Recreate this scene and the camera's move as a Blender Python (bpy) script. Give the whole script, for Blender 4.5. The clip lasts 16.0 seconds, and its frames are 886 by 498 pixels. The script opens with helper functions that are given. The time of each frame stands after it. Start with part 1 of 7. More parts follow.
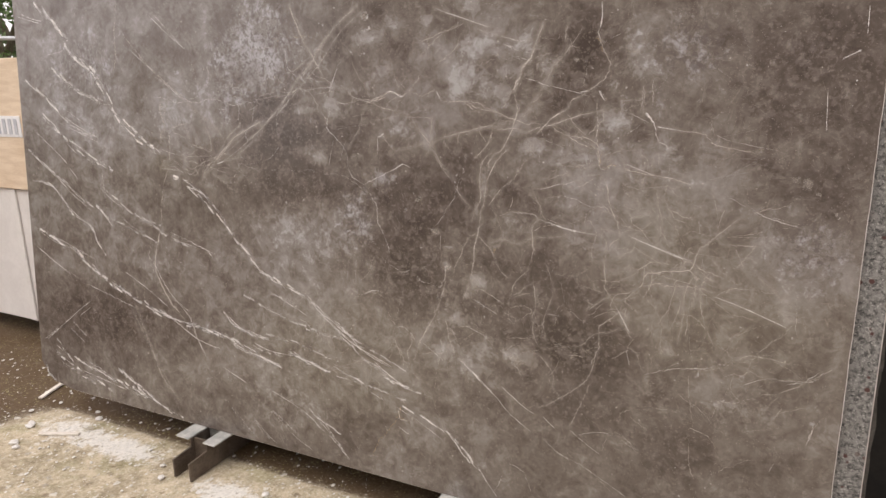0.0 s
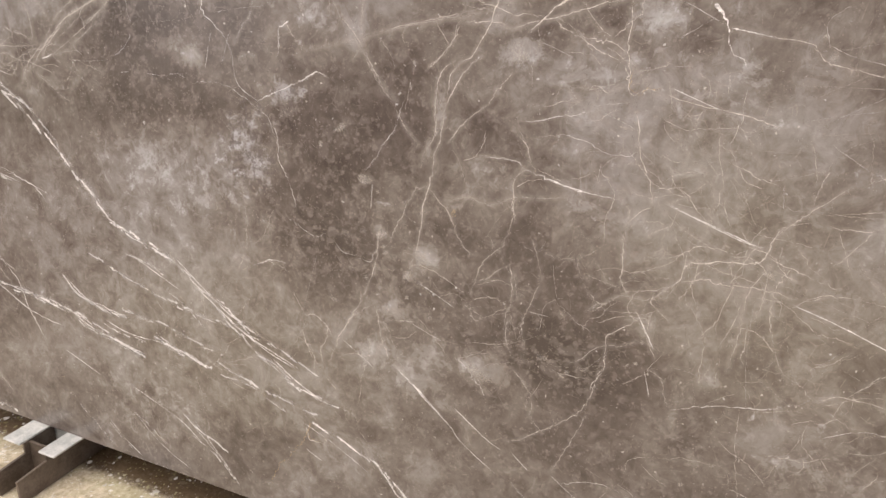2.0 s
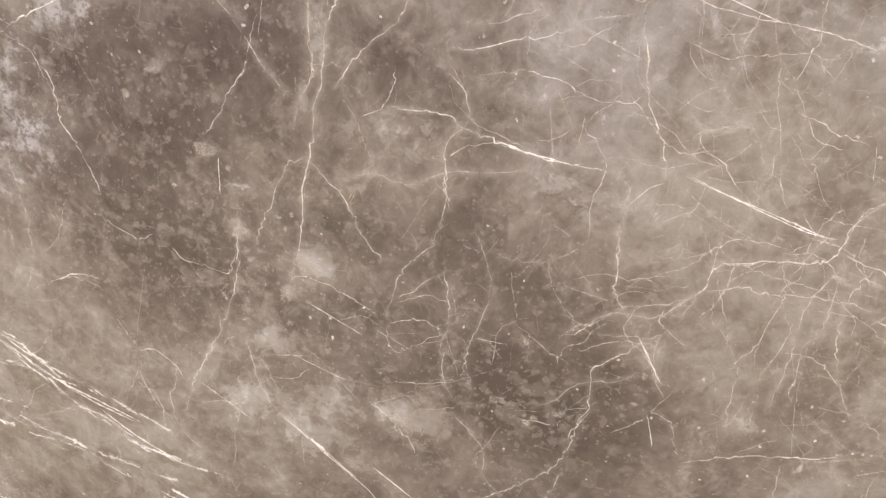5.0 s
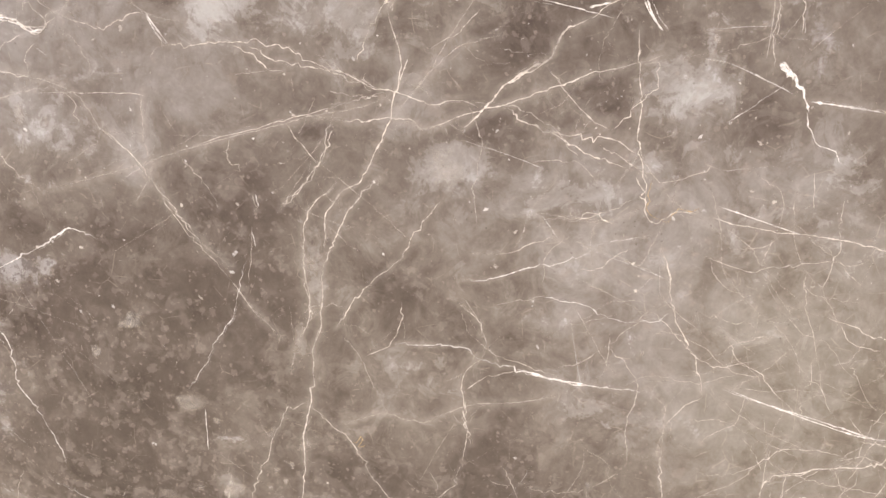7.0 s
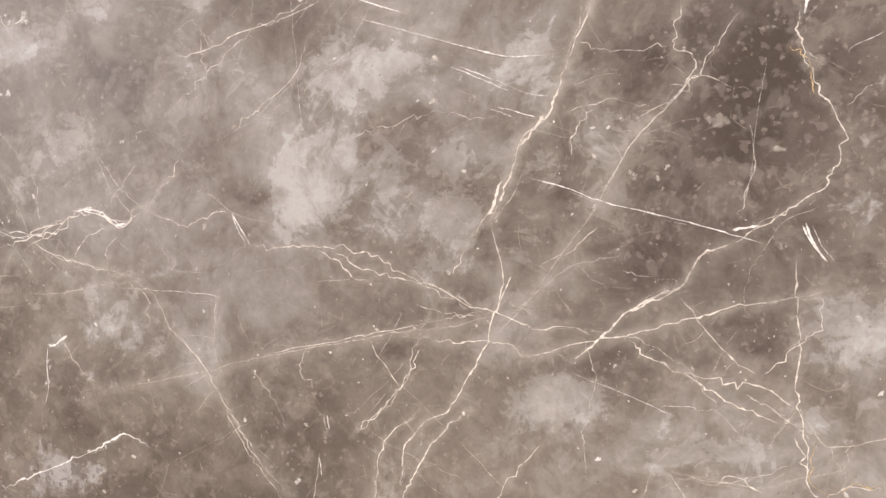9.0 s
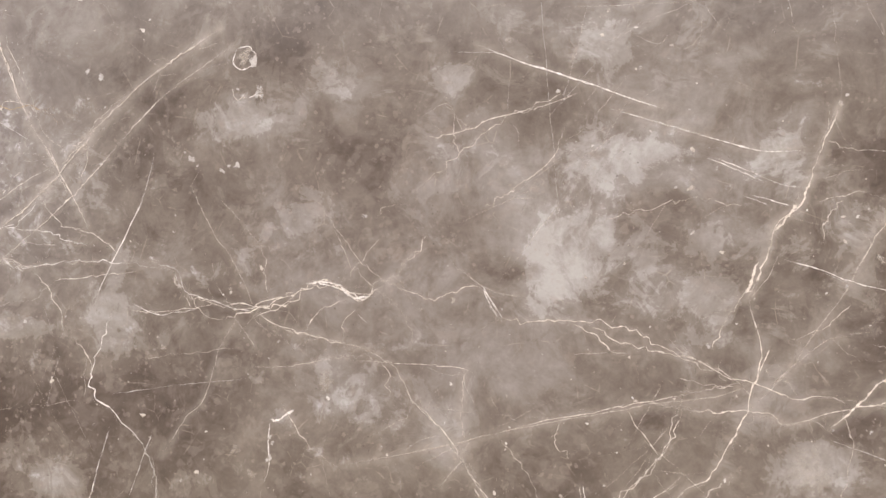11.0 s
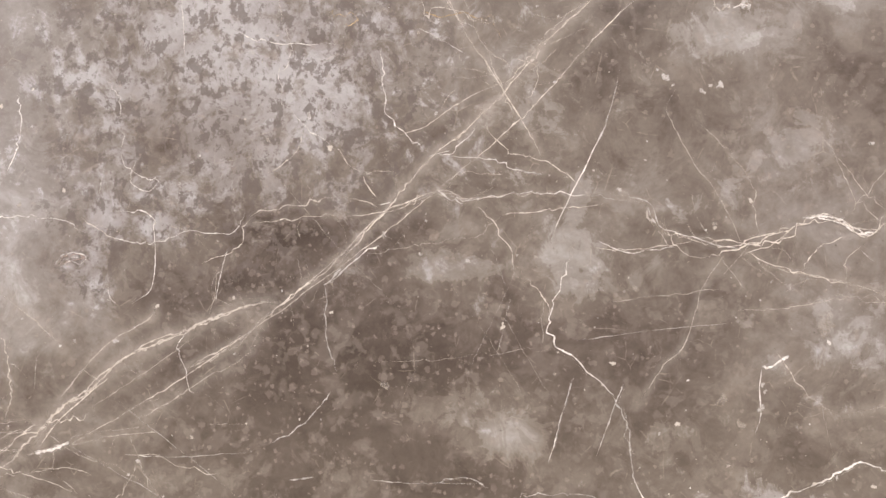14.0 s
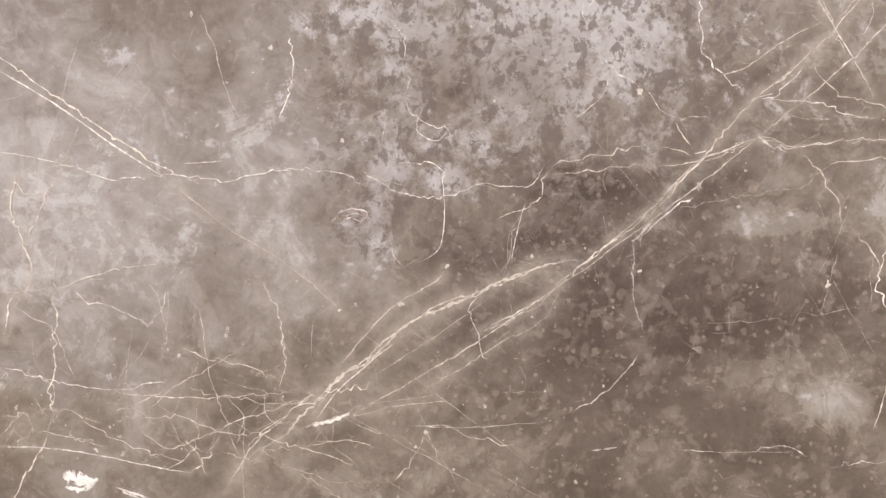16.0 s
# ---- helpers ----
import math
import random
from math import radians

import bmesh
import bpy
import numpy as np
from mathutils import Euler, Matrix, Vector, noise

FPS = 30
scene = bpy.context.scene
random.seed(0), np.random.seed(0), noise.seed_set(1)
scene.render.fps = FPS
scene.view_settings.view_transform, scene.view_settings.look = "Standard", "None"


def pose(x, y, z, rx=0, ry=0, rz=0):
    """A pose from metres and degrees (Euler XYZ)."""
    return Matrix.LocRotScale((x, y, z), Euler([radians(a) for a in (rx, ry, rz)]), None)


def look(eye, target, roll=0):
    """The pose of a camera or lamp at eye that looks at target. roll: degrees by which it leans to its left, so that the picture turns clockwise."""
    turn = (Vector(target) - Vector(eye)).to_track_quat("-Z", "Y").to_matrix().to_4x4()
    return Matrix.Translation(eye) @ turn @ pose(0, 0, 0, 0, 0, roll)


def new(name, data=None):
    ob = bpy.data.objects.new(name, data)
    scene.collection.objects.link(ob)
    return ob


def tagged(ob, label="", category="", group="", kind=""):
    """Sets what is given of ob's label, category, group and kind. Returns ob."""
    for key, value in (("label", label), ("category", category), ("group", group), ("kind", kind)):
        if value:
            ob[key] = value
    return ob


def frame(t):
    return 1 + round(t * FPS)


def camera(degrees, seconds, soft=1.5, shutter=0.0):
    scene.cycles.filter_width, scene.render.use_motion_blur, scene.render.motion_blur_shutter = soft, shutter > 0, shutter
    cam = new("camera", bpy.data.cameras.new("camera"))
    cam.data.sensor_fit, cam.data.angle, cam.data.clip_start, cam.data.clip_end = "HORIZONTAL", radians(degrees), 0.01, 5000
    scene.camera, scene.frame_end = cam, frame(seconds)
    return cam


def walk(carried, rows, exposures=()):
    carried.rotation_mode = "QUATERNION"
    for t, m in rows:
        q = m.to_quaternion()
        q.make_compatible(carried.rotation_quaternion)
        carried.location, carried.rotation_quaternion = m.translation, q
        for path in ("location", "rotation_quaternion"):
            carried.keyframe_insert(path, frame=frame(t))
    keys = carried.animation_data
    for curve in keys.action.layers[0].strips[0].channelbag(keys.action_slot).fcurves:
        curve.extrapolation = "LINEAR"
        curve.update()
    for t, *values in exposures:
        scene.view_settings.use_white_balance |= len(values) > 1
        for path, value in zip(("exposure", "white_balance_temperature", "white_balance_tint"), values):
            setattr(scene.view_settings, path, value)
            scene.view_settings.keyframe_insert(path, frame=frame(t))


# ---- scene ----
# ---- camera: the path is given in the frame of the leaning slab ----
cam = camera(65.8, 16.0)
LEAN_BACK, RISE = 4.0, 0.128
SLAB = pose(0, 0, RISE, -LEAN_BACK, 0, 0)
PATH = [
    (0, (2.904, -1.834, 1.207), (2.034, -0.074, 0.827), 0.8),
    (0.5, (2.849, -1.593, 1.198), (1.975, 0.16, 0.792), 0.6),
    (1, (2.812, -1.423, 1.178), (1.877, 0.276, 0.69), 1.1),
    (1.5, (2.733, -1.305, 1.143), (1.841, 0.401, 0.601), 2.8),
    (2, (2.613, -1.2, 1.146), (1.925, 0.582, 0.554), 4.1),
    (2.5, (2.531, -1.154, 1.137), (2.03, 0.669, 0.485), 4.5),
    (3, (2.506, -1.062, 1.114), (2.063, 0.77, 0.444), 3.5),
    (3.2, (2.5, -1.003, 1.109), (2.066, 0.827, 0.429), 3.1),
    (5.3, (2.412, -0.741, 1.118), (2.077, 1.049, 0.293), 4.1),
    (5.5, (2.391, -0.735, 1.124), (2.094, 1.066, 0.305), 4.0),
    (6, (2.345, -0.727, 1.14), (2.158, 1.123, 0.404), 2.6),
    (6.5, (2.323, -0.719, 1.166), (2.176, 1.172, 0.533), 1.1),
    (7, (2.337, -0.674, 1.211), (2.119, 1.256, 0.735), -0.7),
    (7.5, (2.347, -0.623, 1.246), (2.056, 1.328, 0.916), -0.4),
    (8, (2.358, -0.588, 1.253), (1.926, 1.35, 1.013), 0.1),
    (8.5, (2.351, -0.567, 1.259), (1.87, 1.367, 1.093), 0.7),
    (9, (2.31, -0.565, 1.278), (1.83, 1.374, 1.191), 1.4),
    (9.2, (2.284, -0.569, 1.284), (1.804, 1.372, 1.228), 1.5),
    (11.3, (1.959, -0.656, 1.28), (1.735, 1.328, 1.388), 2.0),
    (11.5, (1.925, -0.639, 1.276), (1.659, 1.341, 1.373), 2.2),
    (12, (1.826, -0.596, 1.269), (1.541, 1.383, 1.315), 2.0),
    (12.5, (1.756, -0.576, 1.261), (1.45, 1.4, 1.277), 1.9),
    (13, (1.696, -0.575, 1.256), (1.397, 1.402, 1.261), 2.2),
    (13.5, (1.604, -0.595, 1.254), (1.407, 1.395, 1.248), 2.2),
    (14, (1.509, -0.624, 1.247), (1.408, 1.373, 1.218), 2.0),
    (14.5, (1.431, -0.653, 1.235), (1.365, 1.346, 1.203), 1.7),
    (15, (1.372, -0.639, 1.231), (1.248, 1.357, 1.193), 1.5),
    (15.5, (1.302, -0.603, 1.223), (1.192, 1.393, 1.164), 1.7),
    (16, (1.23, -0.587, 1.223), (1.159, 1.408, 1.11), 1.6),
]
EXPOSURE = [(0, 0.56), (0.5, 0.62), (1.0, 0.74), (1.5, 0.77), (2.2, 1.12), (2.8, 1.24), (3.2, 1.24), (5.5, 1.25), (7, 1.3), (9, 1.24), (11.5, 1.15), (16, 1.21)]
walk(cam, [(t, SLAB @ look(eye, target, roll)) for t, eye, target, roll in PATH], EXPOSURE)

# ---- sky and sun: bright overcast ----
SUN_UP, SUN_ROUND = radians(52), radians(200)
world = bpy.data.worlds.new("overcast_sky")
scene.world = world
world.use_nodes = True
wt = world.node_tree
sky = wt.nodes.new("ShaderNodeTexSky")
sky.sky_type, sky.sun_disc, sky.sun_elevation, sky.sun_rotation = "NISHITA", False, SUN_UP, SUN_ROUND
sky.dust_density, sky.air_density = 4.0, 1.0
veil = wt.nodes.new("ShaderNodeMixRGB")
veil.inputs[0].default_value = 0.9
veil.inputs[2].default_value = (5.5, 5.05, 5.15, 1)
wt.links.new(sky.outputs[0], veil.inputs[1])
wt.links.new(veil.outputs[0], wt.nodes["Background"].inputs[0])
wt.nodes["Background"].inputs[1].default_value = 0.178
sun = new("sun", bpy.data.lights.new("sun", "SUN"))
sun.data.energy, sun.data.angle, sun.data.color = 0.9, radians(30), (1, 0.95, 0.88)
sun.matrix_basis = look((0, 0, 8), (0.8, 3.4, 2.8))


# ---- helpers for materials and parts ----
class Nodes:
    """A short hand for building one material's node tree."""

    def __init__(self, name, rough=0.6, metal=0.0, spec=0.5):
        self.mat = bpy.data.materials.new(name)
        self.mat.use_nodes = True
        self.t = self.mat.node_tree
        self.out = self.t.nodes["Principled BSDF"]
        self.set("Roughness", rough), self.set("Metallic", metal), self.set("Specular IOR Level", spec)
        self.at = self.node("ShaderNodeTexCoord").outputs["Object"]

    def node(self, kind, **kw):
        n = self.t.nodes.new(kind)
        for k, v in kw.items():
            if k == "operation":
                n.operation = v
            elif k == "blend":
                n.blend_type = v
            elif k == "feature":
                n.feature = v
            elif k == "clamp":
                n.use_clamp = v
            elif k == "interp":
                n.interpolation_type = v
        return n

    def put(self, socket, v):
        if isinstance(v, bpy.types.NodeSocket):
            self.t.links.new(v, socket)
        else:
            socket.default_value = v

    def set(self, name, v):
        self.put(self.out.inputs[name], v)

    def noise(self, scale, detail=4, rough=0.55, bend=0.0, at=None, colour=False):
        n = self.node("ShaderNodeTexNoise")
        self.put(n.inputs["Vector"], at or self.at)
        for k, v in (("Scale", scale), ("Detail", detail), ("Roughness", rough), ("Distortion", bend)):
            n.inputs[k].default_value = v
        return n.outputs["Color" if colour else "Fac"]

    def cells(self, scale, feature="F1", at=None, what="Distance", rand=1.0):
        n = self.node("ShaderNodeTexVoronoi", feature=feature)
        self.put(n.inputs["Vector"], at or self.at)
        n.inputs["Scale"].default_value, n.inputs["Randomness"].default_value = scale, rand
        return n.outputs[what]

    def math(self, op, a, b=0.0, clamp=False):
        n = self.node("ShaderNodeMath", operation=op, clamp=clamp)
        self.put(n.inputs[0], a), self.put(n.inputs[1], b)
        return n.outputs[0]

    def step(self, v, lo, hi, to0=0.0, to1=1.0):
        n = self.node("ShaderNodeMapRange", interp="SMOOTHSTEP")
        for i, x in enumerate((v, lo, hi, to0, to1)):
            self.put(n.inputs[i], x)
        return n.outputs[0]

    def mix(self, f, a, b, blend="MIX"):
        n = self.node("ShaderNodeMixRGB", blend=blend)
        self.put(n.inputs[0], f)
        for i, c in ((1, a), (2, b)):
            self.put(n.inputs[i], c if isinstance(c, bpy.types.NodeSocket) else (*c, 1))
        return n.outputs[0]

    def field(self, name):
        n = self.node("ShaderNodeAttribute")
        n.attribute_name = name
        return n.outputs["Fac"]

    def warp(self, scale, amount, at=None):
        c = self.noise(scale, 3, at=at, colour=True)
        m = self.node("ShaderNodeVectorMath", operation="MULTIPLY_ADD")
        self.put(m.inputs[0], c)
        m.inputs[1].default_value = (amount,) * 3
        self.put(m.inputs[2], at or self.at)
        return m.outputs[0]

    def stretch(self, x, y, z):
        m = self.node("ShaderNodeMapping")
        self.put(m.inputs["Vector"], self.at)
        m.inputs["Scale"].default_value = (x, y, z)
        return m.outputs[0]

    def bump(self, h, strength, distance):
        n = self.node("ShaderNodeBump")
        n.inputs["Strength"].default_value, n.inputs["Distance"].default_value = strength, distance
        self.put(n.inputs["Height"], h)
        self.set("Normal", n.outputs[0])


def simple(name, a, b, scale, rough, metal=0.0, bump=0.3, depth=0.001, stretch=None):
    """Two tones broken up at two scales, with a fine relief."""
    m = Nodes(name, rough, metal)
    at = m.stretch(*stretch) if stretch else m.at
    n = m.noise(scale, 6, 0.65, 0.3, at=at)
    f = m.noise(scale * 11, 4, 0.6, at=at)
    v = m.math("ADD", m.math("MULTIPLY", n, 0.7), m.math("MULTIPLY", f, 0.3))
    m.set("Base Color", m.mix(m.step(v, 0.33, 0.67), a, b))
    m.bump(f, bump, depth)
    return m.mat


def part(name, bm, material, parent=None, label="", smooth=False):
    me = bpy.data.meshes.new(name)
    bm.to_mesh(me)
    bm.free()
    if material:
        me.materials.append(material)
    if smooth:
        me.shade_smooth()
    ob = new(name, me)
    if parent:
        ob.parent = parent
    return tagged(ob, label)


def thing(name, label, category, m=Matrix(), group="", kind=""):
    e = new(name)
    e.empty_display_size = 0.1
    e.matrix_basis = m
    return tagged(e, label, category, group, kind)


def block(a, b, bevel=0.002, rough=0.0, cuts=0):
    """A box from corner a to corner b, bevelled and, where asked, uneven."""
    bm = bmesh.new()
    bmesh.ops.create_cube(bm, size=1)
    for v in bm.verts:
        v.co = Vector([a[i] + (v.co[i] + 0.5) * (b[i] - a[i]) for i in range(3)])
    if bevel:
        bmesh.ops.bevel(bm, geom=bm.edges[:], offset=bevel, segments=1, affect="EDGES")
    if cuts:
        bmesh.ops.subdivide_edges(bm, edges=bm.edges[:], cuts=cuts, use_grid_fill=True)
    if rough:
        for v in bm.verts:
            v.co += rough * noise.noise_vector(v.co * 9)
    return bm


# ---- materials ----
def stone():
    m = Nodes("polished_brown_marble", 0.16, spec=0.5)
    soft, fine, mid = m.warp(3.2, 0.10), m.warp(26, 0.016), m.warp(11, 0.04)
    n1, n2 = m.noise(4.5, 8, 0.62, 0.5, at=soft), m.noise(15, 10, 0.68, 0.5, at=mid)
    n3, n4, n5 = m.noise(52, 8, 0.7, 0.4), m.noise(330, 3, 0.6), m.noise(24, 9, 0.72, 0.7)
    part_of = lambda v, k: m.math("MULTIPLY", m.math("SUBTRACT", v, 0.5), k)
    add = lambda *v: v[0] if len(v) == 1 else m.math("ADD", v[0], add(*v[1:]))
    pale, dark, mauve, olive, milky = (m.field(k) for k in ("pale", "dark", "mauve", "olive", "milky"))
    shade = m.field("shade")
    wob = add(part_of(n5, 2.2), part_of(n3, 0.9))
    # overall tone: soft clouds, broken by grain of several sizes
    tone = add(0.43, part_of(n1, 0.85), part_of(n2, 0.95), part_of(n3, 0.32), m.math("MULTIPLY", pale, 0.15), m.math("MULTIPLY", dark, -0.33), m.math("MULTIPLY", olive, 0.06), m.math("MULTIPLY", milky, 0.32), m.math("MULTIPLY", shade, m.step(add(m.math("MULTIPLY", n5, 0.6), m.math("MULTIPLY", n2, 0.4)), 0.36, 0.62, 0.25, 1.7)))
    crisp = m.step(m.math("ADD", pale, wob), 0.39, 0.47)
    tone = add(tone, m.math("MULTIPLY", crisp, 0.14))
    flake = m.step(add(m.math("MULTIPLY", mauve, 0.78), part_of(n5, 2.2), part_of(n3, 1.3), part_of(n1, 0.8)), 0.32, 0.68)
    tone = add(tone, m.math("MULTIPLY", flake, 0.27))
    cloudlets = m.step(m.noise(19, 10, 0.7, 0.8, at=mid), 0.555, 0.60)
    stains = m.step(m.noise(16, 10, 0.7, 0.6), 0.56, 0.62)
    tone = add(tone, m.math("MULTIPLY", cloudlets, 0.10), m.math("MULTIPLY", stains, -0.08))
    ramp = m.node("ShaderNodeValToRGB")
    m.put(ramp.inputs[0], tone)
    el = ramp.color_ramp.elements
    el[0].position, el[0].color = 0.04, (0.065, 0.051, 0.043, 1)
    el[1].position, el[1].color = 1.0, (0.392, 0.386, 0.378, 1)
    for p, c in ((0.26, (0.100, 0.081, 0.070, 1)), (0.50, (0.167, 0.144, 0.125, 1)), (0.76, (0.265, 0.247, 0.232, 1))):
        e = el.new(p)
        e.color = c
    col = ramp.outputs[0]
    col = m.mix(m.math("MULTIPLY", m.step(olive, 0.1, 0.9), 0.5), col, (0.985, 0.985, 0.87), "MULTIPLY")
    col = m.mix(m.math("MULTIPLY", milky, 0.6), col, (0.985, 0.978, 1.03), "MULTIPLY")
    col = m.mix(m.math("MULTIPLY", flake, 0.9), col, (0.978, 0.978, 1.02), "MULTIPLY")
    # dark pits, stretched upright, in the pale mottled fields
    upright = m.stretch(1.1, 1, 0.95)
    pits = m.math("MULTIPLY", m.step(m.noise(50, 6, 0.68, 0.15, at=upright), 0.525, 0.57), m.step(mauve, 0.2, 0.5))
    col = m.mix(m.math("MULTIPLY", pits, 0.75), col, (0.125, 0.106, 0.098))
    small_pits = m.math("MULTIPLY", m.step(m.noise(105, 5, 0.65, 0.2), 0.55, 0.60), m.step(add(mauve, part_of(n5, 1.2)), 0.25, 0.5))
    col = m.mix(m.math("MULTIPLY", small_pits, 0.6), col, (0.14, 0.12, 0.112))
    # rounded pale clasts, large and small, thickest in the dark ground
    for scale, size, much in ((48, 0.30, 0.20), (95, 0.36, 0.22), (190, 0.36, 0.34)):
        at = m.warp(scale * 2.2, 0.95 / scale)
        d = m.cells(scale, at=at)
        sep = m.node("ShaderNodeSeparateColor")
        m.put(sep.inputs[0], m.cells(scale, at=at, what="Color"))
        rim = m.math("MULTIPLY", m.math("POWER", sep.outputs[0], 4.0), size * 1.25)
        spot = m.step(m.math("SUBTRACT", d, rim), 0.02, -0.07)
        spot = m.math("MULTIPLY", spot, m.step(rim, 0.05, 0.14))
        where = m.step(m.math("ADD", m.math("MULTIPLY", dark, 0.24), m.noise(9 + scale * 0.08, 5, 0.65)), 0.48, 0.62)
        col = m.mix(m.math("MULTIPLY", m.math("MULTIPLY", spot, where), much), col, (0.335, 0.285, 0.255))
    # small clouded patches with ragged rims, thickest in the dark ground
    for scale, lo, much in ((34, 0.53, 0.20), (80, 0.55, 0.24)):
        patch = m.step(m.noise(scale, 3, 0.5, 0.2, at=fine), lo, lo + 0.10)
        where = m.step(m.math("ADD", m.math("MULTIPLY", dark, 0.22), m.noise(6 + scale * 0.1, 4, 0.6)), 0.46, 0.66)
        col = m.mix(m.math("MULTIPLY", m.math("MULTIPLY", patch, where), much), col, (0.30, 0.265, 0.238))
    # the breadth of the veins
    veil = m.math("MULTIPLY", m.field("haze"), m.step(m.noise(44, 7, 0.72, 0.4), 0.32, 0.66, 0.30, 1.0))
    col = m.mix(m.math("MULTIPLY", veil, 0.60), col, (0.44, 0.408, 0.372))
    # fine crossing threads of calcite
    for scale, width, much, bend in ((13, 0.009, 0.20, 0.004), (31, 0.018, 0.22, 0.003)):
        d = m.cells(scale, "DISTANCE_TO_EDGE", at=m.warp(14 + scale * 2.5, bend))
        thread = m.step(d, width, width * 0.15)
        gate = m.step(m.math("ADD", m.noise(12 + scale * 0.8, 4, 0.7), m.math("MULTIPLY", olive, 0.05)), 0.53, 0.66)
        col = m.mix(m.math("MULTIPLY", m.math("MULTIPLY", thread, gate), much), col, (0.54, 0.48, 0.41))
    grain = m.math("ADD", 0.89, m.math("MULTIPLY", n4, 0.22))
    g = m.node("ShaderNodeCombineXYZ")
    for i in range(3):
        m.put(g.inputs[i], grain)
    col = m.mix(1.0, col, g.outputs[0], "MULTIPLY")
    pit = m.node("ShaderNodeSeparateColor")
    m.put(pit.inputs[0], m.cells(150, at=fine, what="Color"))
    pin = m.math("MULTIPLY", m.step(m.cells(150, at=fine), 0.17, 0.08), m.step(pit.outputs[0], 0.62, 0.72))
    pin = m.math("MULTIPLY", pin, m.step(m.noise(9, 3), 0.48, 0.66))
    col = m.mix(m.math("MULTIPLY", pin, 0.55), col, (0.07, 0.055, 0.045))
    m.set("Base Color", col)
    m.set("Roughness", m.math("ADD", 0.12, m.math("MULTIPLY", n2, 0.12)))
    m.bump(n3, 0.04, 0.0004)
    return m.mat


def calcite(name, a, b):
    """Mineral that fills a crack: full along the middle, with a torn edge, and thinning out here and there along its course; a soft one only tints."""
    m = Nodes(name, 0.2)
    n = m.noise(260, 6, 0.75)
    gap = m.math("ADD", m.math("MULTIPLY", m.noise(70, 6, 0.7), 0.6), m.math("MULTIPLY", m.noise(13, 3), 0.4))
    core, much, soft = m.field("core"), m.field("much"), m.field("soft")
    torn = m.step(m.math("ADD", core, m.math("MULTIPLY", m.math("SUBTRACT", n, 0.5), 2.2)), 0.36, 0.62)
    thin = m.step(m.math("ADD", gap, m.math("MULTIPLY", much, 0.10)), 0.43, 0.52, 0.45, 1.0)
    tint = m.math("MULTIPLY", m.step(core, 0.0, 1.0), m.step(m.noise(42, 7, 0.7), 0.35, 0.62, 0.35, 1.0))
    body = m.node("ShaderNodeMixRGB")
    m.put(body.inputs[0], soft), m.put(body.inputs[1], m.math("MULTIPLY", torn, thin)), m.put(body.inputs[2], tint)
    m.set("Base Color", m.mix(m.step(n, 0.35, 0.65), a, b))
    m.set("Alpha", m.math("MULTIPLY", body.outputs[0], much, clamp=True))
    return m.mat


def granite():
    m = Nodes("rough_grey_granite", 0.55)
    at = m.warp(60, 0.004)
    n = m.noise(85, 8, 0.75, 0.2, at=at)
    col = m.mix(m.step(n, 0.36, 0.60), (0.035, 0.035, 0.035), (0.25, 0.245, 0.235))
    col = m.mix(m.step(m.noise(210, 4, 0.6), 0.56, 0.68), col, (0.42, 0.41, 0.39))
    d, pick = m.cells(42, at=at), m.cells(42, at=at, what="Color")
    col = m.mix(m.math("MULTIPLY", m.step(d, 0.30, 0.22), m.step(pick, 0.62, 0.66)), col, (0.070, 0.028, 0.024))
    m.set("Base Color", col)
    m.bump(n, 0.3, 0.001)
    return m.mat


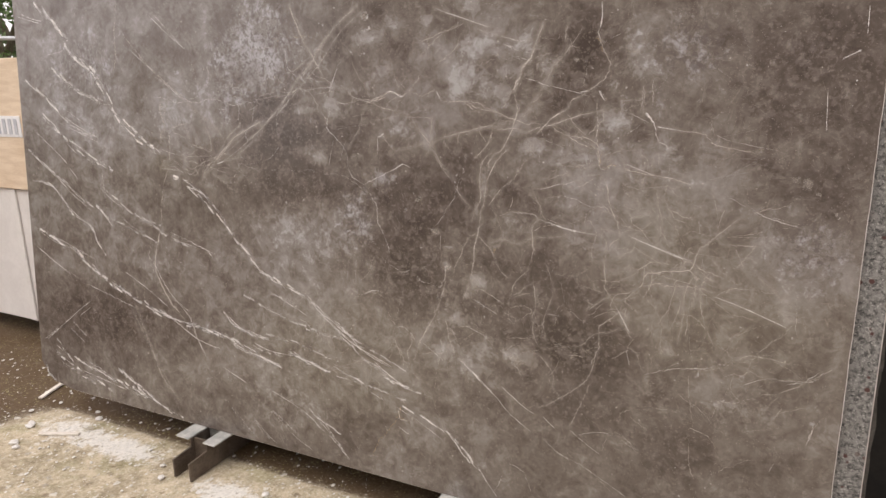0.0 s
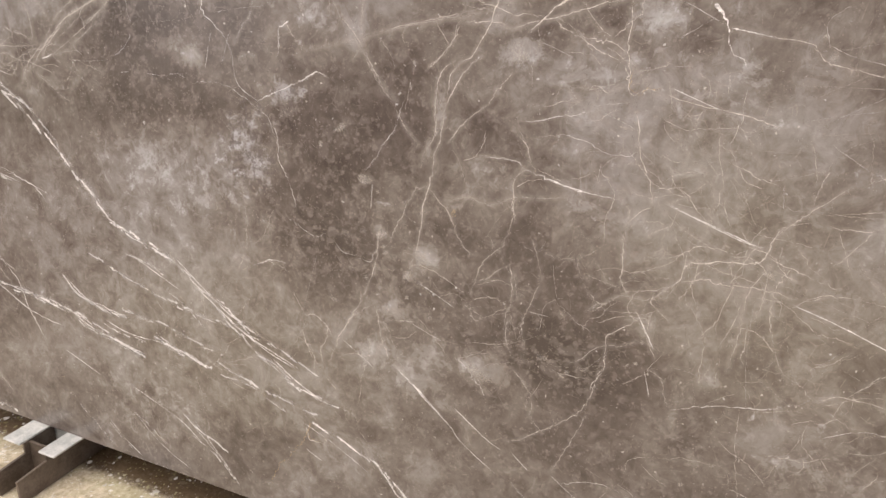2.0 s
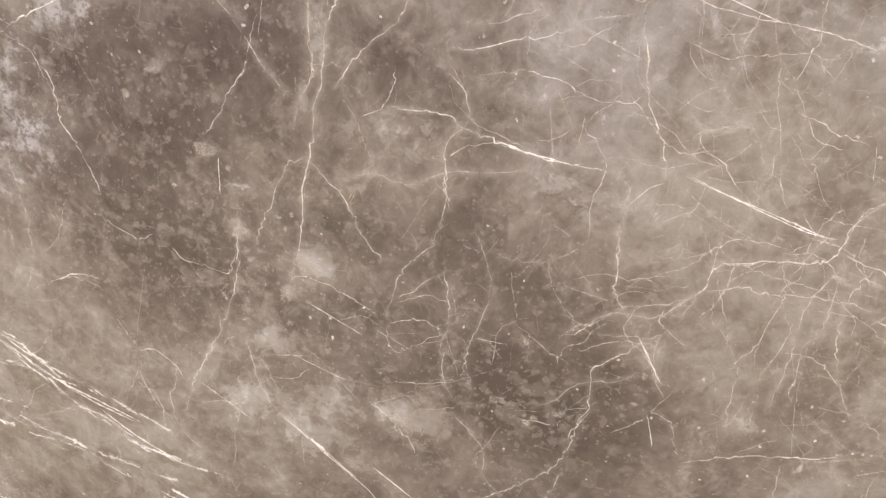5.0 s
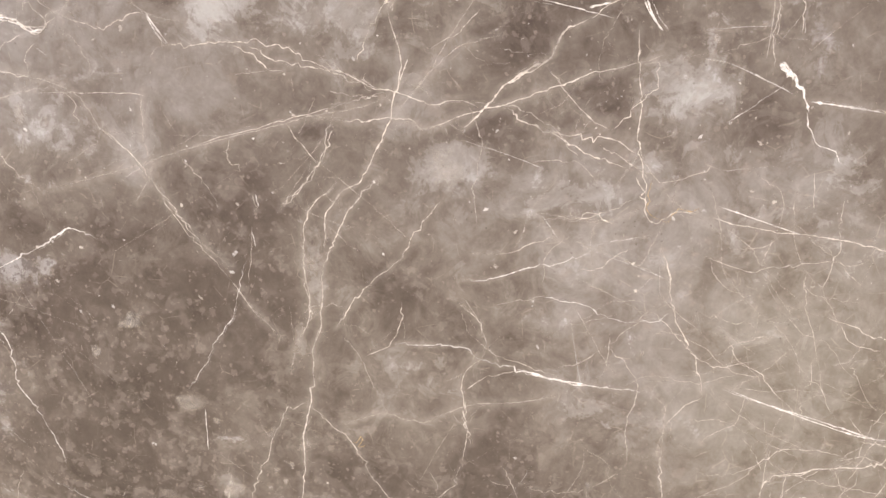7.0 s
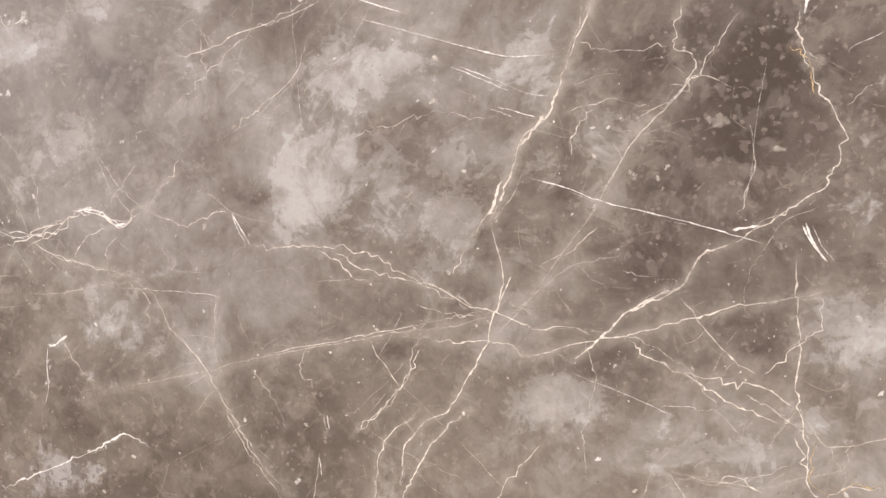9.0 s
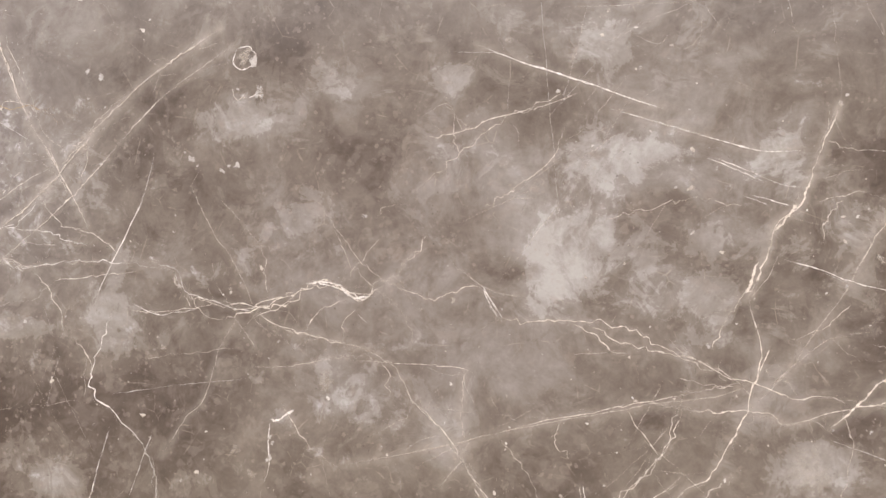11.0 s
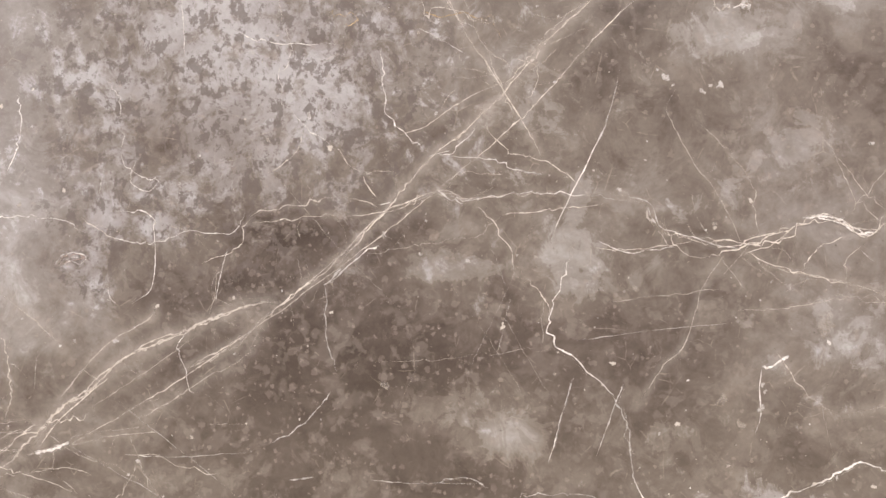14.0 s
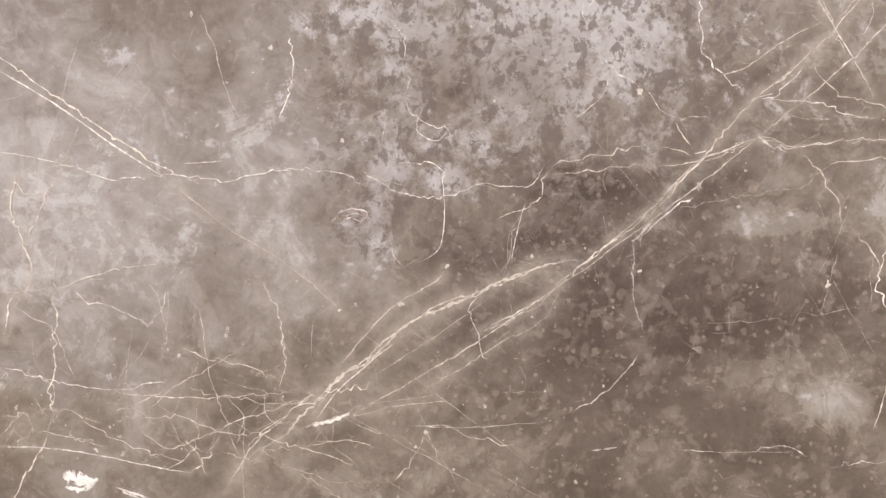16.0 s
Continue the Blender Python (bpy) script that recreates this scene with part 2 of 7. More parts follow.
def yard():
    m = Nodes("dusty_concrete_yard", 0.85, spec=0.2)
    n1, n2, n3 = m.noise(2.6, 8, 0.7, 0.5), m.noise(13, 10, 0.78, 0.4), m.noise(80, 8, 0.75)
    v = m.math("ADD", m.math("MULTIPLY", n1, 0.4), m.math("MULTIPLY", n2, 0.6))
    col = m.mix(m.step(v, 0.40, 0.60), (0.27, 0.215, 0.13), (0.66, 0.56, 0.40))
    col = m.mix(m.math("MULTIPLY", m.step(m.noise(4.3, 6, 0.65, 0.8), 0.52, 0.64), 0.5), col, (0.26, 0.24, 0.10))
    # wet dirt on the left, and painted shade beneath the slab
    wet_and_shade = m.field("wet_and_shade")
    col = m.mix(m.math("MULTIPLY", m.step(m.math("ADD", wet_and_shade, m.math("SUBTRACT", n2, 0.5)), 0.2, 0.5), 0.95), col, m.mix(n3, (0.034, 0.017, 0.006), (0.105, 0.058, 0.023)))
    powder = m.math("ADD", m.math("MULTIPLY", m.field("powder"), 1.5), m.math("MULTIPLY", m.math("SUBTRACT", m.noise(22, 10, 0.8, 0.5), 0.5), 3.0))
    col = m.mix(m.math("MULTIPLY", m.step(powder, 0.40, 0.75), 0.85), col, (0.88, 0.86, 0.82))
    grit = m.math("MULTIPLY", m.math("MULTIPLY", m.step(m.cells(95), 0.2, 0.1), m.step(m.noise(12, 4), 0.5, 0.62)), m.step(wet_and_shade, 0.2, 0.8, 1.0, 0.15))
    col = m.mix(m.math("MULTIPLY", grit, 0.7), col, (0.80, 0.75, 0.66))
    for scale, edge in ((26, 0.34), (60, 0.36), (120, 0.36)):
        at = m.warp(scale * 1.8, 0.9 / scale)
        sep = m.node("ShaderNodeSeparateColor")
        m.put(sep.inputs[0], m.cells(scale, at=at, what="Color"))
        flake = m.step(m.cells(scale, at=at), edge, edge - 0.1)
        some = m.step(m.math("ADD", sep.outputs[0], m.math("MULTIPLY", m.field("powder"), 0.35)), 0.80, 0.86)
        col = m.mix(m.math("MULTIPLY", m.math("MULTIPLY", flake, some), m.step(wet_and_shade, 0.3, 0.9, 0.8, 0.05)), col, (0.80, 0.77, 0.70))
        col = m.mix(m.math("MULTIPLY", flake, m.step(sep.outputs[1], 0.84, 0.90, 0.0, 0.6)), col, (0.16, 0.115, 0.065))
        col = m.mix(m.math("MULTIPLY", flake, m.step(sep.outputs[2], 0.82, 0.88, 0.0, 0.45)), col, (0.40, 0.38, 0.17))
    speck = m.math("MULTIPLY", m.step(m.cells(150), 0.16, 0.08), m.step(m.noise(20, 4), 0.52, 0.6))
    col = m.mix(m.math("MULTIPLY", speck, 0.7), col, (0.06, 0.045, 0.03))
    m.set("Base Color", m.mix(m.step(wet_and_shade, 0.3, 0.8, 0.28, 0.05), col, m.mix(m.step(n3, 0.35, 0.65), (0.1, 0.08, 0.05), (0.66, 0.6, 0.5))))
    m.set("Roughness", m.step(wet_and_shade, 0.2, 1.0, 0.9, 0.8))
    m.bump(m.math("ADD", n2, m.math("MULTIPLY", n3, 0.5)), 0.7, 0.006)
    return m.mat


STONE = stone()
WHITE = calcite("white_calcite", (0.60, 0.56, 0.53), (0.84, 0.82, 0.80))
CREAM = calcite("cream_calcite", (0.53, 0.48, 0.43), (0.72, 0.67, 0.61))
OCHRE = calcite("ochre_calcite", (0.42, 0.29, 0.14), (0.56, 0.43, 0.26))
PINK = calcite("pink_calcite", (0.40, 0.29, 0.25), (0.52, 0.42, 0.37))
SAWN = simple("sawn_pale_edge", (0.50, 0.46, 0.43), (0.74, 0.71, 0.68), 60, 0.5, bump=0.4)
BARE_BACK = simple("sawn_stone_back", (0.20, 0.17, 0.15), (0.28, 0.24, 0.21), 20, 0.8)
GRANITE = granite()
DARK_STONE = simple("dark_rough_stone", (0.035, 0.032, 0.028), (0.11, 0.10, 0.088), 30, 0.75, bump=0.6, depth=0.003)
YARD = yard()
STEEL = simple("weathered_brown_steel", (0.075, 0.055, 0.040), (0.17, 0.135, 0.105), 16, 0.6, 0.35)
GALV = simple("scuffed_pale_steel", (0.36, 0.37, 0.35), (0.66, 0.65, 0.61), 24, 0.45, 0.3)
PLY = simple("pale_plywood", (0.64, 0.49, 0.34), (0.80, 0.66, 0.50), 5, 0.7, stretch=(1, 1, 6))
FILM = simple("white_wrapping_film", (0.70, 0.67, 0.64), (0.80, 0.77, 0.74), 5, 0.35)
PAPER = simple("white_paper", (0.78, 0.78, 0.78), (0.86, 0.86, 0.86), 9, 0.6)
INK = simple("grey_print", (0.45, 0.46, 0.50), (0.55, 0.56, 0.58), 40, 0.6)
YELLOW = simple("worn_yellow_paint", (0.52, 0.32, 0.03), (0.66, 0.44, 0.06), 20, 0.5)
# near-black that stands for the shade in the gap behind the slabs
BLACK = simple("near_black_gap", (0.010, 0.010, 0.010), (0.028, 0.025, 0.022), 6, 0.8)
TIMBER = simple("old_timber", (0.16, 0.10, 0.06), (0.30, 0.20, 0.13), 7, 0.8, stretch=(1, 1, 8))
LATH = simple("bleached_wood_strip", (0.58, 0.52, 0.44), (0.76, 0.71, 0.63), 30, 0.75)
RUBBLE = simple("pale_stone_chips", (0.55, 0.52, 0.47), (0.80, 0.78, 0.74), 50, 0.8)
LEAF = simple("green_leaves", (0.055, 0.10, 0.025), (0.15, 0.21, 0.06), 3, 0.5)
BARK = simple("grey_bark", (0.09, 0.07, 0.05), (0.20, 0.16, 0.12), 12, 0.9)
GRASS = simple("rough_grass", (0.05, 0.075, 0.02), (0.12, 0.14, 0.05), 4, 0.9)
PIPE = simple("galvanised_pipe", (0.50, 0.51, 0.51), (0.66, 0.67, 0.67), 20, 0.4, 0.4)

# ---- ground ----
def ground():
    xs = np.array(sorted({*np.linspace(-1.6, 3.8, 109).round(3), *np.linspace(-60, 60, 25)}))
    ys = np.array(sorted({*np.linspace(-1.0, 1.2, 45).round(3), *np.linspace(-60, 60, 25)}))
    n, verts, wet_and_shade, powder = len(xs), [], [], []
    for y in ys:
        for x in xs:
            near = max(abs(x - 1), abs(y)) < 4
            z = 0.006 * noise.noise(Vector((x * 2.1, y * 2.1, 0))) + 0.003 * noise.noise(Vector((x * 9, y * 9, 3))) if near else 0
            verts.append((x, y, z - 0.004))
            # Left term is wet dirt; past the slab's foot, its shade put in colour.
            wet_and_shade.append(max(0, min(1, (0.10 - x + 0.3 * y) / 0.28)) * (x > -8) + max(0, min(1, (y + 0.005) / 0.08)) * (-0.2 < x < 4 and y < 3))
            powder.append(max(0, 0.85 - math.hypot((x - 0.60) / 0.38, (y + 0.10) / 0.13)) + max(0, 0.75 - math.hypot((x - 1.2) / 0.35, (y + 0.16) / 0.15)) + max(0, 0.6 - math.hypot((x - 0.25) / 0.45, (y + 0.1) / 0.25)))
    faces = [(j * n + i, j * n + i + 1, (j + 1) * n + i + 1, (j + 1) * n + i) for j in range(len(ys) - 1) for i in range(n - 1)]
    me = bpy.data.meshes.new("ground")
    me.from_pydata(verts, [], faces)
    for k, f in (("wet_and_shade", wet_and_shade), ("powder", powder)):
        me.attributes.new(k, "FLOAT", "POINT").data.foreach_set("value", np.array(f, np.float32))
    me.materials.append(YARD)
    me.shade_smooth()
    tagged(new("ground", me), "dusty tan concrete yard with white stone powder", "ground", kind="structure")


ground()

# ---- added unseen wall behind the viewer, darkening the slab's reflections ----
WALL = simple("unseen_wall_brown", (0.20, 0.165, 0.145), (0.32, 0.275, 0.245), 1.3, 0.9, bump=0.5, depth=0.01)
tagged(part("reflection_wall", block((-5.5, -10.3, 0.0), (26, -10.0, 6.2), 0.02), WALL), "added unseen wall that darkens reflections in the slab", "wall", kind="structure")

# ---- the marble slab ----
WIDE, TALL, THICK = 3.087, 1.93, 0.02
slab = thing("marble_slab", "large polished brown marble slab with white veins, leaning", "stone slab", SLAB)
FIELDS = {"pale": [], "dark": [], "mauve": [], "olive": [], "milky": [], "shade": []}


def cloud(kind, x, z, a, b, much):
    """A soft cloud of another tone in the stone, a few with reflected sky put in: its centre, half sizes and strength.
    """
    FIELDS[kind].append((x, z, a, b, much))


cloud("mauve", 1.285, 1.377, .195, .173, .8)
cloud("mauve", 1.683, .911, .07, .1, .7)
cloud("pale", 1.547, .788, .138, .087, .4)
cloud("mauve", 2.678, 1.387, .106, .081, .6)
cloud("pale", 2.531, 1.35, .057, .084, .5)
cloud("pale", 2.267, 1.128, .046, .031, .5)
cloud("mauve", 2.985, .91, .107, .095, .5)
# upper-left mauve: stone tone with the sky's reflection painted in
cloud("mauve", .42, 1.38, .26, .15, .45)
cloud("pale", 2.03, .675, .114, .071, .4)
cloud("dark", 1.418, 1.138, .189, .102, .8)
cloud("dark", 1.46, .981, .141, .076, .7)
cloud("dark", 2.513, 1.179, .073, .058, .4)
cloud("dark", .484, .379, .382, .098, .7)
cloud("dark", 2.702, .349, .087, .073, .6)
cloud("dark", 2.176, .763, .089, .068, .4)
cloud("dark", 2.893, 1.226, .084, .078, .5)
cloud("dark", 3.022, 1.007, .069, .066, .4)
cloud("dark", 2.829, 1.132, .075, .054, .4)
cloud("dark", 2.38, .786, .129, .097, .4)
cloud("pale", .828, .632, .243, .089, .3)
cloud("pale", 1.357, .165, .182, .133, .4)
cloud("olive", 1.655, .43, .39, .241, .8)
cloud("olive", 2.76, .709, .273, .165, .8)
cloud("dark", .383, .956, .206, .114, .4)
cloud("dark", 2.402, .349, .168, .087, .4)
cloud("pale", 2.593, 1.065, .114, .073, .3)
cloud("mauve", 1.26, 1.345, .1, .056, 1)
cloud("mauve", 1.196, 1.253, .041, .019, .9)
cloud("mauve", 1.139, 1.203, .034, .025, .8)
cloud("pale", .885, 1.19, .09, .064, .5)
cloud("pale", 1.044, 1.292, .059, .034, .4)
cloud("dark", 1.335, 1.247, .04, .019, 1)
cloud("dark", 1.435, 1.139, .094, .053, .8)
cloud("dark", 1.284, 1.055, .073, .03, .7)
cloud("dark", 1.213, 1.329, .019, .019, .7)
cloud("dark", 1.131, 1.328, .019, .019, .5)
cloud("pale", 1.468, 1.227, .035, .011, .7)
cloud("pale", 1.475, 1.094, .038, .018, .7)
cloud("pale", 1.541, 1.063, .021, .017, 1)
cloud("pale", 1.069, 1.254, .034, .024, .4)
cloud("olive", .828, 1.017, .041, .036, 1)
cloud("dark", 1.057, 1.061, .04, .021, .4)
cloud("pale", 1.123, .983, .025, .015, .7)
cloud("pale", 1.383, 1.024, .019, .012, .5)
cloud("dark", 1.407, 1.239, .033, .028, .7)
cloud("dark", 1.527, 1.181, .028, .029, .4)
cloud("dark", 1.097, 1.327, .024, .033, .3)
cloud("pale", 1.551, 1.07, .021, .025, .9)
cloud("pale", 1.499, 1.221, .034, .009, .7)
cloud("pale", 1.471, 1.093, .043, .017, .6)
cloud("pale", 1.595, 1.269, .03, .044, .5)
cloud("pale", 1.717, 1.434, .04, .019, .6)
cloud("pale", 1.794, 1.345, .034, .028, .6)
cloud("pale", 1.941, 1.409, .029, .013, .5)
cloud("dark", 1.334, 1.188, .086, .042, .9)
cloud("dark", 1.431, 1.157, .066, .035, .7)
cloud("dark", 1.616, 1.401, .03, .039, .5)
cloud("dark", 1.877, 1.419, .048, .041, .4)
cloud("dark", 1.725, 1.183, .047, .033, .5)
cloud("dark", 1.841, 1.125, .053, .027, .4)
cloud("pale", 1.821, 1.193, .018, .019, .5)
cloud("pale", 1.749, 1.184, .013, .023, .4)
cloud("pale", 1.773, 1.148, .018, .009, .5)
cloud("pale", 1.69, 1.081, .019, .012, .5)
cloud("pale", 1.916, 1.229, .042, .018, .4)
cloud("pale", 1.721, 1.296, .024, .028, .4)
cloud("dark", 1.471, 1.255, .032, .015, .5)
cloud("pale", 2.058, 1.319, .038, .055, .8)
cloud("pale", 2.088, 1.403, .042, .027, .7)
cloud("pale", 2.121, 1.31, .026, .044, .6)
cloud("pale", 2.182, 1.282, .02, .018, .8)
cloud("pale", 2.24, 1.408, .021, .023, .8)
cloud("pale", 2.169, 1.239, .027, .014, .6)
cloud("pale", 2.277, 1.131, .03, .021, .7)
cloud("pale", 2.482, 1.209, .032, .034, .6)
cloud("pale", 2.446, 1.418, .015, .015, .7)
cloud("pale", 2.383, 1.36, .01, .01, .8)
cloud("pale", 2.458, 1.134, .019, .017, .5)
cloud("dark", 2.397, 1.352, .056, .051, .7)
cloud("dark", 2.33, 1.254, .038, .027, .5)
cloud("dark", 2.057, 1.081, .06, .031, .7)
cloud("dark", 2.141, 1.361, .03, .012, .8)
cloud("dark", 2.186, 1.306, .02, .014, .5)
cloud("dark", 2.32, 1.163, .04, .019, .5)
cloud("pale", 1.789, 1.329, .059, .033, .4)
cloud("pale", 1.95, 1.412, .035, .026, .4)
cloud("pale", 2.494, 1.355, .014, .02, .4)
cloud("dark", 1.796, 1.06, .06, .022, .5)
cloud("dark", 2.132, 1.048, .026, .03, .5)
cloud("dark", 1.975, 1.303, .046, .021, .3)
cloud("dark", 2.471, 1.289, .026, .026, .6)
cloud("dark", 2.345, 1.426, .025, .026, .4)
cloud("pale", 2.358, 1.417, .017, .013, .4)
cloud("pale", 2.186, 1.33, .02, .019, .5)
cloud("dark", 1.888, .929, .108, .061, .8)
cloud("dark", 2.077, 1.006, .037, .056, .6)
cloud("dark", 2.426, 1.196, .031, .02, .5)
cloud("dark", 2.525, 1.245, .034, .019, .7)
cloud("pale", 2.271, 1.132, .042, .022, .8)
cloud("pale", 2.051, 1.269, .051, .026, .4)
cloud("pale", 2.503, 1.2, .033, .026, .8)
cloud("pale", 2.513, 1.143, .031, .021, .5)
cloud("pale", 2.412, .876, .024, .018, .5)
cloud("pale", 2.382, 1.099, .06, .028, .5)
cloud("mauve", 1.782, 1.009, .044, .018, 1)
cloud("pale", 2.004, .758, .021, .015, .7)
cloud("pale", 2.641, 1.127, .029, .031, .4)
cloud("dark", 2.14, .788, .039, .043, .5)
cloud("dark", 2.211, 1.008, .036, .037, .5)
cloud("pale", 1.847, 1.184, .063, .046, .4)
cloud("dark", 1.822, 1.107, .052, .03, .4)
cloud("dark", 2.178, 1.08, .017, .035, .5)
cloud("dark", 2.38, 1.18, .032, .021, .4)
cloud("pale", 2.345, .987, .034, .024, .4)
cloud("pale", 2.239, .908, .03, .02, .4)
cloud("olive", 2.608, .958, .107, .119, .8)
cloud("dark", 2.395, .558, .109, .062, 1)
cloud("dark", 1.887, .871, .108, .079, .9)
cloud("dark", 1.749, .802, .068, .047, .8)
cloud("dark", 2.171, .672, .06, .041, .6)
cloud("dark", 2.057, .89, .036, .042, .5)
cloud("pale", 2.118, .729, .027, .021, .9)
cloud("pale", 2.079, .682, .023, .016, .8)
cloud("pale", 2.005, .485, .037, .028, .9)
cloud("pale", 2.261, .51, .05, .033, .9)
cloud("pale", 2.06, .591, .049, .032, .6)
cloud("pale", 2.107, .446, .06, .029, .7)
cloud("mauve", 1.705, .864, .045, .053, 1)
cloud("pale", 1.972, .863, .022, .015, .7)
cloud("pale", 2.013, .756, .015, .012, .9)
cloud("olive", 2.642, .872, .143, .19, .9)
cloud("olive", 1.72, .445, .148, .142, .9)
cloud("pale", 2.402, .879, .024, .02, .5)
cloud("pale", 2.227, .91, .032, .017, .4)
cloud("pale", 2.375, .572, .012, .012, .7)
cloud("pale", 2.415, .544, .01, .011, .7)
cloud("pale", 2.397, .663, .014, .008, .7)
cloud("pale", 2.68, .598, .014, .015, .6)
cloud("dark", 2.204, .564, .054, .045, .6)
cloud("dark", 2.509, .609, .033, .05, .6)
cloud("pale", 1.422, .828, .16, .097, .45)
cloud("mauve", 1.671, .869, .059, .079, .6)
cloud("dark", 1.438, .967, .168, .056, .8)
cloud("dark", 1.787, .948, .086, .095, .7)
cloud("dark", 2.417, .584, .112, .068, .6)
cloud("dark", 1.883, .884, .108, .107, .5)
cloud("olive", 1.601, .407, .39, .256, .9)
cloud("pale", 2.133, .497, .071, .05, .5)
cloud("dark", 2.276, .455, .056, .049, .5)
cloud("pale", 2.867, .463, .128, .066, .4)
cloud("dark", 2.66, .454, .056, .069, .5)
cloud("olive", 2.748, .807, .164, .188, .7)
cloud("milky", .895, 1.235, .165, .147, .9)
cloud("milky", .869, 1.09, .128, .06, .5)
cloud("milky", 1.069, 1.278, .073, .097, .5)
cloud("milky", 2.5, 1.179, .061, .062, .3)
cloud("milky", 1.924, 1.195, .153, .073, .6)
cloud("milky", 2.282, 1.126, .068, .044, .5)
cloud("milky", 2.525, .979, .191, .149, .6)
cloud("milky", 1.956, 1.131, .037, .029, .5)
cloud("milky", 2.227, 1.176, .05, .028, .5)
cloud("milky", 1.873, 1.345, .187, .133, .7)
cloud("milky", 2.094, 1.369, .104, .098, .6)
cloud("milky", 1.964, 1.204, .206, .052, .4)
cloud("dark", 2.416, 1.398, .071, .068, .8)
cloud("dark", 2.47, 1.31, .038, .037, .7)
cloud("milky", 1.353, 1.423, .143, .105, .5)
cloud("milky", 1.812, 1.359, .067, .07, .5)
cloud("milky", 1.962, 1.418, .063, .053, .4)
# broad lift at upper left, partly reflected sky put into the colour
cloud("milky", .328, 1.311, .446, .436, .9)
cloud("milky", .892, 1.366, .338, .294, .6)
cloud("dark", 2.93, 1.329, .139, .152, .7)
cloud("dark", 3.019, 1.138, .079, .154, .5)
cloud("mauve", 2.938, 1.367, .08, .05, .4)
cloud("milky", 2.974, .895, .119, .109, .6)
cloud("milky", 2.707, 1.36, .131, .08, .5)
cloud("milky", 1.464, .821, .287, .144, .35)
cloud("milky", 1.539, .558, .447, .201, .5)
cloud("milky", 2.638, .932, .252, .225, .4)
cloud("mauve", 1.224, 1.377, .093, .081, .85)
cloud("mauve", 1.36, 1.364, .07, .081, .9)
cloud("mauve", 1.172, 1.251, .049, .032, .75)
cloud("milky", 1.06, 1.264, .122, .12, .9)
cloud("pale", 1.472, 1.216, .043, .009, .7)
cloud("pale", 1.594, 1.241, .032, .048, .6)
cloud("pale", 1.486, 1.103, .032, .017, .6)
cloud("pale", 1.539, 1.065, .018, .02, .9)
cloud("pale", 1.684, 1.079, .016, .014, .6)
cloud("dark", 1.337, 1.228, .032, .027, .8)
cloud("dark", 1.42, 1.161, .065, .033, .5)
cloud("dark", 1.626, 1.386, .031, .031, .4)
cloud("dark", 1.781, 1.421, .031, .027, .3)
cloud("mauve", 1.796, 1.019, .036, .016, .9)
cloud("mauve", 1.289, 1.302, .071, .053, .9)
cloud("mauve", 1.409, 1.423, .05, .057, .8)
cloud("mauve", 1.355, 1.381, .034, .079, .7)
cloud("mauve", 1.118, 1.256, .064, .033, .45)
cloud("dark", 1.194, 1.32, .014, .019, .5)
cloud("pale", 1.934, 1.48, .019, .015, .9)
cloud("pale", 2.034, 1.294, .022, .035, .9)
cloud("pale", 2.066, 1.412, .03, .031, .7)
cloud("pale", 2.119, 1.413, .038, .02, .6)
cloud("pale", 2.173, 1.279, .021, .02, .9)
cloud("pale", 2.079, 1.511, .034, .031, .7)
cloud("pale", 1.732, 1.442, .045, .022, .5)
cloud("pale", 1.808, 1.486, .027, .027, .5)
cloud("dark", 2.115, 1.352, .029, .02, .8)
cloud("dark", 1.785, 1.52, .044, .033, .5)
cloud("dark", 1.635, 1.425, .041, .034, .4)
cloud("pale", 1.537, 1.07, .018, .022, .8)
cloud("pale", 2.172, 1.328, .028, .02, .6)
cloud("mauve", 2.501, 1.346, .024, .021, .3)
cloud("mauve", 2.533, 1.353, .024, .021, .3)
cloud("pale", 2.179, 1.275, .018, .02, .9)
cloud("pale", 2.261, 1.131, .027, .023, .8)
cloud("pale", 2.493, 1.197, .033, .027, .7)
cloud("dark", 2.456, 1.348, .025, .034, .7)
cloud("dark", 1.975, .968, .095, .047, .5)
cloud("dark", 1.884, 1.055, .053, .029, .4)
cloud("pale", 1.786, 1.018, .042, .018, .8)
cloud("mauve", 2.577, 1.266, .062, .041, .4)
cloud("dark", 2.367, .578, .119, .068, .5)
cloud("dark", 2.867, 1.111, .042, .058, .5)
cloud("dark", 1.68, .981, .112, .074, .4)
cloud("dark", 1.887, .723, .176, .137, .8)
cloud("dark", 2.112, .633, .131, .084, .6)
cloud("dark", 1.852, 1.353, .122, .08, .45)
cloud("dark", 2.502, 1.333, .048, .073, .55)
cloud("dark", 2.541, 1.027, .062, .052, .4)
cloud("pale", 2.307, 1.316, .071, .065, .45)
cloud("pale", 1.515, 1.378, .101, .075, .4)
cloud("pale", 1.309, 1.265, .081, .048, .3)
cloud("pale", 2.124, 1.022, .01, .043, .7)
cloud("pale", 2.106, .952, .006, .039, .5)
cloud("shade", 2.12, 1.003, .013, .07, .06)
cloud("shade", 2.423, .604, .089, .097, -.11)
cloud("shade", 1.978, .988, .104, .065, -.05)
cloud("shade", 2.119, .725, .036, .031, .07)
cloud("shade", 1.976, .865, .021, .018, .07)
cloud("shade", 2.013, .753, .013, .014, .07)
cloud("shade", 1.912, .955, .015, .019, .07)
cloud("shade", 2.245, .517, .053, .033, .10)
cloud("shade", 2.241, .91, .029, .021, .10)
cloud("shade", 2.356, .97, .042, .038, .08)
cloud("shade", 2.377, 1.054, .096, .076, .08)
cloud("shade", 2.152, 1.041, .091, .073, .05)
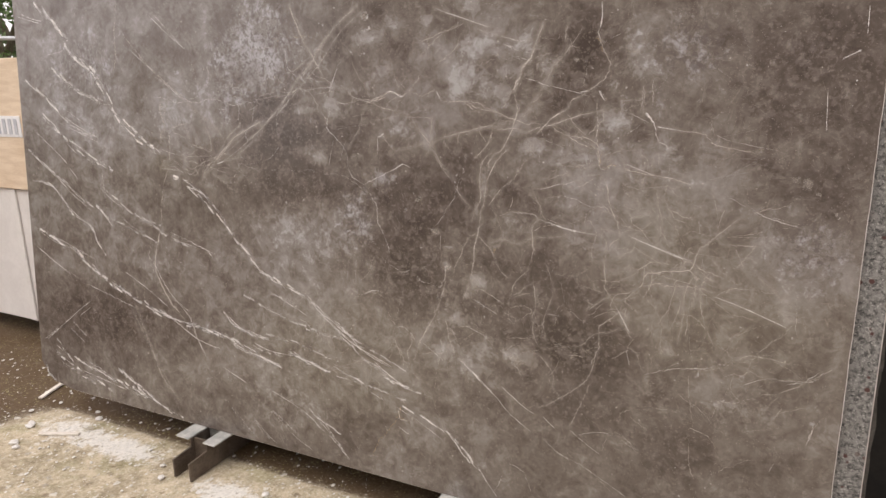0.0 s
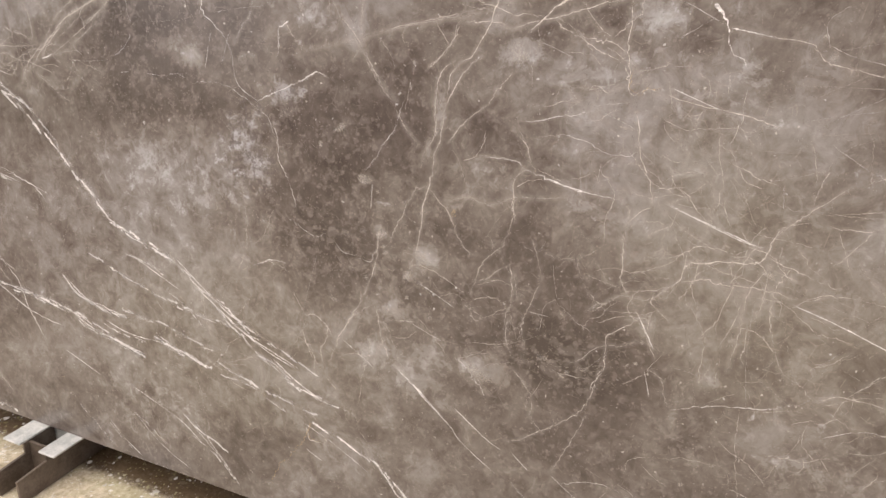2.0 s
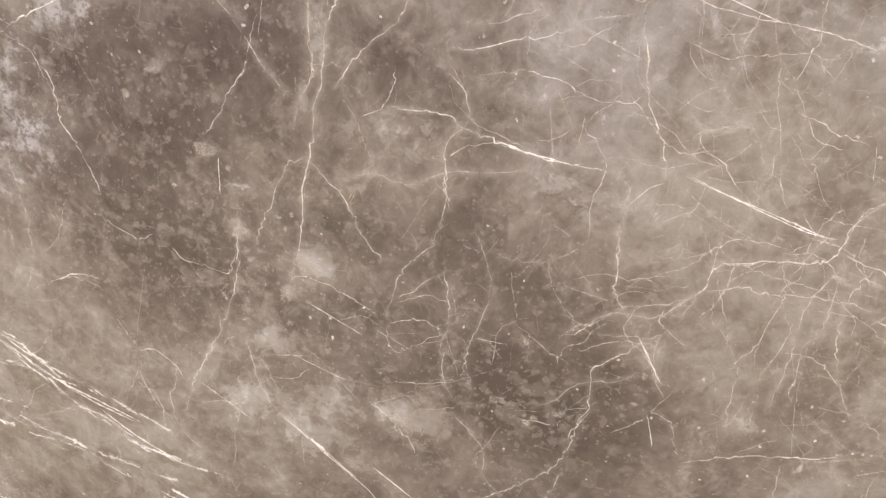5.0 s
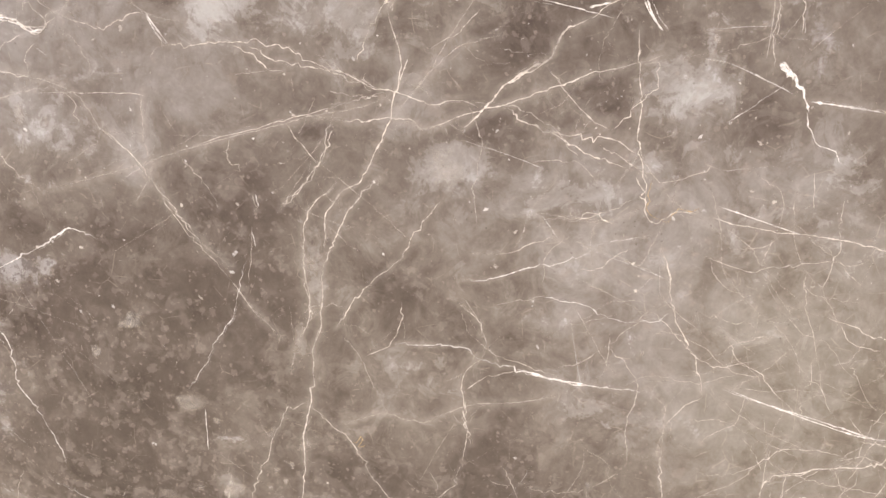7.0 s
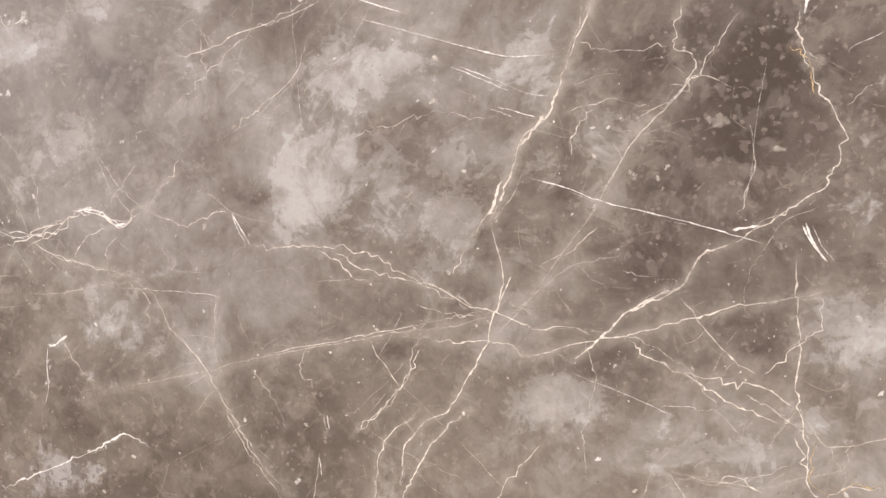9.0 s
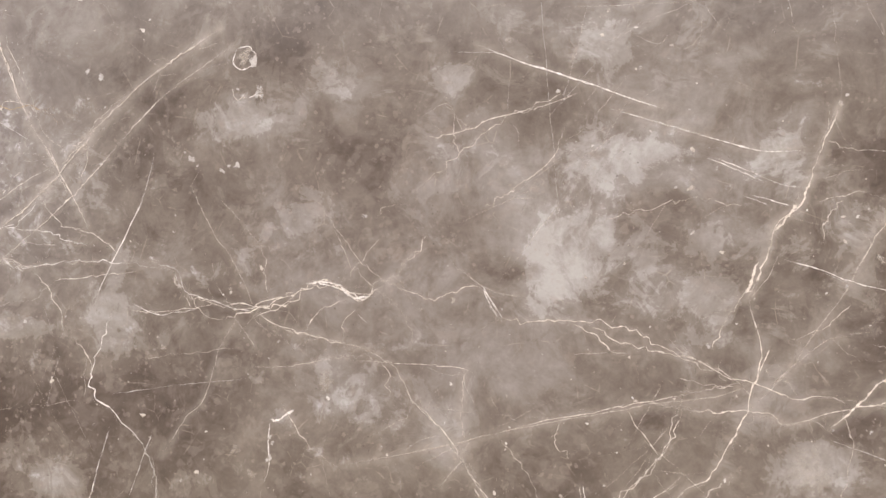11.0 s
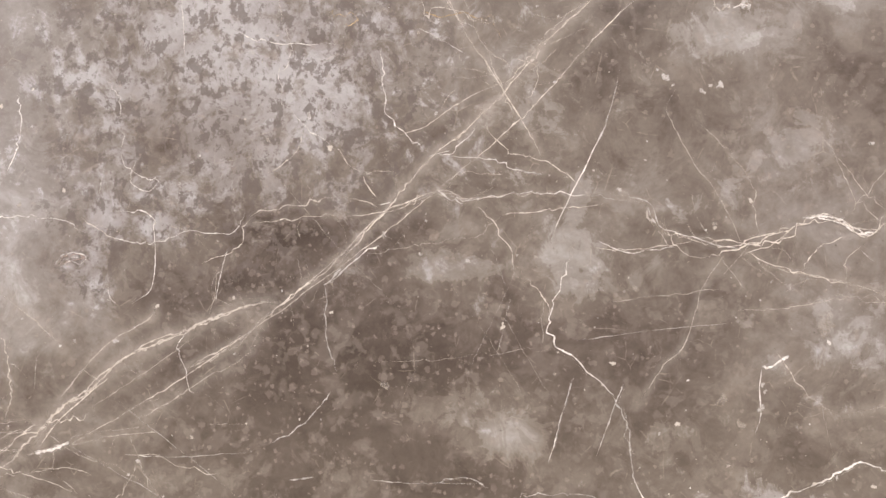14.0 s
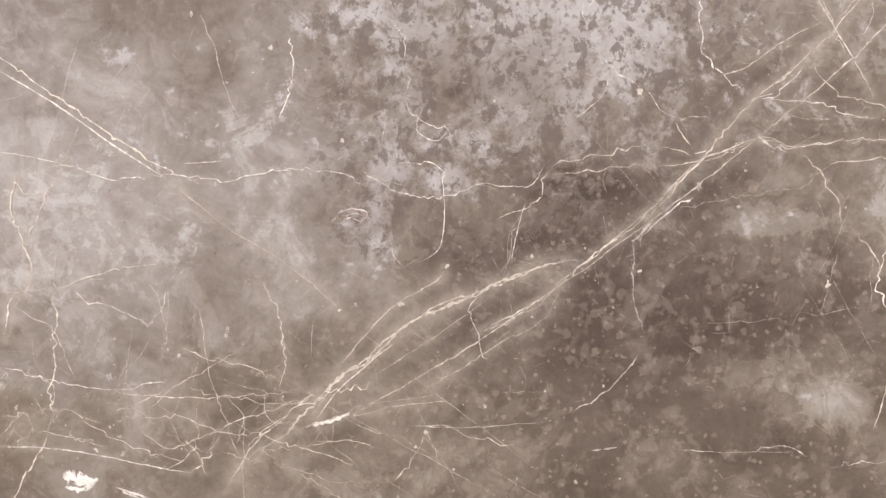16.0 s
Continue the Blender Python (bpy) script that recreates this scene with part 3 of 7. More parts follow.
cloud("shade", 2.593, 1.061, .079, .067, .05)
cloud("shade", 2.473, .653, .04, .05, -.06)
cloud("shade", 1.864, .894, .084, .065, -.05)
cloud("shade", 2.072, 1.403, .067, .054, .09)
cloud("shade", 2.241, 1.394, .027, .046, .08)
cloud("shade", 2.053, 1.294, .058, .035, .07)
cloud("shade", 2.264, 1.242, .062, .051, .05)
cloud("shade", 2.411, 1.322, .066, .047, -.08)
cloud("shade", 2.46, 1.178, .034, .034, -.05)
cloud("shade", 2.239, 1.307, .014, .042, -.08)
cloud("shade", 2.497, 1.206, .022, .025, .12)
cloud("shade", 2.276, 1.131, .027, .019, .10)
cloud("shade", 2.126, 1.093, .015, .06, -.06)
cloud("shade", 1.832, 1.123, .089, .066, -.11)
cloud("shade", 1.275, 1.077, .059, .031, -.06)
cloud("shade", 1.457, 1.4, .046, .045, .05)
cloud("shade", 1.589, 1.328, .029, .039, .08)
cloud("shade", 1.569, 1.234, .02, .034, .08)
cloud("shade", 1.479, 1.225, .04, .03, .06)
cloud("shade", 1.787, 1.352, .041, .028, .07)
cloud("shade", 1.714, 1.441, .042, .019, .07)
cloud("shade", 1.641, 1.256, .071, .049, .05)
cloud("shade", 1.332, 1.255, .037, .02, -.10)
cloud("shade", 1.21, 1.328, .027, .021, -.10)
cloud("shade", 1.317, 1.111, .079, .046, -.06)
cloud("shade", .85, 1.184, .061, .06, -.14)
cloud("shade", .97, 1.193, .119, .084, .07)
cloud("shade", .91, 1.318, .074, .049, .06)
cloud("milky", .995, 1.238, .099, .074, .6)
cloud("shade", 1.354, 1.252, .052, .029, -.08)
cloud("shade", 1.435, 1.139, .094, .044, -.05)
cloud("shade", 1.212, 1.032, .088, .03, -.05)
cloud("shade", 1.577, .847, .146, .107, .07)
cloud("shade", 1.685, .882, .089, .103, .10)
cloud("shade", 1.449, .946, .162, .081, -.06)
cloud("shade", 2.014, .365, .184, .168, .06)
cloud("shade", 2.412, .536, .15, .119, -.08)
cloud("shade", 2.056, .604, .07, .048, .10)
cloud("shade", 2.109, .719, .045, .034, .07)
cloud("shade", 1.821, .787, .134, .118, -.06)
cloud("shade", 1.275, .276, .183, .097, .06)
cloud("shade", 2.872, .937, .044, .051, .12)
cloud("shade", 2.142, 1.159, .078, .053, -.08)
cloud("shade", 2.058, 1.315, .044, .066, .08)
cloud("shade", 2.078, 1.511, .034, .021, .08)
cloud("shade", 2.125, 1.352, .028, .025, -.10)
cloud("shade", 1.541, 1.098, .024, .055, .08)
# left side raised for the sky reflected at a grazing angle
cloud("shade", .45, .95, .25, .4, .09)
cloud("shade", 1.35, .65, .2, .2, .06)
cloud("shade", 2.1, .62, .15, .08, -.08)
cloud("shade", 2.22, 1.39, .09, .07, .09)
cloud("shade", 2.11, 1.17, .1, .06, -.09)
cloud("shade", 1.5, 1.3, .08, .06, -.05)
cloud("shade", .92, 1.2, .09, .08, -.11)
cloud("shade", 1.12, 1.18, .09, .06, .05)
cloud("shade", 2.3, 1.3, .08, .06, .05)
cloud("shade", 1.85, 1.12, .09, .04, .05)


def outline(u, v):
    """Bends a square grid onto the slab's outline: left edge a little out of plumb, lower left corner broken off."""
    left = 0.026 * v - 0.014
    x = left + u * (WIDE - left) - 0.006 * u * max(0, v - 1.3)
    low = 0.022 + 0.080 * (0.055 - x) / 0.070 if x < 0.055 else 0.022 * max(0, 0.19 - x) / 0.135
    low += 0.004 * noise.noise(Vector((x * 60, 0, 2))) * (x < 0.1)
    return x, low + v * (TALL - low) / TALL


def slab_body():
    nu, nv = 560, 350
    u, v = np.meshgrid(np.linspace(0, 1, nu), np.linspace(0, TALL, nv))
    pts = np.array([outline(a, b) for a, b in zip(u.ravel(), v.ravel())])
    x, z = pts[:, 0], pts[:, 1]
    x = x + np.where(u.ravel() > 0.999, 0.0008 * np.sin(z * 41) * np.sin(z * 17), 0)
    fields = {}
    for k, rows in FIELDS.items():
        f = np.zeros(len(x))
        for cx, cz, a, b, much in rows:
            d = ((x - cx) / (a * 1.25)) ** 2 + ((z - cz) / (b * 1.25)) ** 2
            f = f + much * np.exp(-1.1 * d) if k == "shade" else np.maximum(f, much * np.exp(-1.1 * d))
        fields[k] = f
    verts = [(a, 0.0, b) for a, b in zip(x, z)]
    faces = [(j * nu + i, j * nu + i + 1, (j + 1) * nu + i + 1, (j + 1) * nu + i) for j in range(nv - 1) for i in range(nu - 1)]
    me = bpy.data.meshes.new("polished_face")
    me.from_pydata(verts, [], faces)
    for k, f in fields.items():
        me.attributes.new(k, "FLOAT", "POINT").data.foreach_set("value", f.astype(np.float32))
    me.materials.append(STONE)
    me.shade_smooth()
    face = new("polished_face", me)
    face.parent = slab
    # the sawn sides and the back, following the same outline
    rim = [j * nu for j in range(nv - 1, -1, -1)] + list(range(1, nu)) + [j * nu + nu - 1 for j in range(1, nv)] + [(nv - 1) * nu + i for i in range(nu - 2, 0, -1)]
    bm = bmesh.new()
    rows = []
    for y, inset in ((0.0002, 0.0), (0.0016, -0.0016), (THICK, -0.0016)):
        row = []
        for i in rim:
            px, pz = x[i], z[i]
            chip = 0.0022 * max(0, noise.noise(Vector((px * 23, pz * 23, 5)))) if y < 0.001 else 0
            sx = (-1 if px < 0.1 else 1 if px > WIDE - 0.05 else 0)
            sz = (-1 if pz < 0.1 else 1 if pz > TALL - 0.05 else 0)
            row.append(bm.verts.new((px - sx * (inset + chip), y, pz - sz * inset)))
        rows.append(row)
    n = len(rim)
    for a, b in zip(rows, rows[1:]):
        for i in range(n):
            bm.faces.new((a[i], a[(i + 1) % n], b[(i + 1) % n], b[i]))
    part("sawn_edge", bm, SAWN, slab, "pale sawn edge with small chips")
    bm = bmesh.new()
    bm.faces.new([bm.verts.new((x[i], THICK + 0.0004, z[i])) for i in rim])
    part("back_face", bm, BARE_BACK, slab, "unpolished sawn back")
    return me


FACE = slab_body()

# ---- veins ----
HAIR, HAZE = {}, []
LIFT = [0.00025]


def course(flat, wander, close=0.0013):
    """A smooth way through a few points, with the jogs of a crack at several sizes."""
    p = [Vector((flat[i], flat[i + 1])) for i in range(0, len(flat), 2)]
    p = [p[0] * 2 - p[1]] + p + [p[-1] * 2 - p[-2]]
    way = []
    for a, b, c, d in zip(p, p[1:], p[2:], p[3:]):
        steps = max(2, int((c - b).length / close))
        for i in range(steps):
            t = i / steps
            way.append(0.5 * ((2 * b) + (c - a) * t + (2 * a - 5 * b + 4 * c - d) * t * t + (3 * b - a - 3 * c + d) * t ** 3))
    way.append(p[-2])
    # angular jogs of uneven length, then a fine tremble
    rng = random.Random(int(flat[0] * 9973 + flat[-1] * 7919 + len(flat)))
    n, knots, offs = len(way), [0], [0.0]
    while knots[-1] < n:
        knots.append(knots[-1] + 2 + int(rng.expovariate(1 / 3.2)))
        offs.append(rng.gauss(0, wander * 0.30))
    drift = np.interp(np.arange(n), knots, offs)
    out = []
    for i, q in enumerate(way):
        d = (way[min(n - 1, i + 1)] - way[max(0, i - 1)]).normalized()
        s = Vector((q.x, q.y, flat[0] * 7))
        j = noise.noise_vector(s * 30) * wander * 0.30 + noise.noise_vector(s * 320) * wander * 0.10
        out.append(q + Vector((j.x, j.y)) + Vector((-d.y, d.x)) * float(drift[i]))
    return out


def strip(store, way, half, much, lift, seed, soft=0.0):
    """Lays a strip along a way: full in the middle, running out to both sides and both ends."""
    verts, faces, fill = store
    n, start = len(way), len(verts)
    half *= 1.0 if soft else 1.28
    for i, q in enumerate(way):
        d = (way[min(n - 1, i + 1)] - way[max(0, i - 1)]).normalized()
        side = Vector((-d.y, d.x))
        e = min(1, 0.35 + 9 * min(i, n - 1 - i) / n) if n > 3 else 1
        s = noise.noise(Vector((q.x * 45, q.y * 45, seed))) + 0.7 * noise.noise(Vector((q.x * 140, q.y * 140, seed)))
        bead = max(0, noise.noise(Vector((q.x * 210, q.y * 210, seed + 9))))
        w = half * e * (max(0.2, 1 + 0.9 * s) if soft else max(0.42, 0.74 + 0.5 * s + 1.4 * bead))
        m = much * min(1, 0.4 + 5 * min(i, n - 1 - i) / n) * min(1, max(0.5 if soft else 0.42, 0.95 + 1.2 * noise.noise(Vector((q.x * 22, q.y * 22, seed + 4)))))
        for k, f in ((-1, 0), (0, 1), (1, 0)):
            r = q + side * w * k
            verts.append((r.x, -lift, r.y))
            fill.append((f, m, soft))
    for i in range(n - 1):
        for k in range(2):
            a = start + i * 3 + k
            faces.append((a, a + 1, a + 4, a + 3))


def mineral(name, store, material):
    verts, faces, fill = store
    me = bpy.data.meshes.new(name)
    me.from_pydata(verts, [], faces)
    fill = np.array(fill, np.float32)
    for k, key in enumerate(("core", "much", "soft")):
        me.attributes.new(key, "FLOAT", "POINT").data.foreach_set("value", np.ascontiguousarray(fill[:, k]))
    me.materials.append(material)
    ob = new(name, me)
    ob.parent = slab
    return ob


TWIG = random.Random(11)


def streak(width, much, *flat):
    """A bold white vein made of many slivers, one after the other and a little across the vein's own way."""
    LIFT[0] += 0.0000012
    store = ([], [], [])
    way = course(flat, 0.0030)
    strip(store, way, width * 0.0012, much * 0.16, LIFT[0], 3.1, 1.0)
    strip(store, way, 0.0005, much * 0.4, LIFT[0] + 0.0000004, flat[0])
    i, n = 0, len(way)
    while i < n - 3:
        run = TWIG.randrange(11, 54)
        piece = way[i:i + run + 1]
        if len(piece) > 2:
            d = (piece[-1] - piece[0]).normalized()
            side = Vector((-d.y, d.x))
            shift, slant = TWIG.gauss(0, 0.00045 * width), TWIG.uniform(-0.10, 0.06)
            piece = [q + side * (shift + slant * 0.0016 * (k - run / 2)) for k, q in enumerate(piece)]
            strip(store, piece, width * 0.00055 * TWIG.uniform(0.4, 1.5), min(1, much * TWIG.uniform(0.9, 1.5)), LIFT[0] + 0.0000008, i * 1.7)
            if TWIG.random() < 0.5:
                thin = [q + side * TWIG.choice((-1, 1)) * 0.0011 * width for q in piece]
                strip(store, thin, 0.0006, much * 0.7, LIFT[0] + 0.0000009, i)
        i += max(2, run - TWIG.randrange(0, 12)) if TWIG.random() < 0.55 else run + TWIG.randrange(3, 16)
    mineral("vein", store, WHITE)


def vein(width, much, haze, material, *flat):
    """A vein of so many millimetres along a few points (x and z pairs) of the face, with a faint haze of so many millimetres round it."""
    LIFT[0] += 0.0000012
    small = width < 1.9
    store = HAIR.setdefault(material.name, ([], [], [])) if small else ([], [], [])
    jog = {"white_calcite": 0.0042, "cream_calcite": 0.0056}.get(material.name, 0.006) * (0.5 if haze >= 8 else 1)
    span = sum(math.hypot(flat[i + 2] - flat[i], flat[i + 3] - flat[i + 1]) for i in range(0, len(flat) - 2, 2))
    if math.hypot(flat[-2] - flat[0], flat[-1] - flat[1]) > 0.992 * span:
        jog *= 0.22 if material is WHITE else 0.6
    way = course(flat, jog)
    if haze:
        HAZE.append((way[::2], haze * 0.00038 + 0.0010, much * (1.25 if haze > 9 else 0.75)))
    strip(store, way, width * (0.00027 if width < 2.5 else 0.00029 if width < 4 else 0.00033), min(1, much * (1.25 if haze > 11 else 1.9)), LIFT[0] + 0.0000006, flat[0])
    if not small and len(way) > 14:
        # a thin companion that leaves the vein and comes back to it
        for side in () if haze > 11 else (TWIG.choice((1, -1)),):
            i = TWIG.randrange(2, 12)
            while i < len(way) - 6:
                run = TWIG.randrange(9, 48)
                piece = way[i:i + run]
                d = (piece[-1] - piece[0]).normalized()
                across = Vector((-d.y, d.x))
                a, b = TWIG.uniform(0.0008, 0.0030) * side, TWIG.uniform(-0.001, 0.0025) * side
                off = [q + across * (a + (b - a) * k / len(piece)) for k, q in enumerate(piece)]
                if len(off) > 3:
                    strip(store, off, 0.00028, much * TWIG.uniform(0.3, 0.8), LIFT[0] + 0.0000009, flat[1])
                i += run + TWIG.randrange(6, 60)
    if material is CREAM and len(way) > 12:
        # twigs that split off to the sides
        twigs = HAIR.setdefault(material.name, ([], [], []))
        for _ in range(int(len(way) * 0.0013 / 0.030)):
            i = TWIG.randrange(2, len(way) - 3)
            d = (way[i + 2] - way[i - 2]).normalized()
            a = math.atan2(d.y, d.x) + TWIG.choice((-1, 1)) * TWIG.uniform(0.3, 1.2) + TWIG.choice((0, math.pi))
            far, bend = 0.006 + 0.05 * TWIG.random() ** 2.5, TWIG.gauss(0, 0.35)
            q, r = way[i], way[i] + Vector((math.cos(a), math.sin(a))) * far * 0.5
            e = r + Vector((math.cos(a + bend), math.sin(a + bend))) * far * 0.5
            strip(twigs, course((q.x, q.y, r.x, r.y, e.x, e.y), 0.0022), 0.00036, much * TWIG.uniform(0.35, 0.9), LIFT[0], flat[0] + i)
    if not small:
        mineral("vein", store, material)


vein(4.5, .72, 0, WHITE, 1.385, 1.218, 1.375, 1.206, 1.368, 1.202)
vein(2.34, .56, 0, WHITE, 1.379, 1.104, 1.366, 1.088, 1.347, 1.067, 1.323, 1.052)
vein(2.7, .64, 0, WHITE, 1.342, 1.019, 1.356, 1.021, 1.366, 1.023)
vein(1.44, .4, 0, WHITE, 1.417, 1.023, 1.455, 1.022, 1.522, 1.025)
vein(4.5, .56, 22, CREAM, 1.314, 1.184, 1.28, 1.173, 1.257, 1.162, 1.238, 1.15, 1.213, 1.139, 1.184, 1.126, 1.165, 1.11, 1.146, 1.09, 1.121, 1.074, 1.102, 1.053, 1.072, 1.022, 1.042, 1, 1.03, .984)
vein(8.1, .8, 0, WHITE, 1.097, 1.032, 1.115, 1.036, 1.132, 1.044)
vein(1.44, .32, 0, WHITE, .938, 1.112, .931, 1.062, .923, 1.041)
vein(1.26, .32, 0, WHITE, 1.098, 1.128, 1.096, 1.088)
vein(26, .95, 0, WHITE, .874, .978, .884, .977, .894, .974, .903, .970)
vein(13, .9, 0, WHITE, .877, .966, .886, .965, .896, .966)
vein(3.6, .64, 0, WHITE, .926, .967, .938, .964, .951, .959)
vein(2.7, .64, 0, WHITE, 1.07, 1.369, 1.075, 1.346, 1.072, 1.317, 1.063, 1.295)
vein(2.7, .48, 0, PINK, 1.114, 1.209, 1.119, 1.218, 1.133, 1.221, 1.143, 1.218, 1.131, 1.213, 1.116, 1.209)
vein(1.44, .4, 0, WHITE, 1.158, 1.305, 1.154, 1.276)
vein(1.8, .48, 0, WHITE, 1.163, 1.199, 1.168, 1.177)
vein(1.26, .32, 0, CREAM, 1.102, 1.03, 1.123, 1.009, 1.143, .994)
vein(1.08, .32, 0, CREAM, 1.288, 1.095, 1.298, 1.076)
vein(1.26, .32, 6, CREAM, 1.274, 1.221, 1.266, 1.182, 1.261, 1.168)
vein(1.26, .32, 0, CREAM, 1.348, 1.226, 1.356, 1.209)
vein(1.44, .32, 6, CREAM, 1.083, 1.012, 1.058, 1.006, 1.038, .99)
vein(2.34, .52, 0, WHITE, 1.631, 1.406, 1.622, 1.362, 1.606, 1.323, 1.59, 1.288, 1.578, 1.258, 1.576, 1.249)
vein(2.34, .56, 0, WHITE, 1.596, 1.244, 1.587, 1.215, 1.578, 1.185, 1.579, 1.16, 1.605, 1.14, 1.615, 1.132, 1.625, 1.124, 1.638, 1.106, 1.649, 1.087, 1.649, 1.075, 1.657, 1.059)
vein(2.34, .56, 0, WHITE, 1.6, 1.127, 1.591, 1.092, 1.58, 1.047)
vein(2.34, .56, 0, WHITE, 1.645, 1.123, 1.634, 1.091, 1.623, 1.056)
vein(4.5, .64, 0, CREAM, 1.657, 1.284, 1.662, 1.273, 1.669, 1.266)
vein(4.5, .64, 0, WHITE, 1.796, 1.277, 1.814, 1.279, 1.83, 1.274, 1.842, 1.265, 1.857, 1.265)
vein(1.08, .28, 0, WHITE, 1.599, 1.159, 1.678, 1.173, 1.739, 1.181)
vein(1.26, .4, 0, WHITE, 1.846, 1.251, 1.86, 1.24)
vein(1.44, .32, 4, CREAM, 1.744, 1.193, 1.794, 1.198, 1.839, 1.212)
vein(4.5, .56, 0, WHITE, 1.766, 1.143, 1.773, 1.142, 1.789, 1.154)
vein(2.16, .48, 0, WHITE, 1.766, 1.141, 1.765, 1.12, 1.767, 1.101, 1.763, 1.082)
vein(1.44, .32, 6, CREAM, 1.923, 1.457, 1.94, 1.445, 1.949, 1.431)
vein(1.8, .28, 8, CREAM, 1.94, 1.304, 1.953, 1.291, 1.978, 1.276, 2.014, 1.27)
vein(1.26, .32, 0, CREAM, 1.861, 1.345, 1.874, 1.355, 1.894, 1.353)
vein(1.26, .32, 0, CREAM, 1.726, 1.24, 1.748, 1.212)
vein(6.3, .56, 0, CREAM, 2.253, 1.364, 2.242, 1.349, 2.231, 1.339)
vein(4.5, .56, 0, CREAM, 2.22, 1.311, 2.215, 1.297, 2.209, 1.282)
vein(6.3, .6, 0, CREAM, 2.323, 1.208, 2.34, 1.217, 2.359, 1.228)
vein(2.16, .68, 0, WHITE, 2.241, 1.314, 2.271, 1.306, 2.298, 1.296, 2.338, 1.287, 2.38, 1.277, 2.421, 1.266)
vein(2.16, .56, 0, WHITE, 2.179, 1.406, 2.208, 1.395, 2.237, 1.383, 2.257, 1.38)
vein(2.16, .56, 0, WHITE, 2.213, 1.372, 2.246, 1.363)
vein(2.34, .48, 5, CREAM, 2.416, 1.279, 2.432, 1.286, 2.447, 1.299, 2.462, 1.309, 2.467, 1.322, 2.472, 1.335, 2.469, 1.355, 2.459, 1.374, 2.451, 1.389, 2.442, 1.41, 2.438, 1.431, 2.438, 1.448)
vein(4.5, .68, 0, WHITE, 2.399, 1.275, 2.409, 1.277, 2.418, 1.279)
vein(3.6, .48, 0, WHITE, 2.45, 1.282, 2.456, 1.267, 2.466, 1.253)
vein(3.06, .2, 8, CREAM, 2.375, 1.081, 2.4, 1.078, 2.429, 1.076)
vein(3.06, .68, 0, WHITE, 1.706, .984, 1.749, 1.009, 1.776, 1.021, 1.816, 1.04, 1.836, 1.05, 1.855, 1.063, 1.874, 1.057, 1.887, 1.051)
vein(1.98, .56, 0, WHITE, 2.067, 1.1, 2.069, 1.087)
vein(1.8, .56, 0, WHITE, 2.06, 1.061, 2.063, 1.045)
vein(1.8, .28, 0, WHITE, 2.28, 1.155, 2.321, 1.142, 2.365, 1.126)
vein(1.44, .28, 0, WHITE, 2.419, 1.407, 2.413, 1.364, 2.411, 1.322, 2.404, 1.283)
vein(1.44, .32, 0, CREAM, 1.926, 1.464, 1.938, 1.443, 1.947, 1.427)
vein(2.16, .56, 0, OCHRE, 2.434, 1.417, 2.44, 1.41, 2.445, 1.402, 2.449, 1.389, 2.455, 1.378)
vein(1.26, .32, 0, CREAM, 2.277, 1.243, 2.3, 1.23, 2.331, 1.223)
vein(1.62, .4, 0, WHITE, 2.497, 1.423, 2.476, 1.411, 2.473, 1.405)
vein(1.44, .32, 0, CREAM, 2.285, 1.411, 2.277, 1.389, 2.295, 1.395, 2.317, 1.397)
vein(5.4, .8, 0, WHITE, 2.573, 1.225, 2.582, 1.214, 2.593, 1.197, 2.6, 1.179)
vein(3.06, .64, 0, WHITE, 2.6, 1.179, 2.61, 1.153, 2.624, 1.145, 2.638, 1.132)
vein(8.1, .72, 0, WHITE, 2.571, 1.223, 2.579, 1.215, 2.585, 1.209)
vein(3.6, .6, 8, WHITE, 2.599, 1.189, 2.634, 1.184, 2.667, 1.178)
vein(2.7, .36, 8, WHITE, 2.501, 1.23, 2.531, 1.222, 2.557, 1.21, 2.589, 1.194)
vein(1.8, .48, 0, CREAM, 2.284, .89, 2.305, .904, 2.341, .915)
vein(2.16, .32, 12, CREAM, 2.039, .998, 2.067, .961, 2.085, .942)
vein(1.26, .4, 0, CREAM, 2.06, 1.067, 2.052, 1.005)
vein(1.8, .28, 6, CREAM, 2.151, .95, 2.171, .919, 2.194, .866, 2.206, .85)
vein(3.06, .48, 5, WHITE, 2.548, .901, 2.588, .887, 2.645, .87, 2.712, .848)
vein(2.16, .2, 10, WHITE, 2.391, .976, 2.399, .927, 2.406, .895)
vein(2.34, .24, 12, CREAM, 2.529, 1.072, 2.538, 1.027, 2.567, .992, 2.609, .952, 2.624, .91)
vein(1.44, .4, 0, WHITE, 2.455, 1.28, 2.464, 1.261, 2.472, 1.253)
vein(1.26, .32, 0, WHITE, 2.588, 1.263, 2.59, 1.248)
vein(1.44, .32, 6, CREAM, 2.565, 1.234, 2.567, 1.259, 2.566, 1.278)
vein(1.26, .36, 5, CREAM, 2.618, 1.062, 2.652, 1.034, 2.672, 1.04)
vein(1.26, .32, 5, CREAM, 2.611, 1.028, 2.624, 1.005, 2.672, .995)
vein(1.26, .32, 5, CREAM, 2.554, .901, 2.585, .921, 2.619, .958, 2.633, .971)
vein(1.62, .4, 0, CREAM, 2.585, .627, 2.569, .6, 2.565, .586)
vein(2.7, .56, 0, WHITE, 2.056, .471, 2.098, .439, 2.141, .407, 2.175, .378)
vein(1.44, .4, 0, WHITE, 2.334, .655, 2.377, .653)
vein(1.8, .48, 0, WHITE, 2.193, .525, 2.222, .502, 2.247, .478, 2.265, .447)
vein(1.62, .4, 4, CREAM, 1.659, .611, 1.737, .642, 1.796, .629)
vein(1.44, .4, 4, CREAM, 2.433, .749, 2.494, .736)
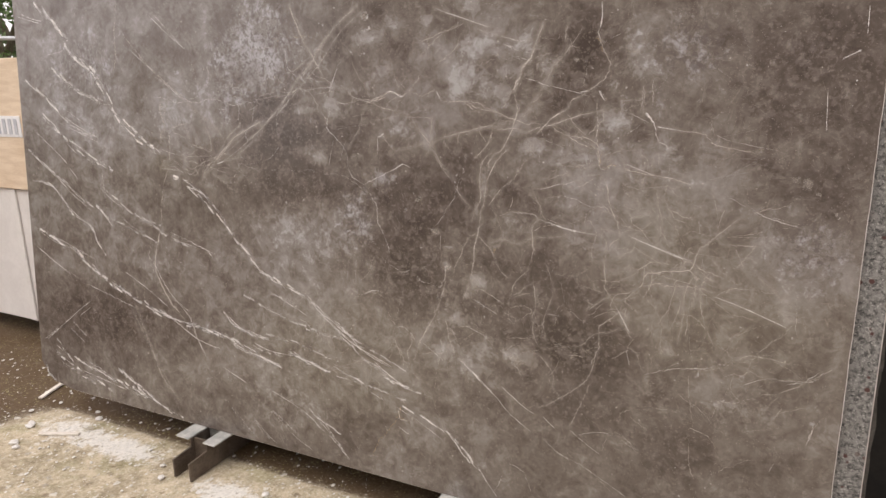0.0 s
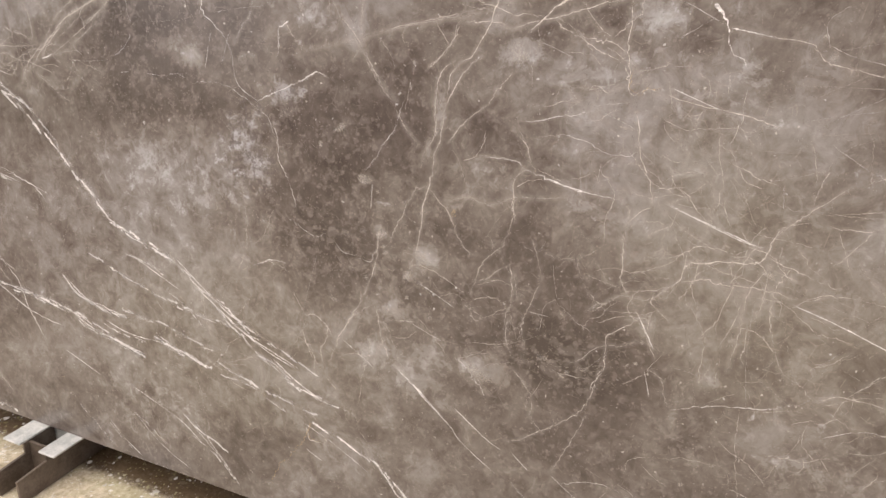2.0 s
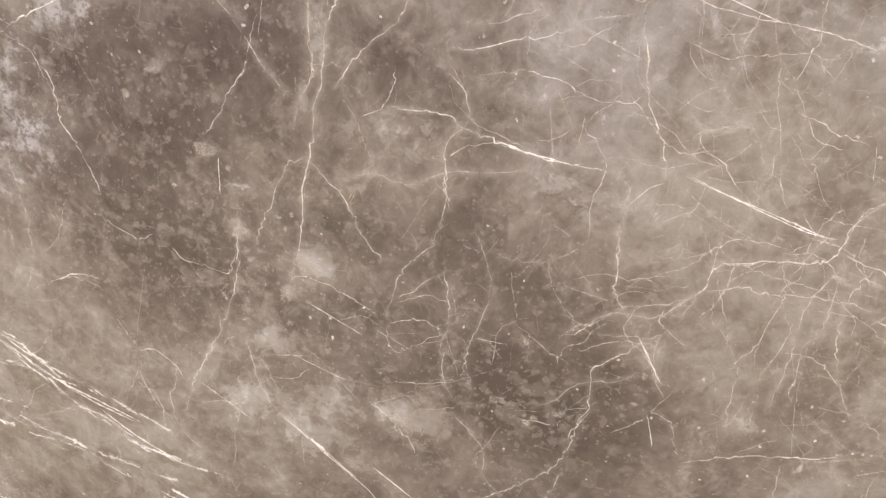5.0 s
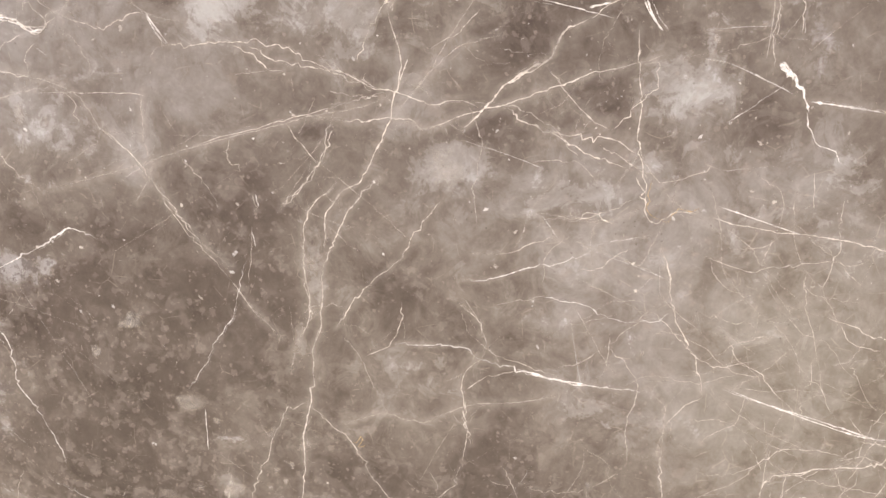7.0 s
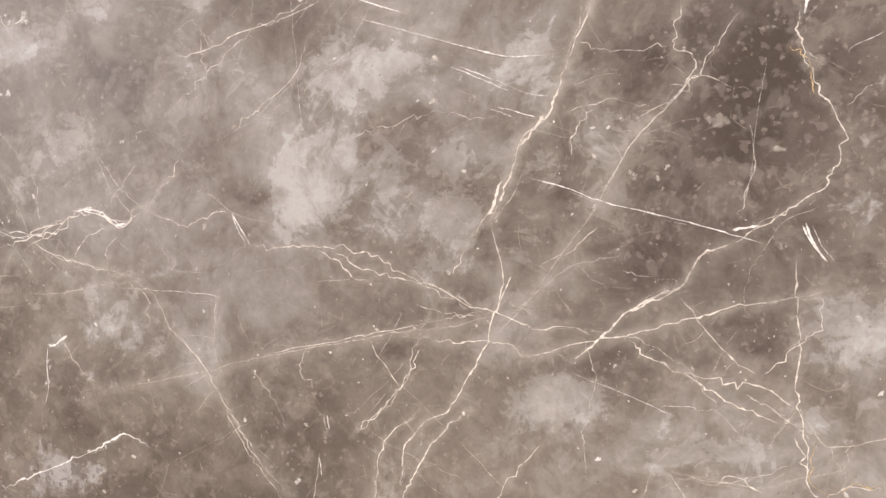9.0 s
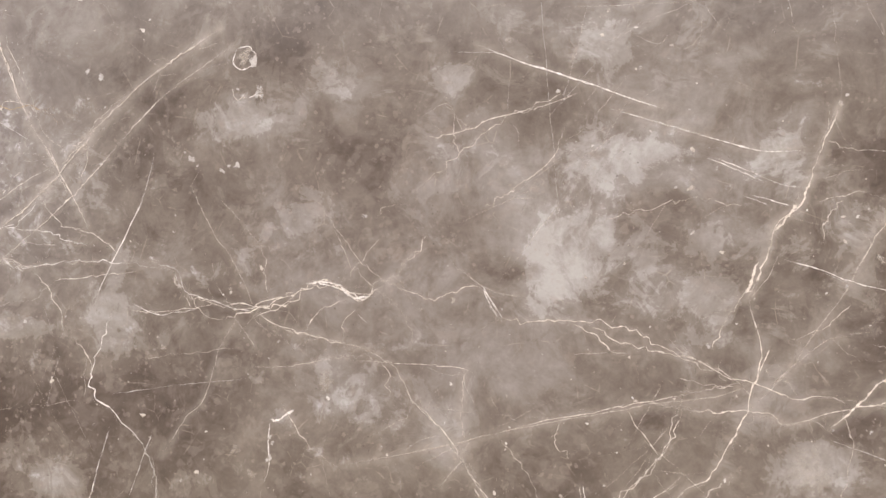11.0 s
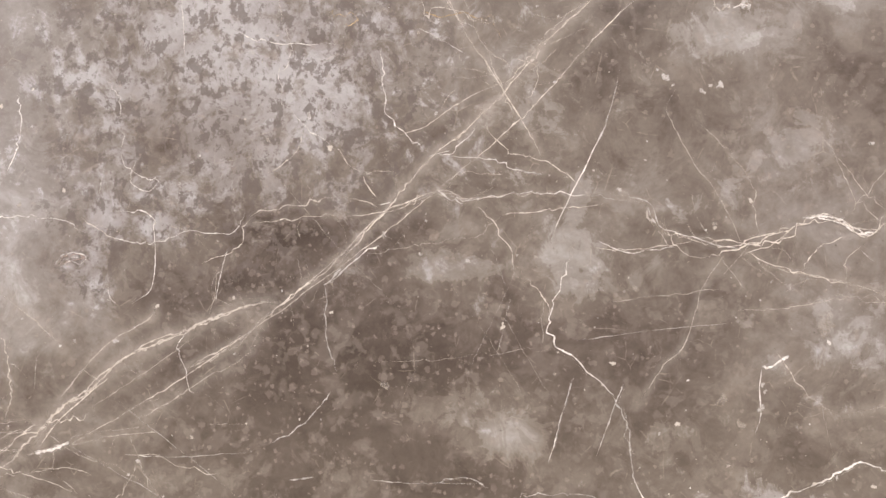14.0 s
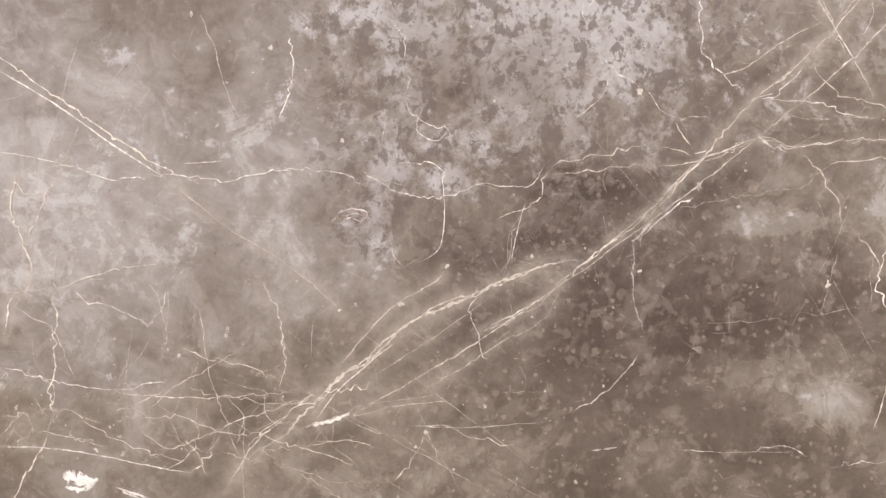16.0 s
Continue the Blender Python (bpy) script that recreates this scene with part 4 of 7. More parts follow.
vein(1.44, .36, 4, CREAM, 2.436, .822, 2.486, .823)
vein(1.44, .32, 4, CREAM, 2.302, .784, 2.35, .777, 2.397, .773, 2.464, .805)
vein(1.44, .32, 8, CREAM, 2.545, .891, 2.58, .863, 2.653, .827)
streak(7.8, .85, 1.266, .669, 1.338, .635, 1.412, .621, 1.476, .592)
streak(4.68, .85, 1.523, .541, 1.609, .518, 1.635, .49, 1.69, .454)
streak(4.42, .85, 1.669, .456, 1.711, .445)
streak(4.42, .8, 1.703, .408, 1.758, .393, 1.8, .368)
streak(4.42, .8, 1.786, .358, 1.841, .347, 1.882, .339)
streak(4.42, .75, 1.133, .447, 1.228, .415, 1.309, .41)
streak(5.2, .8, 1.122, .387, 1.167, .351, 1.266, .335, 1.362, .318)
streak(3.38, .7, 1.222, .377, 1.286, .361, 1.366, .356)
streak(4.42, .75, 1.393, .377, 1.477, .359, 1.574, .337)
streak(3.12, .65, 1.596, .328, 1.699, .316, 1.784, .279)
streak(3.12, .6, 1.316, .585, 1.392, .571, 1.435, .552)
streak(3.12, .6, 1.446, .514, 1.517, .473, 1.559, .433)
streak(3.12, .6, 1.786, .365, 1.854, .34, 1.949, .328)
streak(4.42, .75, 1.477, .186, 1.537, .148, 1.613, .113)
streak(3.38, .7, 1.504, .131, 1.58, .088, 1.647, .027)
streak(5.2, .75, 1.854, .269, 1.936, .247, 2.004, .222, 2.045, .205, 2.079, .171, 2.114, .134)
streak(3.12, .7, 2.018, .226, 2.072, .169)
vein(4.42, .7, 0, CREAM, 1.84, .258, 1.853, .225, 1.895, .233, 1.882, .261)
streak(3.9, .75, 2.08, .453, 2.176, .379)
vein(3.38, .7, 0, WHITE, 2.198, .41, 2.273, .358, 2.31, .341)
vein(2.86, .7, 0, WHITE, 2.333, .341, 2.371, .311)
vein(2.08, .4, 4, CREAM, 2.415, .324, 2.449, .41, 2.472, .478)
vein(3.9, .55, 8, WHITE, 2.775, .763, 2.847, .742, 2.952, .704)
streak(3.12, .4, 1.214, .086, 1.293, .024)
streak(3.12, .45, 1.308, .143, 1.418, .075)
streak(3.12, .4, 1.11, .109, 1.222, .021)
vein(2.6, .6, 0, WHITE, 1.647, 1.101, 1.661, 1.03, 1.691, 1.002, 1.721, .989)
vein(1.82, .45, 6, CREAM, 2.008, .595, 2.035, .501, 2.087, .448)
vein(2.6, .4, 8, CREAM, 2.732, .63, 2.813, .584, 2.875, .62, 2.976, .613)
streak(10.5, .8, .217, 1.616, .29, 1.527, .351, 1.478)
streak(10.5, .85, .376, 1.418, .439, 1.391, .541, 1.299)
streak(10.5, .85, .563, 1.214, .708, 1.121, .821, 1.051)
streak(5, .5, .93, .972, 1.024, .916, 1.114, .84, 1.126, .81)
streak(8.75, .85, 1.126, .81, 1.201, .735, 1.275, .671)
streak(7.82, .75, .234, 1.378, .36, 1.3, .534, 1.246)
streak(6.9, .75, .065, 1.335, .131, 1.29, .198, 1.256)
streak(5.98, .65, .196, 1.245, .34, 1.145, .502, 1.105)
streak(6.9, .75, .154, 1.199, .361, 1.045, .551, .975)
streak(6.9, .7, .037, 1.046, .207, .947, .417, .821)
streak(6.9, .7, .054, .915, .181, .899, .292, .788, .391, .749, .434, .683, .48, .641)
streak(6.9, .7, .437, .845, .527, .76)
streak(5.52, .55, .529, .783, .775, .715)
streak(9.2, .85, .06, .709, .202, .661, .307, .635)
streak(12.25, .9, .307, .635, .434, .541, .626, .471)
streak(9.625, .85, .626, .471, .72, .448, .87, .413, 1.044, .394, 1.127, .385)
streak(7.82, .8, 1.127, .385, 1.26, .342, 1.363, .317)
streak(6.9, .75, 1.39, .375, 1.512, .345, 1.572, .335)
vein(5.98, .6, 6, CREAM, .797, .783, .754, .646, .763, .58, .817, .496, .9, .417)
vein(5.06, .6, 0, WHITE, .029, .632, .255, .52)
vein(4.14, .5, 0, WHITE, .043, .211, .272, .374, .369, .436)
streak(5.98, .6, .228, .317, .313, .267)
streak(5.98, .6, .102, .221, .204, .134)
streak(8.75, .85, .207, .16, .383, .115, .586, .078, .745, .037, .853, .012)
streak(9.2, .75, .094, .167, .272, .094, .446, .051)
streak(10.35, .85, .493, .16, .62, .085, .699, .051)
vein(9.2, .35, 14, CREAM, .624, .447, .703, .27, .756, .16, .843, .081)
vein(4.6, .6, 0, WHITE, .84, .765, 1.009, .716, 1.063, .679)
streak(5.98, .7, 1.092, .489, 1.157, .434, 1.289, .411)
vein(4.14, .5, 0, WHITE, 1.078, .266, 1.2, .222)
vein(4.6, .4, 6, WHITE, .824, 1.553, .954, 1.442)
vein(4.6, .35, 6, WHITE, .666, 1.451, .82, 1.345)
vein(3.84, .6, 0, WHITE, 3.038, 1.46, 3.04, 1.4)
vein(4.16, .7, 0, WHITE, 2.996, 1.346, 3.033, 1.366)
vein(2.88, .6, 0, WHITE, 2.976, 1.278, 2.983, 1.182)
vein(4.8, .8, 0, WHITE, 2.442, 1.507, 2.446, 1.472, 2.442, 1.437)
vein(2.88, .5, 0, WHITE, 2.84, 1.001, 2.861, .982, 2.956, .955)
vein(2.56, .45, 0, WHITE, 2.958, .562, 2.995, .572, 3.029, .604)
vein(2.56, .45, 0, CREAM, 3.022, .424, 3.031, .464, 3.047, .49)
vein(4.6, .6, 0, WHITE, .325, .504, .622, .435)
streak(5.52, .6, .942, .942, 1.051, .907)
vein(5.06, .5, 0, WHITE, 1.472, .603, 1.61, .503, 1.7, .458)
vein(4.6, .6, 0, WHITE, 1.518, .549, 1.7, .438, 1.809, .398)
vein(4.6, .5, 0, WHITE, .168, .682, .408, .61)
vein(2.88, .45, 5, CREAM, 2.722, .835, 2.833, .801)
vein(2.56, .4, 5, CREAM, 2.898, .519, 2.972, .549, 3.063, .625)
vein(3.68, .4, 0, WHITE, .487, .983, .499, .804)
vein(3.68, .4, 0, WHITE, .205, 1.422, .312, 1.441, .333, 1.472)
vein(4.6, .5, 0, WHITE, .05, 1.581, .189, 1.549)
streak(6.9, .9, .014, .097, .03, .049, .073, .02)
streak(5.52, .6, .316, .154, .552, .071, .65, .054)
streak(5.52, .6, .126, .12, .34, .055)
vein(4.6, .6, 0, WHITE, .573, .581, .696, .526, .814, .461)
streak(5.52, .6, .692, .807, .838, .743, .952, .71)
streak(5.52, .6, .479, .916, .661, .816, .797, .783)
vein(4.6, .6, 0, WHITE, .238, 1.166, .435, 1.103, .545, 1.063)
streak(5.52, .6, 1.192, .567, 1.295, .528, 1.468, .481, 1.633, .467)
streak(5.52, .6, 1.61, .503, 1.744, .446, 1.873, .391)
streak(5.52, .6, 1.584, .358, 1.721, .322, 1.873, .293)
streak(5.52, .5, 1.29, .433, 1.441, .415, 1.608, .382)
vein(4.6, .5, 0, WHITE, .811, .427, .955, .358, 1.082, .334)
vein(4.6, .5, 0, WHITE, 1.307, .22, 1.458, .165, 1.531, .117)
vein(4.6, .5, 0, WHITE, .088, 1.129, .252, 1.019, .345, .931)
vein(2.7, .48, 10, WHITE, 1.957, 1.514, 1.999, 1.497, 2.039, 1.484, 2.064, 1.476, 2.099, 1.463, 2.133, 1.452)
vein(3.6, .56, 0, WHITE, 2.014, 1.493, 2.039, 1.484, 2.065, 1.475)
vein(2.16, .56, 0, WHITE, 2.172, 1.406, 2.2, 1.395, 2.227, 1.383)
vein(1.8, .4, 0, WHITE, 2.205, 1.371, 2.227, 1.364)
vein(1.44, .4, 0, CREAM, 2.098, 1.524, 2.122, 1.516, 2.137, 1.524)
vein(1.44, .32, 0, WHITE, 1.926, 1.507, 1.978, 1.506)
vein(1.98, .36, 8, CREAM, 2.562, 1.29, 2.561, 1.256, 2.559, 1.225)
vein(1.62, .28, 6, WHITE, 2.499, 1.253, 2.531, 1.255, 2.564, 1.256)
vein(1.62, .4, 0, WHITE, 2.577, 1.204, 2.551, 1.185, 2.528, 1.169)
vein(1.44, .32, 4, WHITE, 2.527, 1.125, 2.582, 1.13)
vein(1.44, .36, 4, CREAM, 2.308, .984, 2.338, .99, 2.367, .998)
vein(1.44, .4, 4, CREAM, 2.065, 1.1, 2.068, 1.084)
vein(1.44, .36, 6, CREAM, 2.862, .571, 2.895, .638, 2.936, .684)
vein(1.62, .36, 6, CREAM, 2.739, .555, 2.826, .584, 2.898, .624, 2.947, .638)
vein(1.44, .4, 4, CREAM, 2.771, .915, 2.763, .987, 2.746, 1.032)
vein(1.44, .48, 0, WHITE, 2.721, .958, 2.729, .918)
vein(1.44, .36, 4, CREAM, 2.813, .895, 2.842, .831)
vein(1.44, .4, 0, WHITE, 2.776, 1.027, 2.816, 1.004, 2.845, .987)
vein(1.44, .4, 4, CREAM, 2.193, .523, 2.237, .497, 2.261, .455)
vein(1.44, .4, 4, CREAM, 1.551, .552, 1.555, .478, 1.575, .417)
vein(1.44, .4, 4, CREAM, 1.826, .489, 1.86, .434, 1.844, .354)
vein(1.44, .4, 0, WHITE, 2.744, 1.166, 2.734, 1.205, 2.763, 1.23)
vein(1.8, .4, 0, WHITE, 2.734, 1.176, 2.782, 1.157, 2.895, 1.136)
vein(1.44, .4, 0, WHITE, 2.839, .999, 2.86, .98, 2.92, .971)
vein(1.44, .36, 4, CREAM, 2.857, .591, 2.918, .565, 2.979, .576)
vein(1.44, .36, 4, CREAM, 2.92, .487, 2.951, .533)
vein(1.44, .4, 4, CREAM, 2.609, .527, 2.592, .576, 2.561, .594)
vein(4.6, .9, 0, WHITE, .07, 1.591, .156, 1.565, .208, 1.556)
streak(5.98, .95, .283, 1.355, .343, 1.3, .423, 1.267, .511, 1.241)
streak(5.52, .95, .053, 1.331, .121, 1.294, .197, 1.249, .261, 1.2)
vein(3.68, .7, 0, WHITE, .261, 1.2, .374, 1.146, .501, 1.101)
streak(5.98, .95, .151, 1.181, .265, 1.11, .395, 1.051, .505, 1, .552, .98)
vein(4.6, .9, 0, WHITE, .037, 1.046, .122, .99, .222, .929, .303, .871, .416, .809)
streak(5.52, .95, .436, .84, .482, .802, .528, .774)
vein(4.6, .85, 0, WHITE, .063, .921, .181, .894, .261, .821, .359, .765, .407, .743, .425, .694, .465, .66)
vein(3.68, .7, 0, WHITE, .462, .915, .539, .863, .646, .819, .795, .761)
vein(4.14, .8, 0, WHITE, .58, .799, .656, .76, .775, .715)
vein(3.68, .7, 0, WHITE, .031, .719, .112, .677, .218, .645)
vein(4.14, .8, 0, WHITE, .852, .733, .924, .725, .981, .713)
vein(3.22, .6, 0, CREAM, .639, 1.612, .616, 1.493, .616, 1.412, .594, 1.35)
vein(3.22, .6, 0, CREAM, .656, 1.492, .724, 1.429, .805, 1.357, .939, 1.267, 1.006, 1.237)
vein(3.68, .75, 0, WHITE, .795, 1.555, .875, 1.493, .979, 1.422)
vein(3.22, .6, 0, CREAM, .808, .74, .801, .827, .826, .946, .862, 1.021, .87, 1.186)
streak(6.9, .95, .272, .641, .353, .585, .452, .543)
streak(7.82, .95, .5, .52, .564, .498, .627, .475)
streak(6.9, .95, .674, .472, .734, .434, .826, .422)
streak(5.52, .9, .9, .417, 1.001, .399, 1.085, .383)
vein(4.6, .85, 0, WHITE, 1.1, .392, 1.18, .357, 1.286, .336, 1.363, .322)
vein(4.14, .8, 0, WHITE, .709, .664, .752, .623, .792, .561, .847, .5, .917, .442, .955, .358, 1.007, .276)
vein(3.68, .7, 0, WHITE, .847, .5, .918, .46)
vein(4.6, .85, 0, WHITE, 1.105, .48, 1.171, .436, 1.237, .425, 1.315, .411)
vein(4.14, .8, 0, WHITE, 1.236, .388, 1.313, .369, 1.415, .369)
vein(4.6, .85, 0, WHITE, 1.403, .388, 1.489, .357, 1.572, .335)
vein(4.6, .85, 0, WHITE, 1.61, .493, 1.655, .46, 1.744, .426, 1.82, .4)
vein(4.6, .85, 0, WHITE, 1.53, .547, 1.587, .519, 1.633, .502)
streak(5.98, .95, 1.275, .664, 1.338, .637, 1.399, .614, 1.471, .595)
vein(4.14, .8, 0, WHITE, 1.335, .585, 1.409, .554, 1.481, .524)
vein(4.6, .85, 0, WHITE, 1.744, .412, 1.809, .369, 1.884, .334)
vein(4.14, .8, 0, WHITE, 1.655, .46, 1.722, .432)
vein(3.22, .65, 0, WHITE, 1.471, .189, 1.531, .138, 1.614, .072)
vein(3.22, .6, 0, WHITE, 1.508, .176, 1.579, .106, 1.649, .027)
vein(3.22, .6, 0, WHITE, 1.221, .092, 1.273, .047, 1.325, .014)
vein(3.22, .55, 0, WHITE, 1.316, .135, 1.405, .066, 1.492, .025)
vein(3.68, .7, 0, WHITE, 1.842, .197, 1.885, .177)
streak(5.52, .9, .51, .158, .573, .113, .637, .088, .714, .05)
streak(5.52, .9, .652, .079, .73, .046, .791, .017)
vein(4.14, .8, 0, WHITE, .098, .194, .187, .152)
vein(4.6, .85, 0, WHITE, .224, .145, .367, .124, .434, .094)
vein(4.14, .8, 0, WHITE, .255, .104, .38, .089, .534, .068)
vein(3.22, .6, 0, WHITE, .022, .208, .129, .277)
vein(2.76, .5, 0, WHITE, .269, .348, .347, .397)
vein(3.68, .65, 0, WHITE, .206, .288, .291, .238)
vein(3.22, .6, 0, WHITE, .064, .611, .169, .56, .291, .519)
vein(3.22, .6, 0, WHITE, 1.691, .622, 1.746, .648, 1.788, .648)
vein(3.68, .7, 0, WHITE, 1.831, .265, 1.916, .233, 2.007, .186)
vein(2.56, .75, 0, WHITE, 2.083, .457, 2.131, .411, 2.189, .367, 2.227, .329, 2.301, .282)
vein(2.56, .75, 0, WHITE, 2.327, .279, 2.382, .238, 2.459, .212, 2.544, .172)
vein(2.24, .6, 0, WHITE, 2.544, .172, 2.594, .147)
vein(1.6, .45, 0, CREAM, 2.407, .244, 2.494, .194, 2.562, .141)
vein(4.8, .9, 0, WHITE, 2.006, .224, 2.039, .203, 2.08, .154, 2.129, .118)
vein(4.8, .95, 0, WHITE, 2.129, .128, 2.159, .087, 2.199, .04)
vein(1.92, .55, 0, WHITE, 2.856, .534, 2.907, .564, 2.97, .571, 3.019, .581, 3.035, .605)
vein(1.92, .55, 0, WHITE, 2.438, .304, 2.494, .326, 2.535, .327, 2.567, .317, 2.615, .295)
vein(1.92, .5, 0, CREAM, 2.732, .438, 2.743, .359, 2.752, .278, 2.769, .249)
vein(1.92, .5, 0, WHITE, 3.029, .479, 3.027, .441, 3.018, .408)
vein(1.92, .5, 0, WHITE, 2.953, .346, 2.943, .319)
vein(1.92, .5, 0, WHITE, 2.232, .164, 2.279, .147, 2.308, .09)
vein(1.92, .5, 0, WHITE, 2.215, .121, 2.198, .078, 2.18, .045)
vein(.9, .4, 4, CREAM, 2.479, 1.229, 2.528, 1.238, 2.574, 1.251)
vein(1.08, .36, 8, CREAM, 1.251, 1.149, 1.197, 1.109, 1.148, 1.075)



def lay_haze():
    """The milky breadth of the veins: a field in the stone of the face, fading to both sides of each vein."""
    at = np.zeros(len(FACE.vertices) * 3, np.float32)
    FACE.vertices.foreach_get("co", at)
    x, z = at[0::3], at[2::3]
    f = np.zeros(len(x), np.float32)
    for way, wide, much in HAZE:
        for k in range(0, len(way), 24):
            p = np.array([(q.x, q.y) for q in way[k:k + 25]], np.float32)
            lo, hi = p.min(0) - 2.4 * wide, p.max(0) + 2.4 * wide
            near = np.nonzero((x > lo[0]) & (x < hi[0]) & (z > lo[1]) & (z < hi[1]))[0]
            if len(near):
                d = ((x[near, None] - p[:, 0]) ** 2 + (z[near, None] - p[:, 1]) ** 2).min(1)
                f[near] = np.maximum(f[near], much * np.exp(-d / wide ** 2))
    FACE.attributes.new("haze", "FLOAT", "POINT").data.foreach_set("value", f)
vein(2.2, .6, 8, CREAM, 2.445, .685, 2.499, .722, 2.547, .726, 2.591, .77, 2.6, .801, 2.642, .814, 2.71, .825, 2.726, .87, 2.766, .918, 2.818, .969)
vein(2, .5, 5, CREAM, 2.319, .363, 2.383, .406, 2.457, .474, 2.475, .538, 2.49, .577)
vein(1.8, .6, 0, WHITE, 2.614, .524, 2.691, .552, 2.754, .564, 2.812, .589, 2.842, .613)
vein(1.8, .6, 0, WHITE, 2.416, .317, 2.464, .285, 2.512, .259)
vein(1.8, .5, 0, CREAM, 2.511, .272, 2.54, .334, 2.562, .333, 2.603, .307)
vein(1.5, .45, 0, CREAM, 2.552, .363, 2.567, .404, 2.664, .431, 2.733, .432)
vein(2, .6, 0, OCHRE, 1.741, .063, 1.765, .125, 1.81, .183, 1.839, .228, 1.851, .268, 1.848, .231, 1.881, .229, 1.895, .251)
vein(1.6, .5, 4, CREAM, 1.656, .605, 1.681, .683, 1.678, .767, 1.668, .812)
vein(1.9, .65, 0, WHITE, 1.544, 1.012, 1.597, 1.02, 1.653, 1.009, 1.702, .982, 1.739, .959, 1.756, .923)
vein(1.7, .5, 3, CREAM, 2.279, .893, 2.285, .833, 2.269, .778, 2.231, .728, 2.214, .664)
vein(2, .4, 10, CREAM, 2.728, .823, 2.704, .77, 2.702, .688, 2.696, .622)
vein(1.8, .5, 5, CREAM, 2.645, 1.183, 2.717, 1.173, 2.745, 1.147, 2.843, 1.132)
vein(1.5, .4, 0, CREAM, 2.773, .923, 2.829, .922, 2.895, .928)
vein(1.5, .4, 0, CREAM, 2.886, .536, 2.931, .564, 2.985, .575)
vein(1.5, .4, 0, CREAM, 2.728, .552, 2.736, .474, 2.761, .36)
vein(1.6, .4, 0, CREAM, 2.02, .585, 2.06, .506, 2.087, .436, 2.096, .372)
vein(1.6, .45, 0, CREAM, 2.215, .658, 2.229, .614, 2.292, .65, 2.303, .594)
vein(1.5, .4, 4, CREAM, 2.612, .732, 2.649, .677, 2.655, .591, 2.673, .65)
vein(1.4, .4, 0, CREAM, 2.792, .644, 2.838, .59, 2.835, .523, 2.884, .468)
vein(2.4, .65, 8, CREAM, 2.153, 1.114, 2.126, 1.088, 2.116, 1.059, 2.114, 1.015, 2.118, .972, 2.102, .939, 2.092, .902)
vein(2.8, .75, 8, CREAM, 2.2, 1.117, 2.177, 1.099, 2.156, 1.07, 2.146, 1.047, 2.134, 1.019, 2.133, .989, 2.128, .973, 2.129, .957, 2.118, .927, 2.116, .887, 2.109, .858, 2.101, .815, 2.098, .762, 2.082, .697)
vein(1.8, .5, 5, CREAM, 2.109, .865, 2.082, .856, 2.071, .834, 2.059, .803, 2.046, .772, 2.033, .74)
vein(2, .55, 5, CREAM, 2.109, .865, 2.149, .83, 2.169, .799, 2.19, .764, 2.211, .743)
vein(1.9, .6, 0, WHITE, 2.052, 1.029, 2.032, .969, 2.009, .936, 2.001, .918, 1.97, .878)
vein(2, .55, 6, CREAM, 2.264, 1.098, 2.239, 1.069, 2.216, 1.033, 2.192, 1.014, 2.167, .988, 2.145, .955)
vein(2.2, .45, 12, CREAM, 2.149, .844, 2.19, .858, 2.216, .854, 2.243, .852, 2.281, .87, 2.344, .88, 2.381, .888)
vein(2, .6, 4, CREAM, 2.275, .989, 2.298, .966, 2.303, .934, 2.282, .907, 2.281, .873, 2.287, .825)
vein(2.6, .75, 4, WHITE, 2.208, .94, 2.278, .939, 2.297, .927, 2.338, .916, 2.374, .906, 2.411, .901, 2.473, .896)
vein(2.4, .65, 5, CREAM, 2.473, .896, 2.491, .878, 2.49, .843, 2.489, .815, 2.496, .78, 2.496, .75, 2.514, .722, 2.534, .693, 2.552, .663, 2.572, .624)
vein(2.6, .65, 6, CREAM, 2.477, 1.048, 2.487, 1.02, 2.493, .985, 2.502, .962, 2.52, .926, 2.528, .894)
vein(1.8, .55, 0, CREAM, 2.176, .925, 2.208, .947, 2.217, .988)
vein(2.2, .65, 4, WHITE, 2.271, 1.016, 2.304, 1.012, 2.333, 1.022, 2.368, 1.03, 2.402, 1.041, 2.423, 1.054, 2.467, 1.062)
vein(1.8, .6, 0, WHITE, 2.401, 1.049, 2.448, 1.032, 2.485, 1.017)
vein(1.8, .5, 0, CREAM, 2.393, 1.017, 2.43, .999, 2.467, .981)
vein(1.9, .55, 0, WHITE, 2.359, .997, 2.402, .988, 2.433, .975, 2.457, .971, 2.493, .979)
vein(3.4, .55, 12, WHITE, 2.36, 1.081, 2.368, 1.069, 2.377, 1.057)
vein(2, .55, 5, CREAM, 2.538, .693, 2.55, .722, 2.579, .737, 2.593, .768)
vein(2, .5, 5, CREAM, 2.536, .685, 2.5, .652, 2.485, .638, 2.487, .596, 2.489, .578, 2.472, .54, 2.467, .521)
vein(1.9, .6, 0, WHITE, 2.561, .588, 2.576, .537)
vein(1.6, .5, 0, CREAM, 2.559, .579, 2.521, .547)
vein(1.7, .5, 3, CREAM, 2.229, .697, 2.254, .712, 2.274, .734)
vein(2, .6, 3, CREAM, 2.287, .743, 2.296, .705, 2.296, .664, 2.289, .63, 2.301, .597)
vein(1.7, .5, 0, CREAM, 2.22, .655, 2.255, .668, 2.291, .664)
vein(1.8, .5, 0, CREAM, 2.319, .659, 2.325, .626, 2.32, .591)
vein(1.9, .6, 0, WHITE, 2.103, .667, 2.147, .647, 2.183, .63)
vein(1.7, .5, 6, CREAM, 2.593, .768, 2.634, .78, 2.672, .777, 2.714, .781, 2.775, .773)
